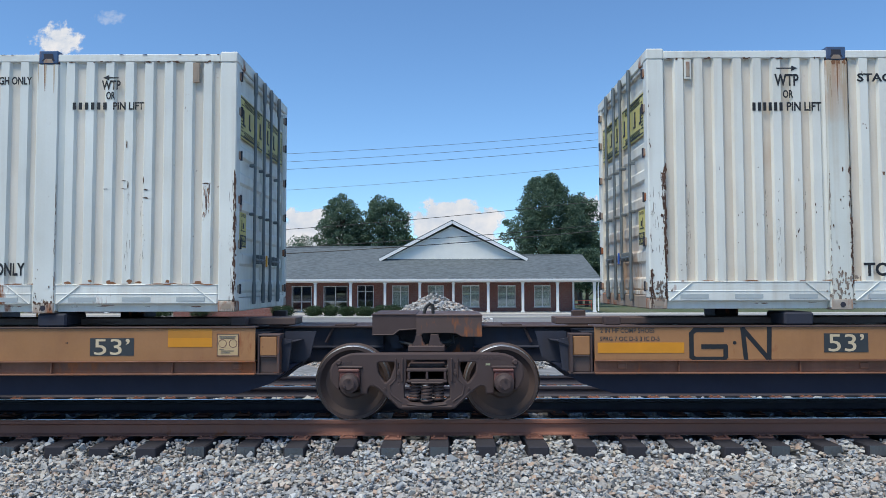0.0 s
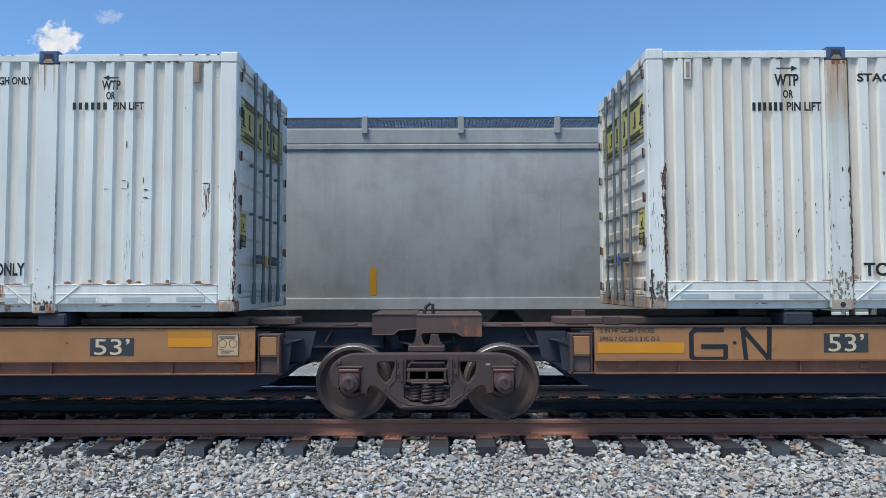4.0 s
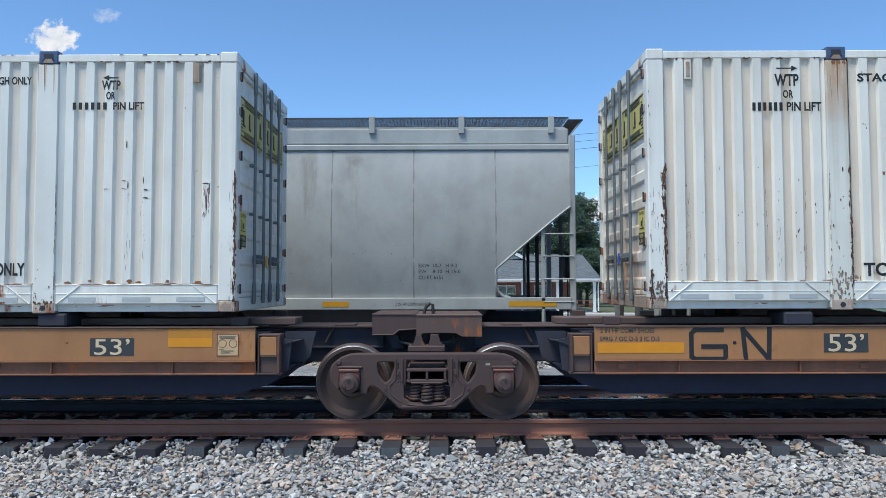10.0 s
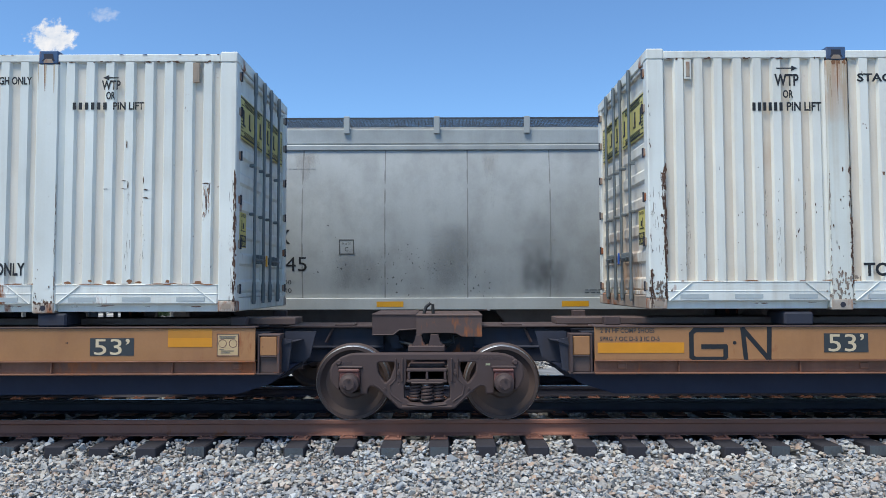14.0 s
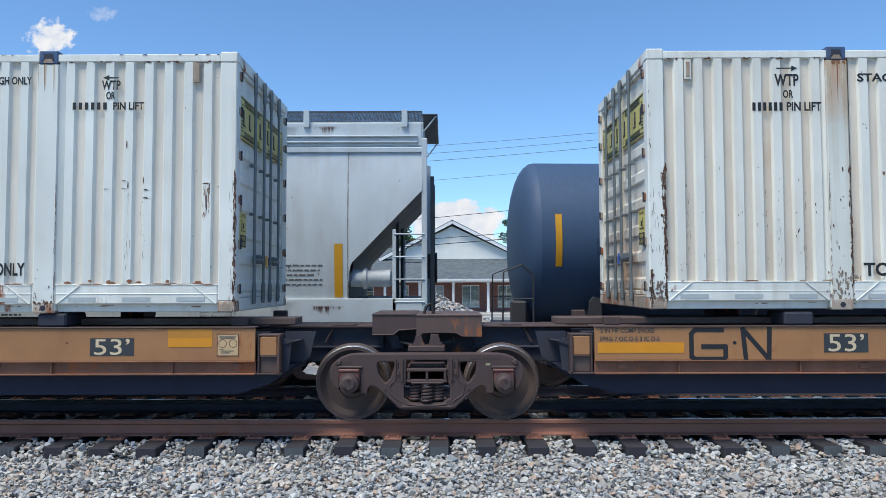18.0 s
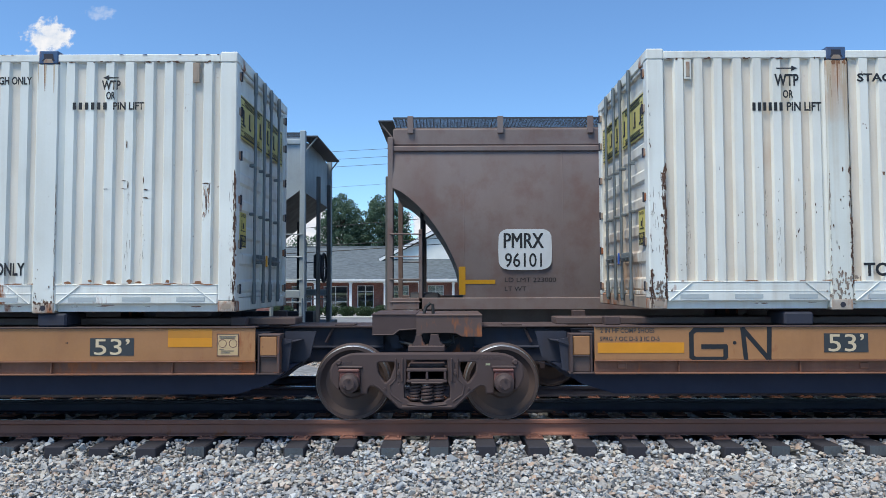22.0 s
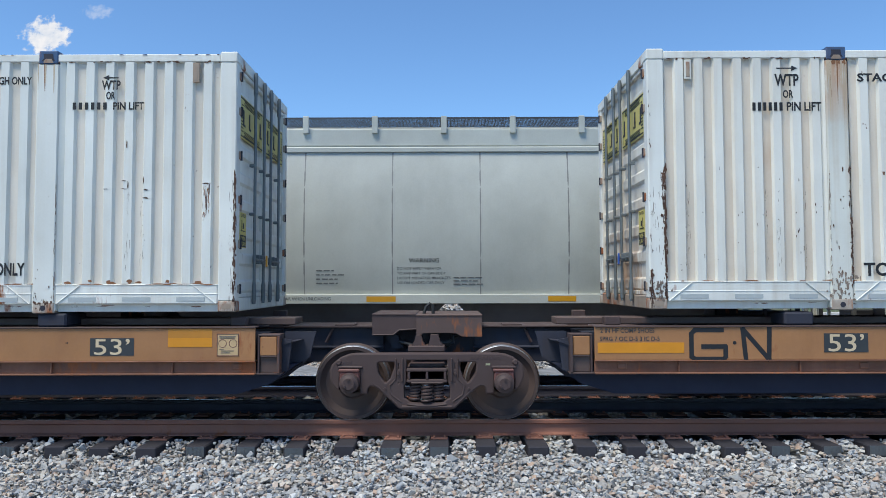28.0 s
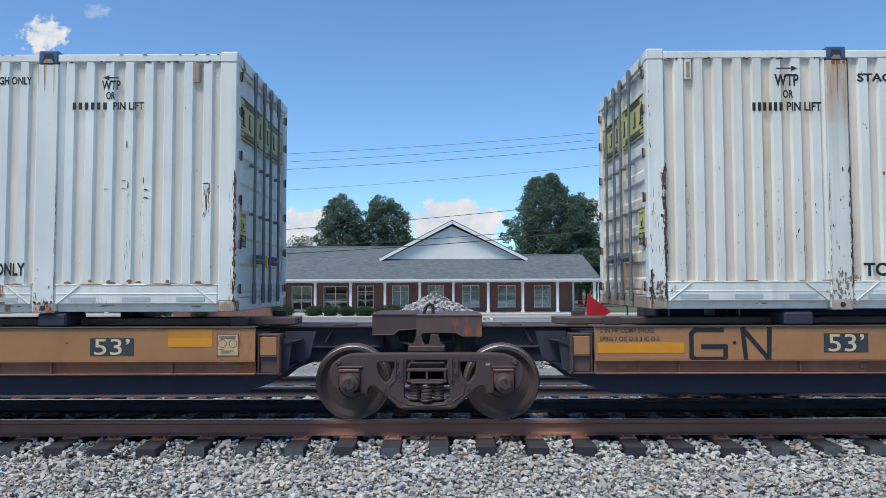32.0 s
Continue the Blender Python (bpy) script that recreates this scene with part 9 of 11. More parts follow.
    blobs([(-5.6 + 0.5 * i, 2.5 + 0.05 * math.sin(i * 2), 0.26, 0.14) for i in range(10)], CREAM_SPRAY, 0.0, "spray_cloud", "cream spray cloud")
    for k, (pts, w) in enumerate(piece):
        stroke(sheet(pts, ox, 4.764), w * 0.0048 + 0.12, MINT, 0.004 + 0.0004 * k, "spray_outline", "mint spray outline")
    for k, (pts, w) in enumerate(piece):
        stroke(sheet(pts, ox, 4.764), w * 0.0048, VIOLET_DEEP, 0.011 + 0.0004 * k, "spray_letter", "deep violet bubble letter")
    for k, pts in enumerate(([(360, 460), (380, 560), (350, 640)], [(470, 470), (480, 540), (440, 570), (470, 600)], [(630, 470), (650, 540), (600, 545), (660, 610)], [(545, 455), (555, 555)], [(500, 485), (600, 530)], [(505, 540), (600, 485)],
                             [(715, 455), (720, 555)], [(795, 470), (800, 560), (775, 640)], [(855, 480), (865, 560), (820, 550)], [(905, 530), (960, 630)], [(410, 530), (450, 560)], [(415, 565), (448, 530)], [(300, 515), (340, 520)])):
        stroke(sheet(pts, ox, 4.764), 0.03, MINT, 0.0175 + 0.0004 * k, "spray_line", "mint inner line")
    # black tags at the trailing end
    for k, pts in enumerate(([(6.0, 1.9), (6.06, 2.12), (6.18, 2.1), (6.08, 2.0), (6.2, 1.9)], [(6.18, 2.1), (6.36, 2.12), (6.28, 2.1), (6.3, 1.9)], [(6.42, 2.1), (6.4, 1.93), (6.52, 1.95), (6.55, 2.08), (6.4, 2.1)], [(6.7, 2.12), (6.6, 2.05), (6.72, 1.98), (6.6, 1.92)],
                             [(5.95, 1.78), (6.2, 1.8), (6.1, 1.66), (6.3, 1.8), (6.4, 1.66), (6.35, 1.79), (6.5, 1.78), (6.42, 1.67), (6.58, 1.7), (6.56, 1.8), (6.65, 1.66), (6.8, 1.7)])):
        stroke(pts, 0.022, OUTLINE, 0.004 + 0.0004 * k, "spray_tag", "black scrawled tag")
    rng = random.Random(4)
    dots = []
    for i in range(26):
        dots.append((rng.uniform(-6.1, -1.2), rng.uniform(2.55, 2.85), rng.uniform(0.03, 0.11), rng.uniform(0.04, 0.11)))
    for i in range(12):
        dots.append((rng.uniform(-6.3, -5.5), rng.uniform(1.65, 2.5), rng.uniform(0.04, 0.09), rng.uniform(0.04, 0.09)))
    blobs(dots, GREEN_DOT, 0.0025, "spray_dot", "green spray dot")
    blobs([(-5.75, 1.9, 0.35, 0.5), (-0.3, 2.0, 0.2, 0.4)], CREAM_SPRAY, 0.001, "spray_cloud", "cream spray cloud")
    blobs([(-0.24, 2.445, 0.045, 0.045), (-0.275, 2.29, 0.025, 0.025), (-0.23, 1.876, 0.055, 0.065)], plain("plum_spray_paint", (0.2, 0.04, 0.16), 0.5), 0.009, "spray_dot", "plum spray dot")
    for k, pts in enumerate(([(-3.6, 3.75), (-3.5, 3.3)], [(-3.1, 3.7), (-3.1, 3.28), (-2.8, 3.3), (-2.95, 3.5), (-2.8, 3.7), (-3.1, 3.7)], [(-2.6, 3.65), (-2.58, 3.32), (-2.3, 3.32), (-2.3, 3.65)],
                             [(-2.1, 3.65), (-2.1, 3.32), (-1.6, 3.38), (-1.55, 3.55), (-2.1, 3.65)], [(-1.45, 3.28), (-1.25, 3.75), (-1.05, 3.28)], [(-0.9, 3.28), (-0.85, 3.68), (-0.5, 3.6), (-0.8, 3.45), (0.3, 3.4), (0.9, 3.6), (1.6, 3.58), (2.2, 3.4)])):
        part("spray_scrawl", ribbon(pts, 0.07 if k < 5 else 0.012, sf(3.5) - 0.006), PATCH_GREY, car, "faded grey scrawl")


build_hoppers()


# ---- tank cars ----
TANK_WHITE = paint("white_tank_paint", (0.535, 0.555, 0.56), 0.65, (0.34, 0.3, 0.25), 0.6, blotch=0.25, rust=0.05, spots=0.2, streak=4, seed=41, spec=0.25, bump=0.04)
TANK_BAND = paint("dark_blue_spill_band", (0.045, 0.07, 0.105), 0.5, (0.2, 0.225, 0.24), 0.75, chalk=0.25, streak=9, seed=42, bump=0.03, spec=0.3)
TANK_BLUE = paint("chalky_black_tank_paint", (0.048, 0.085, 0.155), 0.6, (0.03, 0.042, 0.07), 0.5, streak=11, seed=43, bump=0.01, spec=0.3, fade=0.05)
TANK_BLACK = paint("black_tank_paint", (0.017, 0.037, 0.08), 0.5, (0.022, 0.042, 0.085), 0.3, streak=3, seed=44, bump=0.01, spec=0.22, fade=0.05)
TANK_NAVY = paint("blue_black_tank_paint", (0.027, 0.053, 0.11), 0.5, (0.038, 0.062, 0.112), 0.5, streak=7, seed=45, bump=0.01, spec=0.17, fade=0.06)
YELLOW_LETTER = plain("yellow_letter_paint", (0.5, 0.29, 0.02), 0.5)
SIGN_YELLOW = plain("yellow_sign", (0.66, 0.4, 0.02), 0.45, vary=0.06)


def tank_car(label, ends, mat, radius, z_mid, sag=0.0, head=0.42, origin=0.0):
    a, b = ends
    mid, H = origin, (a - b) / 2
    shift = (a + b) / 2 - origin
    car = thing("tank_car", label, "tank car", "cars of the far train")
    TRAIN.append((car, mid))
    straight = H - head

    def axis(x):
        return z_mid - sag * (1 - abs(x) / straight)

    def surf(z, x=0.0):
        return -math.sqrt(max(0.01, radius ** 2 - (z - axis(x)) ** 2))
    n = 56
    courses = [(-straight, -straight * 0.34), (-straight * 0.34, straight * 0.34), (straight * 0.34, straight)]
    for x0, x1 in courses:
        rows = []
        for i in range(5):
            x = x0 + (x1 - x0) * i / 4
            rows.append([(x, radius * math.cos(2 * math.pi * k / n), axis(x) + radius * math.sin(2 * math.pi * k / n)) for k in range(n + 1)])
        part("shell_course", Shape().grid(rows), mat, car, "rolled steel tank shell", smooth=60)
    for x in (-straight * 0.34, straight * 0.34):
        ring = [(x, (radius + 0.004) * math.cos(2 * math.pi * k / n), axis(x) + (radius + 0.004) * math.sin(2 * math.pi * k / n)) for k in range(n + 1)]
        part("weld_seam", Shape().tube(ring, 0.008, 5, cap=False), mat, car)
    for e in (-1, 1):
        rows = []
        for i in range(9):
            t = math.pi / 2 * i / 8
            r, x = radius * math.cos(t) ** 0.8, e * (straight + head * math.sin(t))
            rows.append([(x, r * math.cos(2 * math.pi * k / n), axis(e * straight) + r * math.sin(2 * math.pi * k / n)) for k in range(n + 1)])
        part("tank_head", Shape().grid(rows), mat, car, "dished tank end", smooth=80)
    # underframe
    for e in (-1, 1):
        xs = e * (straight - 0.9)
        part("stub_sill", Shape().box(*sorted((e * (straight - 2.4), e * (H + 0.12))), -0.25, 0.25, 0.72, 1.08, 0.01), SHADE, car, "black stub sill")
        part("saddle", Shape().prism([(-1.25, 1.02), (1.25, 1.02), (1.2, 1.2), (0.9, axis(xs) - math.sqrt(max(0.02, radius ** 2 - 0.81)) + 0.03), (-0.9, axis(xs) - math.sqrt(max(0.02, radius ** 2 - 0.81)) + 0.03), (-1.2, 1.2)], "x", xs - 0.12, xs + 0.12), SHADE, car, "black steel saddle")
        part("end_platform", Shape().box(*sorted((e * (H - 0.35), e * (H + 0.25))), -1.45, 1.45, 1.0, 1.06, 0.008), SHADE, car)
        for side in (-1, 1):
            y = side * 1.42
            pts = [(e * (H - 0.3), y, 1.06), (e * (H - 0.3), y, 1.95), (e * (H - 0.1), y, 2.12), (e * (H + 0.2), y, 2.0), (e * (H + 0.22), y, 1.06)]
            part("end_rail", Shape().tube(pts, 0.017, 6), SHADE, car, "bent black handrail")
            part("end_rail", Shape().tube([(e * (H - 0.3), y, 1.55), (e * (H + 0.22), y, 1.55)], 0.014, 6), SHADE, car)
            part("sill_step", Shape().tube([(e * (H - 0.35), y, 1.0), (e * (H - 0.35), y, 0.6), (e * (H + 0.1), y, 0.6), (e * (H + 0.1), y, 1.0)], 0.015, 6), SHADE, car)
            part("jacking_bracket", Shape().prism([(xs - 0.12, 1.05), (xs + 0.12, 1.05), (xs + 0.09, 1.55), (xs - 0.02, 1.58), (xs - 0.09, 1.5)], "y", *sorted((side * 1.25, side * 1.4))), SHADE, car)
        part("brake_gear", Shape().box(*sorted((e * (H - 0.25), e * (H + 0.02))), -0.9, -0.55, 1.06, 1.5, 0.03), SHADE, car, "black brake gear box")
        coupler(car, e * H, e)
        far_truck(car, e * (straight - 1.1), mid)
    for x in (-straight * 0.55, -straight * 0.18, straight * 0.22, straight * 0.55):
        part("support_post", Shape().tube([(x, -1.3, 1.0), (x + 0.04, -1.42, 1.42)], 0.022, 6), SHADE, car)
    part("side_rail", Shape().tube([(-straight, -1.48, 1.06), (straight, -1.48, 1.06)], 0.018, 6), SHADE, car)
    for ob in car.children:
        ob.location.x += shift
    for i, (w, x, s_mid, r) in enumerate(AXLES):
        if w.parent == car:
            AXLES[i] = (w, x + shift, s_mid, r)
    return car, surf, axis


def tank_ladder(car, surf, axis, x, w, r, mat, z_top, steps=7, z0=0.95):
    zs = [z0 + (z_top - z0) * i / 10 for i in range(11)]
    za = axis(x)

    def out(z):
        return -(math.sqrt(max(0.05, r ** 2 - (max(z, za) - za) ** 2)) + 0.12)
    ld = part("ladder", Shape().tube([(x - w / 2, out(z), z) for z in zs], 0.028, 6), mat, car, "side ladder up to the dome")
    part("ladder_rail", Shape().tube([(x + w / 2, out(z), z) for z in zs], 0.028, 6), mat, ld)
    for i in range(steps):
        z = z0 + (z_top - z0) * (i + 0.5) / steps
        part("rung", Shape().tube([(x - w / 2, out(z), z), (x + w / 2, out(z), z)], 0.014, 6), mat, ld)


def hoop(car, x0, x1, y, z0, z1, mat, r=0.024, mid=True):
    pts = [(x0, y, z0), (x0, y, z1 - 0.12), (x0 + 0.05, y, z1 - 0.03), (x0 + 0.14, y, z1), (x1 - 0.14, y, z1), (x1 - 0.05, y, z1 - 0.03), (x1, y, z1 - 0.12), (x1, y, z0)]
    h = part("guard_rail", Shape().tube(pts, r, 8), mat, car, "bent tube guard rail")
    if mid:
        part("mid_rail", Shape().tube([(x0, y, (z0 + z1) / 2), (x1, y, (z0 + z1) / 2)], r * 0.8, 6), mat, h)


def table_mark(car, surf, x, z, w, h, mat):
    """A ruled stencil table of small unreadable entries."""
    t = part("stencil_table", Shape().box(x, x + w, surf(z + h) - 0.006, surf(z + h) - 0.002, z + h - 0.012, z + h), mat, car)
    for i in range(8):
        zz = z + h * i / 7
        part("table_line", Shape().box(x, x + w, surf(zz) - 0.006, surf(zz) - 0.001, zz - 0.005, zz + 0.005), mat, t)
    for f in (0.0, 0.45, 0.62, 0.82, 1.0):
        part("table_line", Shape().grid([[(x + w * f + d, surf(z + h * j / 5) - 0.005, z + h * j / 5) for j in range(6)] for d in (-0.005, 0.005)]), mat, t)
    rows = []
    rng = random.Random(5)
    for i in range(7):
        zz = z + h * (i + 0.35) / 7
        rows.append((x + 0.02, zz, w * rng.uniform(0.2, 0.4), h * 0.06))
        for f in (0.48, 0.66, 0.85):
            rows.append((x + w * f, zz, w * 0.1, h * 0.06))
    bars(t, mat, 0, rows, surf=surf)


def build_tanks():
    # white bent tank with a dark lower band
    car, surf, axis = tank_car("white tank car with dark blue lower band and bent shell", (-105.97, -119.56), TANK_WHITE, 1.42, 2.12, sag=0.2, head=0.36, origin=-112.575)
    rows = []
    for i in range(13):
        x = -6.4 + 12.8 * i / 12
        ax = axis(x)
        row = []
        for j in range(8):
            z = 0.95 + (1.8 - 0.95) * j / 7
            row.append((x, -math.sqrt(max(0.01, 1.424 ** 2 - (z - ax) ** 2)) - 0.002, z))
        rows.append(row)
    part("spill_band", Shape().grid(rows), TANK_BAND, car, "dark blue band, scuffed and streaked", smooth=60)
    mid_s = lambda z: surf(z, 0.0) - 0.004
    tapes(car, lambda z: surf(z, 6.3) - 0.004, [(6.35, 1.5, 0.12, 0.82), (-6.75, 1.5, 0.11, 0.8)])
    tapes(car, lambda z: surf(z, 2.0) - 0.004, [(2.93, 1.8, 0.11, 0.47), (1.1, 1.8, 0.11, 0.47), (-1.5, 1.8, 0.11, 0.47), (-3.94, 1.8, 0.11, 0.47)])
    words(car, lambda z: surf(z, 5.0), [("MQPX 2002", -5.55, 1.86, 1.45, 0.24)], BLACK_LETTER, 0.01)
    words(car, lambda z: surf(z, 5.0) - 0.006, [("LD LMT 225500 LB 102 100 KG", -5.5, 1.66, 1.8, 0.08), ("LT WT   97500 LB  43 400 KG", -5.5, 1.53, 1.8, 0.08)], WHITE_LETTER, 0.0)
    table_mark(car, lambda z: surf(z, 5.5), 5.34, 1.82, 1.08, 0.54, TANK_BAND)
    for x, w in ((-1.95, 0.35), (-0.99, 0.55)):
        part("ink_blot", Shape().prism(oval(x + w / 2, 1.62, w / 2, 0.13, 16, 3), "y", mid_s(1.62) - 0.01, mid_s(1.62) + 0.04), BLACK_BOX, car)
    stencil(car, 1.3, 2.5, 0.62, 0.35, mid_s, GREY_LETTER, 7, 0.03)
    stencil(car, -1.9, 1.6, 0.35, 0.05, lambda z: mid_s(z) - 0.012, WHITE_LETTER, 7, 0.04)
    # platform and dome
    dx = -0.1
    zp = 3.34
    part("walk_platform", Shape().box(dx - 1.25, dx + 1.3, -1.0, 1.0, zp, zp + 0.09, 0.01), TANK_WHITE, car, "white dome platform")
    for x in (dx - 1.2, dx + 1.22):
        part("platform_leg", Shape().box(x - 0.04, x + 0.04, -1.02, -0.94, 3.05, zp, 0.006), TANK_WHITE, car)
    hoop(car, dx - 1.22, dx - 0.3, -0.97, zp + 0.09, zp + 0.8, TANK_WHITE)
    hoop(car, dx + 0.35, dx + 1.27, -0.97, zp + 0.09, zp + 0.8, TANK_WHITE)
    hoop(car, dx - 1.22, dx - 0.2, 0.97, zp + 0.09, zp + 0.8, TANK_WHITE)
    hoop(car, dx + 0.35, dx + 1.27, 0.97, zp + 0.09, zp + 0.8, TANK_WHITE)
    for z in (zp + 0.75, zp + 0.4):
        part("safety_chain", Shape().tube([(dx - 0.3 + 0.065 * i, -0.97, z - 0.16 * math.sin(math.pi * i / 10)) for i in range(11)], 0.012, 5), IRON_BROWN, car, "sagging chain")
    part("dome", Shape().lathe([(3.25, 0.29), (zp + 0.4, 0.29), (zp + 0.43, 0.22)], (dx + 0.85, -0.2, 0), "z", 20), TANK_WHITE, car, "white valve dome")
    part("manway", Shape().lathe([(3.35, 0.3), (zp + 0.12, 0.3), (zp + 0.16, 0.24)], (dx - 0.1, 0, 0), "z", 20), IRON_BROWN, car)
    part("relief_valve", Shape().lathe([(3.3, 0.08), (3.5, 0.08), (3.52, 0.13), (3.56, 0.13), (3.58, 0.07), (3.72, 0.09), (3.76, 0.04)], (dx - 1.45, 0, 0), "z", 12), PATCH_GREY, car, "grey relief valve")
    part("valve_lever", Shape().box(dx - 0.58, dx - 0.5, -0.9, -0.86, zp + 0.1, zp + 0.38, 0.005), TAPE_YELLOW, car, "yellow lever")
    part("manway_bolt", Shape().tube([(dx - 0.05, -0.3, zp + 0.1), (dx - 0.05, -0.3, zp + 0.2)], 0.03, 8), IRON_DARK, car)
    tank_ladder(car, surf, axis, dx - 0.02, 0.42, 1.42, TANK_WHITE, zp, 8)
    rng = random.Random(19)
    for i in range(16):
        x, z, ln, w = rng.gauss(dx - 0.5, 0.45), rng.uniform(2.5, 3.15), rng.uniform(0.06, 0.4), rng.uniform(0.004, 0.016)
        zs = [z - ln * j / 5 for j in range(6)]
        part("rust_run", Shape().grid([[(x + d * (1 - 0.17 * j), surf(q, x) - 0.003 - 0.0002 * (i % 9), q) for j, q in enumerate(zs)] for d in (-w, w)]), STAIN if i % 3 else RUST_RUN, car, "rust run down the shell", smooth=0)
    # chalky black tank
    car, surf, axis = tank_car("chalky blue-black tank car with streaked sides and yellow lettering", (-238.75, -255.6), TANK_BLUE, 1.5, 2.56, sag=0.05, head=0.45, origin=-246.925)
    sf = lambda z: surf(z, 4.0) - 0.006
    tapes(car, sf, [(7.6, 2.09, 0.11, 0.89), (4.64, 2.27, 0.11, 0.45), (1.72, 2.27, 0.12, 0.45), (-1.46, 2.27, 0.12, 0.45), (-4.96, 2.27, 0.12, 0.45), (-8.0, 2.09, 0.11, 0.89)])
    words(car, sf, [("NATX 250926", -6.85, 2.22, 1.83, 0.27)], YELLOW_LETTER, 0.03)
    words(car, sf, [("LD LMT   190800 LB  44 750 GA", -6.82, 1.85, 1.7, 0.075), ("LT WT     70000 LB  34 092 KG", -6.82, 1.72, 1.7, 0.075)], YELLOW_LETTER, 0.0)
    stencil(car, -6.82, 2.03, 1.0, 0.08, sf, YELLOW_LETTER, 3, 0.07)
    stencil(car, 3.6, 1.75, 0.4, 0.2, sf, YELLOW_LETTER, 4, 0.03)
    table_mark(car, sf, 6.57, 2.13, 1.1, 0.54, WHITE_LETTER)
    for x, w in ((-1.75, 0.38),):
        rows = [[(x + d, surf(z, x) - 0.003, z) for z in [1.3 + 0.2 * j for j in range(14)] if abs(z - axis(x)) < 1.49] for d in (0, w)]
        part("primer_band", Shape().grid(rows), TANK_BLACK, car, "dark upright primer band", smooth=60)
    rng = random.Random(6)
    drips = Shape()
    for i in range(620):
        x, z = rng.uniform(-7.3, 7.1), 2.95 - 0.75 * rng.random() ** 1.6
        ln, w = rng.uniform(0.08, 0.5), rng.uniform(0.003, 0.009)
        zs = [z - ln * j / 4 for j in range(5)]
        drips.grid([[(x + d * (1 - 0.15 * j), surf(q, x) - 0.004, q) for j, q in enumerate(zs)] for d in (-w, w)])
    part("drip_streaks", drips, TANK_BLACK, car, "thin dark drip streaks", smooth=0)["kind"] = "stuff"
    dx, zp = -0.25, 4.06
    part("walk_platform", Shape().box(dx - 0.75, dx + 1.15, -0.75, 0.75, zp, zp + 0.04, 0.01), TANK_NAVY, car, "dark dome platform")
    hoop(car, dx - 0.7, dx + 0.15, -0.72, zp + 0.07, zp + 0.82, TANK_NAVY, 0.026)
    hoop(car, dx + 0.75, dx + 1.12, -0.72, zp + 0.07, zp + 0.85, TANK_NAVY, 0.026)
    hoop(car, dx - 0.7, dx + 0.05, 0.72, zp + 0.07, zp + 0.7, TANK_NAVY, 0.026)
    part("dome", Shape().lathe([(3.9, 0.25), (zp + 0.34, 0.25), (zp + 0.42, 0.18), (zp + 0.44, 0.02)], (dx - 0.2, 0, 0), "z", 20), TANK_NAVY, car, "dark rounded valve dome")
    part("manway", Shape().lathe([(3.95, 0.3), (zp + 0.12, 0.3), (zp + 0.16, 0.24)], (dx + 0.65, 0, 0), "z", 20), TANK_BLACK, car)
    part("relief_valve", Shape().lathe([(3.95, 0.08), (4.1, 0.08), (4.11, 0.12), (4.15, 0.12), (4.16, 0.07), (4.26, 0.08), (4.28, 0.03)], (dx - 1.35, 0, 0), "z", 12), IRON_DARK, car, "small relief valve")
    tank_ladder(car, surf, axis, dx + 0.6, 0.48, 1.5, TANK_NAVY, zp, 8)
    # glossy black tank
    car, surf, axis = tank_car("glossy black tank car with white lettering and scribbled tag", (-277.76, -294.77), TANK_BLACK, 1.53, 2.66, sag=0.06, head=0.45, origin=-286.115)
    sf = lambda z: surf(z, 4.0) - 0.006
    tapes(car, sf, [(7.7, 1.7, 0.11, 0.89), (3.85, 2.05, 0.11, 0.47), (0.53, 2.05, 0.12, 0.47), (-2.37, 2.05, 0.12, 0.47), (-4.25, 2.05, 0.12, 0.47), (-8.1, 1.7, 0.11, 0.89)])
    words(car, sf, [("XOMX110230", -6.99, 2.16, 2.16, 0.27)], WHITE_LETTER, 0.02)
    words(car, sf, [("LD LMT 207900 LB 94300 KG", -6.97, 2.0, 1.65, 0.08), ("LT WT   78190 LB 35500 KG", -6.97, 1.87, 1.65, 0.08)], WHITE_LETTER, 0.0)
    framed_mark(car, -4.78, 2.17, 0.26, 0.24, sf, WHITE_LETTER, "C")
    stencil(car, -4.05, 2.12, 0.67, 0.32, sf, WHITE_LETTER, 4, 0.03)
    for i, (body, w) in enumerate((("VALVE FLANGE GASKETS 3545", 0.9), ("O-RINGS 4273", 0.43), ("LIQUID VALVE 3\" ELLCON RBLT RELT 09-2015", 1.3), ("PRD A-1079  RBLT RELT 09-2015", 0.93), ("BOV  JB AZFRL", 0.45), ("RBLT RELT 09-2015", 0.54), ("FLANGE GASKET 3545", 0.65))):
        words(car, lambda z: surf(z, 1.2) - 0.006, [(body, 0.86, 2.3 - 0.092 * i, w, 0.05)], WHITE_LETTER, 0.0)
    stencil(car, 4.4, 2.05, 0.4, 0.12, sf, WHITE_LETTER, 6, 0.03)
    table_mark(car, sf, 6.45, 2.17, 1.08, 0.54, WHITE_LETTER)
    framed_mark(car, 5.3, 1.8, 0.5, 0.26, sf, WHITE_LETTER)
    tape(car, 2.57, 2.07, 0.78, 0.29, sf, SIGN_YELLOW, "yellow_sign")
    stencil(car, 2.62, 2.1, 0.68, 0.23, lambda z: sf(z) - 0.006, BLACK_BOX, 5, 0.04)
    tag = [(-3.0, 1.55), (-2.85, 1.95), (-2.75, 1.6), (-2.6, 1.85), (-2.5, 1.65), (-2.3, 1.9), (-2.2, 1.6), (-2.05, 1.95), (-1.9, 1.65), (-1.75, 1.9), (-1.6, 1.6), (-1.45, 1.75)]
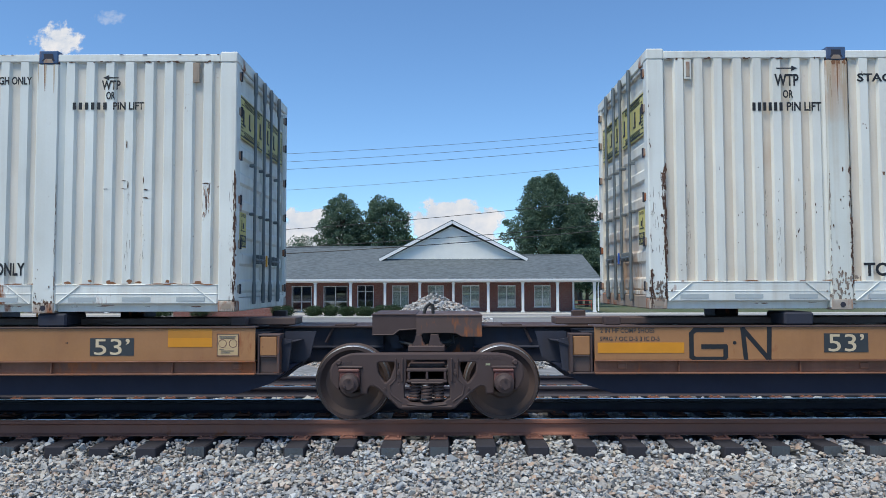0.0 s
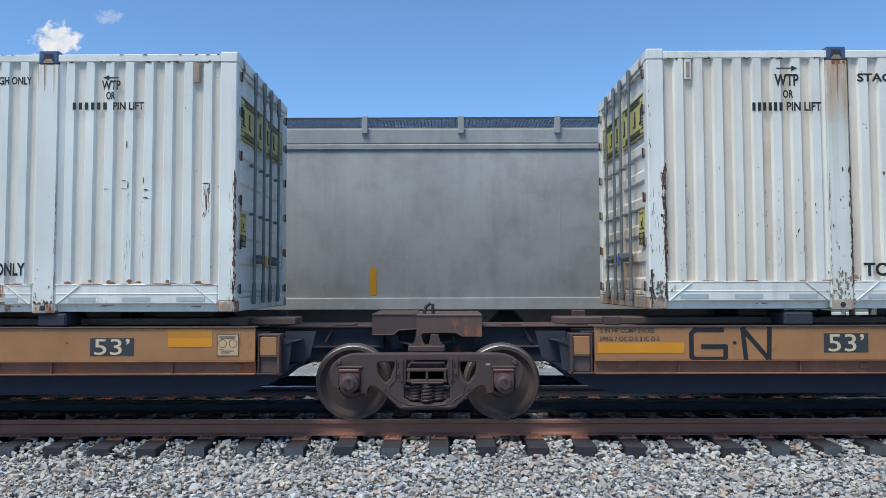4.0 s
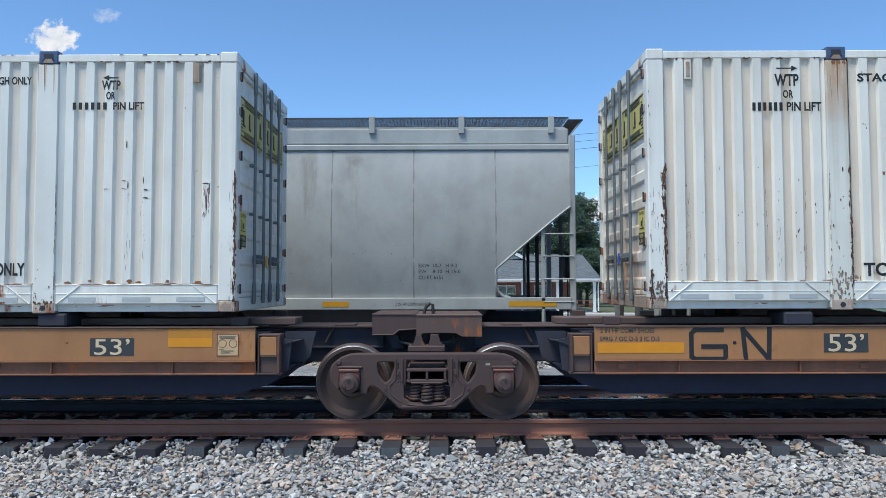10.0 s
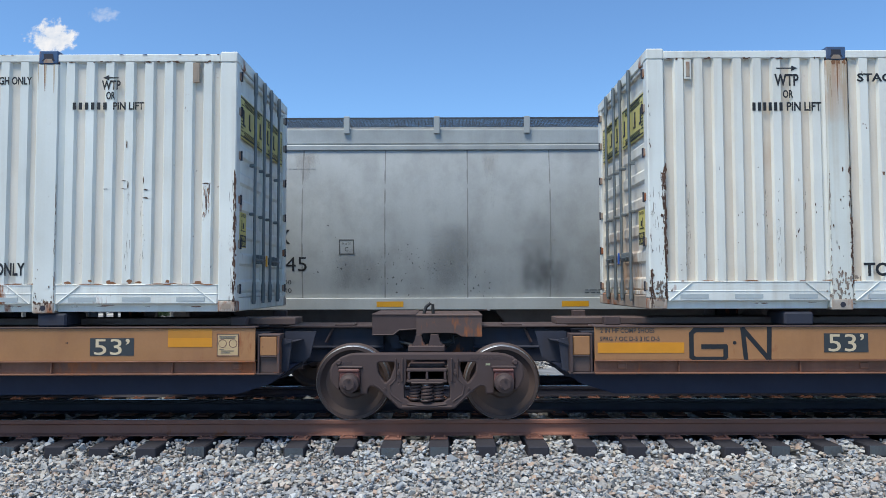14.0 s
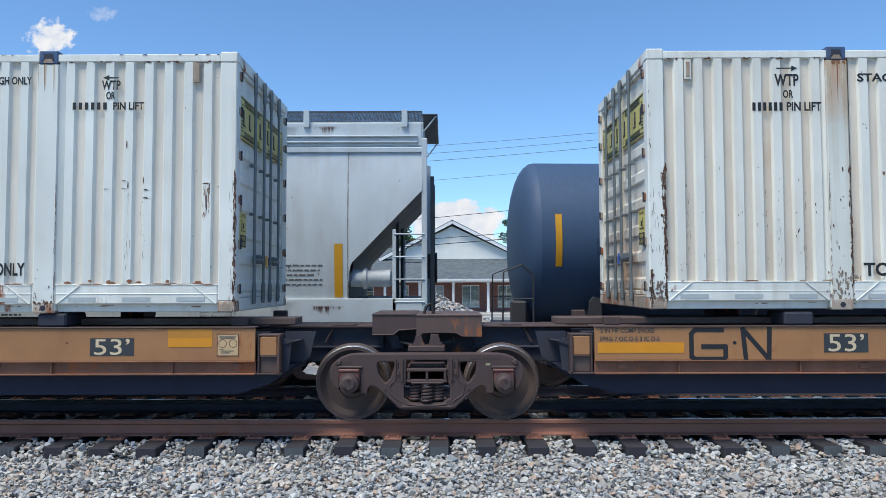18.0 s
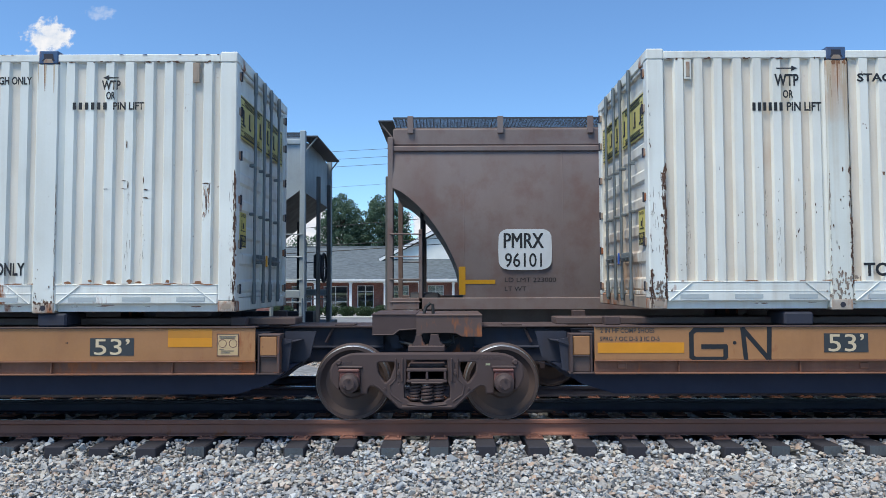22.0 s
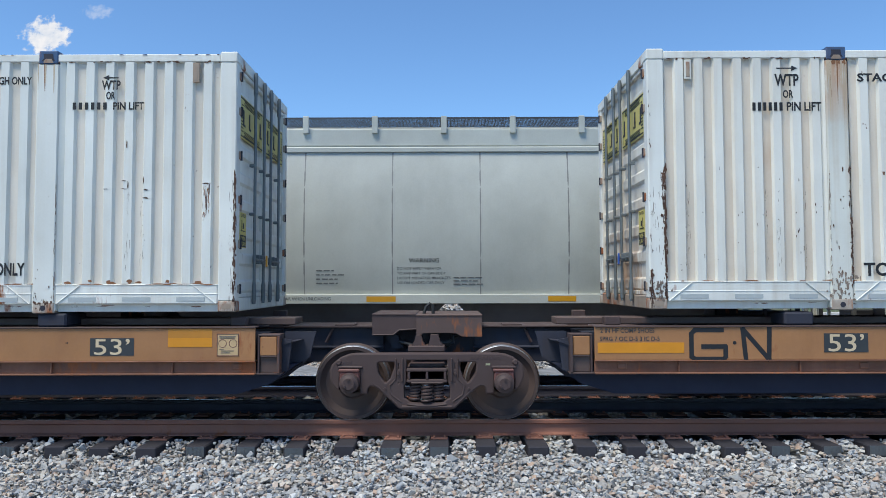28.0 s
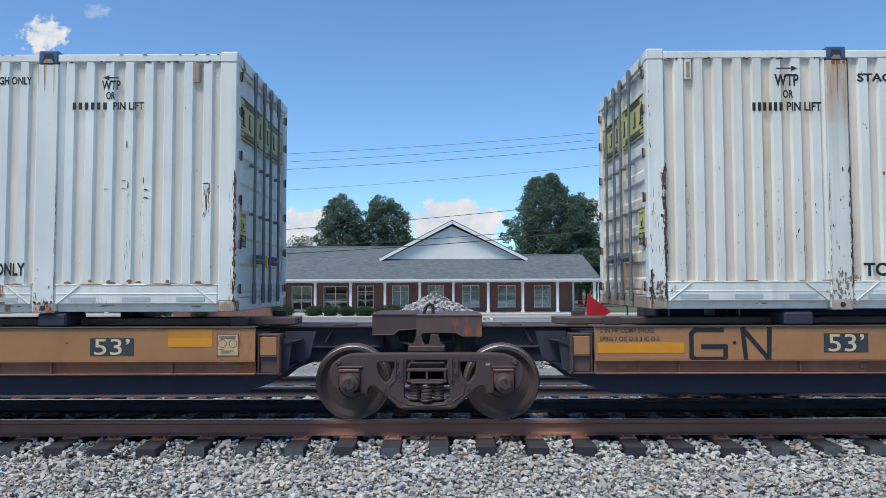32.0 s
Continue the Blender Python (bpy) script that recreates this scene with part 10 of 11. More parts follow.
    part("scribble", ribbon(tag, 0.012, -1.29, 0.004), PATCH_GREY, car, "white scribbled tag")
    part("scribble", ribbon([(-8.15, 2.9), (-8.05, 3.2), (-8.15, 3.4), (-8.02, 3.6)], 0.015, -1.5, 0.03), PATCH_GREY, car, "faint chalk scribble")
    dx, zp = -0.95, 4.17
    part("walk_platform", Shape().box(dx - 0.65, dx + 1.25, -0.38, 0.38, zp + 0.02, zp + 0.05, 0.01), TANK_BLACK, car, "black dome platform")
    hoop(car, dx - 0.65, dx - 0.4, -0.72, zp - 0.2, zp + 0.75, TANK_BLACK, 0.026)
    hoop(car, dx + 0.35, dx + 1.2, -0.72, zp - 0.2, zp + 0.78, TANK_BLACK, 0.026)
    hoop(car, dx + 0.35, dx + 1.2, 0.72, zp + 0.07, zp + 0.7, TANK_BLACK, 0.026)
    part("dome", Shape().lathe([(4.0, 0.28), (zp + 0.45, 0.28), (zp + 0.5, 0.22)], (dx + 0.8, 0, 0), "z", 20), TANK_BLACK, car, "black valve dome")
    part("relief_valve", Shape().lathe([(4.1, 0.05), (4.25, 0.05), (4.26, 0.08), (4.33, 0.06)], (dx + 1.55, 0, 0), "z", 12), IRON_DARK, car, "small relief valve")
    tank_ladder(car, surf, axis, dx + 0.05, 0.46, 1.53, TANK_BLACK, zp, 9)
    # last car: pressure tank
    car, surf, axis = tank_car("long blue-black pressure tank car with hazard placards", (-426.9, -446.75), TANK_NAVY, 1.52, 2.66, sag=0.0, head=0.5, origin=-436.725)
    sf = lambda z: surf(z) - 0.006
    tapes(car, sf, [(9.12, 2.16, 0.12, 0.92), (5.43, 2.34, 0.11, 0.47), (2.47, 2.31, 0.11, 0.47), (-0.55, 2.31, 0.11, 0.47), (-3.4, 2.31, 0.11, 0.47), (-6.24, 2.31, 0.11, 0.47), (-9.3, 2.13, 0.11, 0.9)])
    words(car, sf, [("MTZX 350177", -8.6, 2.2, 2.12, 0.26)], WHITE_LETTER, 0.0)
    words(car, sf, [("LD LMT   163600 LB    74200 KG", -8.4, 2.0, 1.72, 0.075), ("LT WT      99400 LB    45100 KG", -8.4, 1.86, 1.72, 0.075)], WHITE_LETTER, 0.0)
    framed_mark(car, -6.07, 2.24, 0.25, 0.25, sf, WHITE_LETTER, "C")
    tag = [(-5.85, 1.9), (-5.4, 1.93), (-5.65, 1.92), (-5.6, 1.55), (-5.35, 1.6), (-5.3, 1.9), (-5.15, 1.6), (-5.05, 1.85), (-4.9, 1.6), (-4.8, 1.95), (-4.6, 1.55)]
    part("scribble", ribbon(tag, 0.03, -1.28, 0.004), PATCH_GREY, car, "grey scribbled tag")
    sign = tape(car, 5.61, 2.2, 0.78, 0.29, sf, SIGN_YELLOW, "yellow_sign")
    fs = lambda z: sf(z) - 0.006
    lettering("FOR CHEMICAL EMERGENCY", BLACK_BOX, sign, 5.65, 0, 2.41, 0.7, 0.045, surf=fs)
    bars(sign, BLACK_BOX, 0, [(5.7, 2.375, 0.62, 0.018), (5.7, 2.335, 0.6, 0.024)] + [(5.64 + 0.072 * i, 2.225, 0.052, 0.085) for i in range(10)], surf=fs)
    gas = tape(car, 6.83, 1.95, 0.55, 0.4, sf, PANEL_WHITE, "white_sign")
    for body, z, w in (("LIQUEFIED", 2.25, 0.44), ("PETROLEUM GAS", 2.12, 0.5), ("NON-ODORIZED", 1.98, 0.5)):
        lettering(body, RED_MARK, gas, 6.855 + (0.5 - w) / 2, 0, z, w, 0.085, surf=fs)
    table_mark(car, sf, 7.9, 2.22, 1.05, 0.5, WHITE_LETTER)
    framed_mark(car, 7.38, 1.7, 0.45, 0.28, sf, WHITE_LETTER)
    stencil(car, 5.6, 1.78, 0.95, 0.2, sf, PATCH_GREY, 8, 0.035)
    part("primer_patch", Shape().grid([[(x, sf(z) + 0.003, z) for z in (1.72, 1.95, 2.2)] for x in (6.6, 7.75)]), TANK_BLACK, car)
    pl = part("hazard_placard", Shape().prism([(8.73, 1.2), (8.94, 1.41), (8.73, 1.62), (8.52, 1.41)], "y", -1.46, -1.45), plain("red_placard", (0.4, 0.025, 0.04), 0.4), car, "red diamond hazard placard")
    part("placard_strip", Shape().box(8.61, 8.85, -1.4635, -1.46, 1.365, 1.46), WHITE_LETTER, pl)
    lettering("1075", BLACK_BOX, pl, 8.625, -1.4635, 1.377, 0.21, 0.07)
    lettering("2", WHITE_LETTER, pl, 8.715, -1.46, 1.255, 0.035, 0.05)
    part("placard_post", Shape().tube([(8.73, -1.44, 1.0), (8.73, -1.44, 1.3)], 0.03, 6), SHADE, pl)
    zp = 4.2
    part("walk_platform", Shape().box(-1.2, 5.0, -0.6, 0.45, zp, zp + 0.03, 0.01), TANK_NAVY, car, "long grated roof platform")
    for x0, x1 in ((-1.15, -0.5), (0.52, 4.05), (4.62, 4.95)):
        hoop(car, x0, x1, -0.78, zp - 0.1, zp + 0.72, TANK_NAVY, 0.024)
    for x in (1.08, 2.6):
        part("rail_post", Shape().tube([(x, -0.78, zp - 0.1), (x, -0.78, zp + 0.72)], 0.024, 8), TANK_NAVY, car)
    part("guard_rail", Shape().tube([(-1.1, -0.78, zp + 0.18), (-1.3, -0.78, zp + 0.66), (-1.26, -0.78, zp + 0.72), (-1.0, -0.78, zp + 0.72)], 0.024, 8), TANK_NAVY, car)
    part("safety_chain", Shape().tube([(-0.5 + 0.102 * i, -0.78, zp + 0.7 - 0.14 * math.sin(math.pi * i / 10)) for i in range(11)], 0.012, 5), IRON_BROWN, car, "sagging chain")
    for x0, x1 in ((-1.15, 1.4), (1.5, 4.9)):
        hoop(car, x0, x1, 0.78, zp - 0.1, zp + 0.72, TANK_NAVY, 0.024)
    part("dome", Shape().lathe([(4.1, 0.4), (zp + 0.1, 0.4), (zp + 0.14, 0.46), (zp + 0.2, 0.46), (zp + 0.24, 0.42), (zp + 0.38, 0.43), (zp + 0.41, 0.47), (zp + 0.48, 0.47), (zp + 0.5, 0.3)], (0.12, 0, 0), "z", 24), TANK_NAVY, car, "wide protective dome")
    tank_ladder(car, surf, axis, 4.33, 0.52, 1.52, TANK_NAVY, zp, 9)
    # marker on the last coupler
    part("marker_flag", Shape().prism([(-10.9, 1.04), (-10.78, 1.08), (-10.43, 1.28), (-10.86, 1.61)], "y", -0.25, -0.2), plain("red_flag_cloth", (0.5, 0.012, 0.03), 0.6), car, "red end-of-train flag")
    part("marker_box", Shape().box(-10.75, -10.5, -0.25, 0.05, 0.85, 1.15, 0.02), SHADE, car)


build_tanks()


# ---- engines ----
ENGINE = paint("blue_black_engine_paint", (0.012, 0.021, 0.042), 0.22, (0.02, 0.03, 0.05), 0.4, blotch=0.25, streak=3, seed=51, bump=0.05, spec=0.28)
ENGINE_PALER = paint("paler_black_engine_paint", (0.02, 0.036, 0.072), 0.2, (0.04, 0.058, 0.09), 0.5, blotch=0.3, streak=3, seed=53, bump=0.05, spec=0.5)
ENGINE_GEAR = plain("black_engine_fittings", (0.008, 0.011, 0.018), 0.5, vary=0.3, spec=0.25)
ENGINE_TRIM = paint("white_engine_trim", (0.6, 0.61, 0.6), 0.5, (0.25, 0.2, 0.16), 0.5, streak=2, seed=52)
ORANGE_RAIL = plain("orange_handrail_paint", (0.5, 0.22, 0.04), 0.45)
CAB_GLASS, cnt, cb = material("cab_window_glass")
cb.inputs["Base Color"].default_value = (0.05, 0.06, 0.065, 1)
cb.inputs["Roughness"].default_value = 0.03
cb.inputs["Specular IOR Level"].default_value = 0.9
DECK_Z, HOOD, WIDE = 1.76, 0.92, 1.55
TAPER = 0.24


def wrap(ob, hx1):
    """Lays a flat part round the tapered end of a hood."""
    for v in ob.data.vertices:
        v.co.y += TAPER * max(0.0, v.co.x - (hx1 - 0.55)) / 0.55


def stripes(car, y, x_tips, x_base, z0, z1, n=5, lean=0.35, flip=1, bend=None):
    """Five slanted white bars on an engine's end."""
    for i in range(n):
        h = (z1 - z0) / (2 * n - 1)
        za = z0 + 2 * i * h
        f0, f1 = (za - z0) / (z1 - z0), (za + h - z0) / (z1 - z0)
        xa, xb = x_tips + flip * lean * f0, x_tips + flip * lean * f1
        if bend:
            k = bend - 0.55
            bar = Shape().prism([(k, za), (xa, za), (xb, za + h), (k, za + h)], "y", y - 0.004, y).prism([(x_base, za), (k, za), (k, za + h), (x_base, za + h)], "y", y - 0.004, y)
            wrap(part("white_stripe", bar, ENGINE_TRIM, car), bend)
            continue
        part("white_stripe", Shape().prism([(x_base, za), (xa, za), (xb, za + h), (x_base, za + h)], "y", y - 0.004, y), ENGINE_TRIM, car)


def grille(car, x0, x1, z0, z1, y, n):
    g = part("radiator_grille", Shape().box(x0 - 0.04, x1 + 0.04, y - 0.02, y, z1, z1 + 0.05).box(x0 - 0.04, x1 + 0.04, y - 0.02, y, z0 - 0.05, z0), ENGINE, car, "ribbed black radiator grille")
    part("grille_back", Shape().box(x0, x1, y - 0.006, y, z0, z1), ENGINE, g)
    for i in range(n):
        x = x0 + (x1 - x0) * (i + 0.5) / n
        w = (x1 - x0) / n * 0.3
        part("grille_slat", Shape().prism([(x - w, y - 0.004), (x, y - 0.035), (x + w, y - 0.004)], "z", z0, z1), ENGINE, g)
    return g


def engine(label, ends, spec):
    a, b = ends
    mid, H = (a + b) / 2, (a - b) / 2
    car = thing("locomotive", label, "locomotive", "engines of the far train")
    TRAIN.append((car, mid))
    top, ext = spec["top"], spec["ext"]
    # frame, walkway and sill stripe
    part("frame", Shape().box(-H - ext, H + ext, -1.48, 1.48, 1.5, DECK_Z - 0.005, 0.02), ENGINE, car, "deep black underframe")
    part("frame_web", Shape().box(-H + 0.9, H - 0.9, -1.15, 1.15, 0.98, 1.5, 0.02), SHADE, car)
    for i in range(int(2 * H / 1.3)):
        x = -H + 1.0 + 1.3 * i
        part("pipe_bracket", Shape().box(x, x + 0.12 + 0.2 * (i % 3), -1.4, -1.15, 1.2 + 0.08 * (i % 2), 1.5, 0.02), SHADE, car)
    part("air_pipe", Shape().tube([(-H + 0.6, -1.42, 1.42), (H - 0.6, -1.42, 1.42)], 0.025, 6), SHADE, car)
    part("walkway", Shape().box(-H - ext, H + ext, -WIDE, WIDE, DECK_Z - 0.005, DECK_Z + 0.02, 0.005), ENGINE, car)
    x = -H + 0.05
    k = 0
    while x < H - 0.4:
        w = min((2.2, 1.9, 2.35)[k % 3], H - x)
        part("sill_stripe", Shape().box(x, x + w, -1.556, -1.47, DECK_Z - 0.115, DECK_Z - 0.006), ENGINE_TRIM, car, "white sill stripe")
        x += w + 0.1
        k += 1
    # long hood with doors
    hx0, hx1 = spec["hood"]
    prof = [(-HOOD, DECK_Z + 0.02), (-HOOD, top - 0.16), (-HOOD + 0.12, top), (HOOD - 0.12, top), (HOOD, top - 0.16), (HOOD, DECK_Z + 0.02)]
    tip = [(math.copysign(abs(y) - TAPER, y), z - 0.02 if z > 3 else z) for y, z in prof]
    mid_rows = [[(hx1 - 0.55, y, z) for y, z in prof], [(hx1, y, z) for y, z in tip]]
    hood = Shape().prism(prof, "x", hx0, hx1 - 0.55)
    hood.grid(mid_rows).add([(hx1, y, z) for y, z in tip], [(0, 1, 2, 3, 4, 5)])
    part("hood", hood, ENGINE, car, "long black engine hood with a tapered end", smooth=20)
    x, k = hx0 + 0.1, 0
    while x < hx1 - 0.8:
        w = (0.92, 0.92, 1.15, 0.8)[k % 4]
        if x + w > hx1 - 0.3:
            break
        d = part("hood_door", Shape().box(x + 0.012, x + w - 0.012, -HOOD - 0.016, -HOOD, DECK_Z + 0.42, spec["door_top"], 0.006), ENGINE, car, "hinged hood door")
        for z in (DECK_Z + 0.62, spec["door_top"] - 0.15):
            part("latch", Shape().box(x + w - 0.14, x + w - 0.06, -HOOD - 0.036, -HOOD - 0.016, z - 0.06, z + 0.06, 0.012), ENGINE_GEAR, d)
        if k % 2:
            part("door_label", Shape().box(x + 0.2, x + 0.38, -HOOD - 0.02, -HOOD - 0.016, DECK_Z + 0.75, DECK_Z + 0.8), ENGINE_TRIM, d)
        x += w
        k += 1
    part("hood_step", Shape().box(hx0, hx1 - 0.56, -HOOD - 0.05, -HOOD, DECK_Z + 0.02, DECK_Z + 0.38, 0.01), ENGINE, car)
    # grilles, fans, boxes
    for x0, x1, z0, z1, n in spec["grilles"]:
        grille(car, x0, x1, z0, z1, -HOOD - 0.02, n)
    for fx in spec["fans"]:
        f = part("roof_fan", Shape().lathe([(top - 0.02, 0.6), (top + 0.12, 0.58), (top + 0.17, 0.5)], (fx, 0, 0), "z", 28), ENGINE, car, "round roof fan housing")
        part("fan_guard", Shape().lathe([(top + 0.17, 0.5), (top + 0.19, 0.25), (top + 0.19, 0.03)], (fx, 0, 0), "z", 28), GRATE, f)
    for x0, x1, y0, z0, z1 in spec["boxes"]:
        part("equipment_box", Shape().box(x0, x1, y0, -y0, z0, z1, 0.04), ENGINE, car, "black equipment housing")
    # handrail
    zr = DECK_Z + spec.get("rail", 1.0)
    pts = [(spec.get("rail_from", hx0 + 0.2), -1.42, zr + 0.1), (hx1 - 4.05, -1.42, zr + 0.1), (hx1 - 3.7, -1.42, zr - 0.12), (hx1 - 0.1, -1.42, zr - 0.12)]
    part("handrail", Shape().tube(pts, 0.022, 6), ENGINE, car, "black walkway handrail")
    n = int((hx1 - hx0) / 2.25)
    for i in range(n + 1):
        x = hx0 + (0.95 if "rail_from" in spec else 0.4) + i * (hx1 - hx0 - 0.8) / n
        if x > hx1 - 0.1:
            break
        zt = zr + 0.1 if x < hx1 - 4.0 else zr - 0.12
        part("rail_post", Shape().box(x - 0.03, x + 0.03, -1.45, -1.4, DECK_Z - 0.12, zt, 0.008), ENGINE, car)
    # ends: steps, drop rails, orange grabs, couplers
    for e in (-1, 1):
        xe = e * (H + ext)
        part("end_sheet", Shape().box(*sorted((xe, xe - e * 0.06)), -0.9, 0.9, 0.85, DECK_Z + 0.02, 0.01), SHADE, car)
        part("footboard", Shape().box(*sorted((xe + e * 0.1, xe + e * 0.55)), -0.45, 0.45, DECK_Z - 0.03, DECK_Z + 0.03, 0.012), ENGINE_TRIM, car, "pale fold-down foot plate")
        for side in (-1, 1):
            sw = part("step_well", Shape().box(*sorted((xe - e * 0.06, xe - e * 0.62)), *sorted((side * 1.5, side * 1.1)), 0.55, 0.6, 0.006), SHADE, car)
            for z in (0.95, 1.3):
                part("step", Shape().box(*sorted((xe - e * 0.08, xe - e * 0.7)), *sorted((side * 1.52, side * 1.2)), z, z + 0.035, 0.006), SHADE, sw)
                part("step_edge", Shape().box(*sorted((xe - e * 0.08, xe - e * 0.7)), *sorted((side * 1.53, side * 1.515)), z + 0.005, z + 0.035), TAPE_YELLOW, sw, "yellow step edge")
            part("step_sign", Shape().box(*sorted((xe - e * 0.3, xe - e * 0.5)), side * 1.19, side * 1.21, 1.12, 1.22), TAPE_YELLOW, sw)
            for off in (0.0, spec["grab"]):
                x = xe - e * off
                pts = [(x, side * 1.5, 0.75), (x, side * 1.5, DECK_Z + 0.95), (x + e * 0.02, side * 1.48, DECK_Z + 1.04), (x + e * (0.08 if off > 0.1 else 0.02), side * (1.45 if off > 0.1 else 1.0), DECK_Z + 1.08)]
                part("orange_grab_rail", Shape().tube(pts, 0.019, 8), ORANGE_RAIL, car, "orange boarding handrail")
        for y, dx in ((-0.75, 0.15), (-0.45, 0.4), (0.45, 0.4), (0.75, 0.15)):
            part("end_stanchion", Shape().box(*sorted((xe + e * dx, xe + e * (dx + 0.055))), y - 0.025, y + 0.025, DECK_Z, DECK_Z + 1.0, 0.008), SHADE, car)
        part("end_gate", Shape().lathe([(-0.06, 0.12), (0.06, 0.12)], (xe + e * 0.42, -0.6, DECK_Z + 0.25), "y", 14), SHADE, car)
        part("mu_hose", Shape().tube([(xe, -0.8, 1.25), (xe + e * 0.25, -0.82, 0.95), (xe + e * 0.45, -0.75, 0.7), (xe + e * 0.6, -0.6, 0.8)], 0.03, 8), RUBBER, car, "black hanging hose")
        part("mu_hose", Shape().tube([(xe, -0.5, 1.2), (xe + e * 0.2, -0.5, 0.85), (xe + e * 0.5, -0.45, 0.75)], 0.03, 8), RUBBER, car, "black hanging hose")
        part("chain", Shape().tube([(xe + e * 0.1 * i, -0.3, DECK_Z + 0.95 - 0.06 * i * (7 - i)) for i in range(8)], 0.012, 5), SHADE, car)
        coupler(car, e * (H + 0.28), e)
        part("drawbar_pedestal", Shape().prism([(xe - e * 0.05, DECK_Z - 0.1), (xe + e * 0.45, DECK_Z - 0.05), (xe + e * 0.3, DECK_Z - 0.3), (xe + e * 0.35, 1.05), (xe - e * 0.05, 1.05)], "y", -0.25, 0.25), SHADE, car)
    # fuel tank and trucks
    part("fuel_tank", Shape().prism([(-1.35, 1.3), (-1.4, 0.9), (-1.1, 0.35), (1.1, 0.35), (1.4, 0.9), (1.35, 1.3)], "x", -spec["tank"], spec["tank"]), ENGINE, car, "black fuel tank slung below the frame")
    part("air_reservoir", Shape().lathe([(-2.2, 0.1), (-2.1, 0.2), (1.6, 0.2), (1.7, 0.1)], (0, -1.25, 1.28), "x", 16), ENGINE, car)
    for e in (-1, 1):
        far_truck(car, e * (H - spec["truck"]), mid, spec["axles"])
    for x0, w, z0 in ((-spec["tank"] - 0.7, 0.5, 0.85), (spec["tank"] + 0.2, 0.4, 0.8), (-spec["tank"] - 1.5, 0.3, 1.0)):
        part("under_gear", Shape().box(x0, x0 + w, -1.35, -0.9, z0, 1.3, 0.03), SHADE, car)
    return car


def company_mark(car, x0, z0, w, h, sx0, y):
    """The maker's striped emblem as plain white shapes, with bars for its name."""
    n = 5
    for i in range(n):
        hh = h / n * 0.68
        z = z0 + h / n * i
        xr = x0 - 0.35 * w - 0.28 * (n - 1 - i) * 0.35 + 0.1
        xl = sx0 + 0.07 * i
        part("emblem_stripe", Shape().prism([(xl, z), (xr, z), (xr + 0.08, z + hh), (xl + 0.05, z + hh)], "y", y - 0.004, y), ENGINE_TRIM, car, "white emblem stripe")
    for u0, u1, tilt in ((0.0, 0.2, 0.1), (0.24, 0.5, 0.06), (0.55, 0.98, 0.1)):
        q = [(x0 + w * u0, z0), (x0 + w * u1, z0), (x0 + w * (u1 + tilt * 0.3), z0 + h), (x0 + w * (u0 + tilt * 0.6), z0 + h)]
        part("emblem_block", Shape().prism(q, "y", y - 0.005, y), ENGINE_TRIM, car, "white emblem block")
    part("emblem_gap", Shape().box(x0 + w * 0.66, x0 + w * 0.98, y - 0.008, y - 0.005, z0 + h * 0.22, z0 + h * 0.34).box(x0 + w * 0.72, x0 + w * 1.02, y - 0.008, y - 0.005, z0 + h * 0.64, z0 + h * 0.76), ENGINE, car)
    for k, (dz, n, off) in enumerate(((-0.42, 7, 0.05), (-0.72, 8, -0.05))):
        for i in range(n):
            xa = x0 - 0.2 + off + i * 0.285
            q = [(xa, z0 + dz), (xa + 0.2, z0 + dz), (xa + 0.25, z0 + dz + 0.22), (xa + 0.05, z0 + dz + 0.22)]
            part("name_bar", Shape().prism(q, "y", y - 0.004, y), ENGINE_TRIM, car, "slanted white name bar")


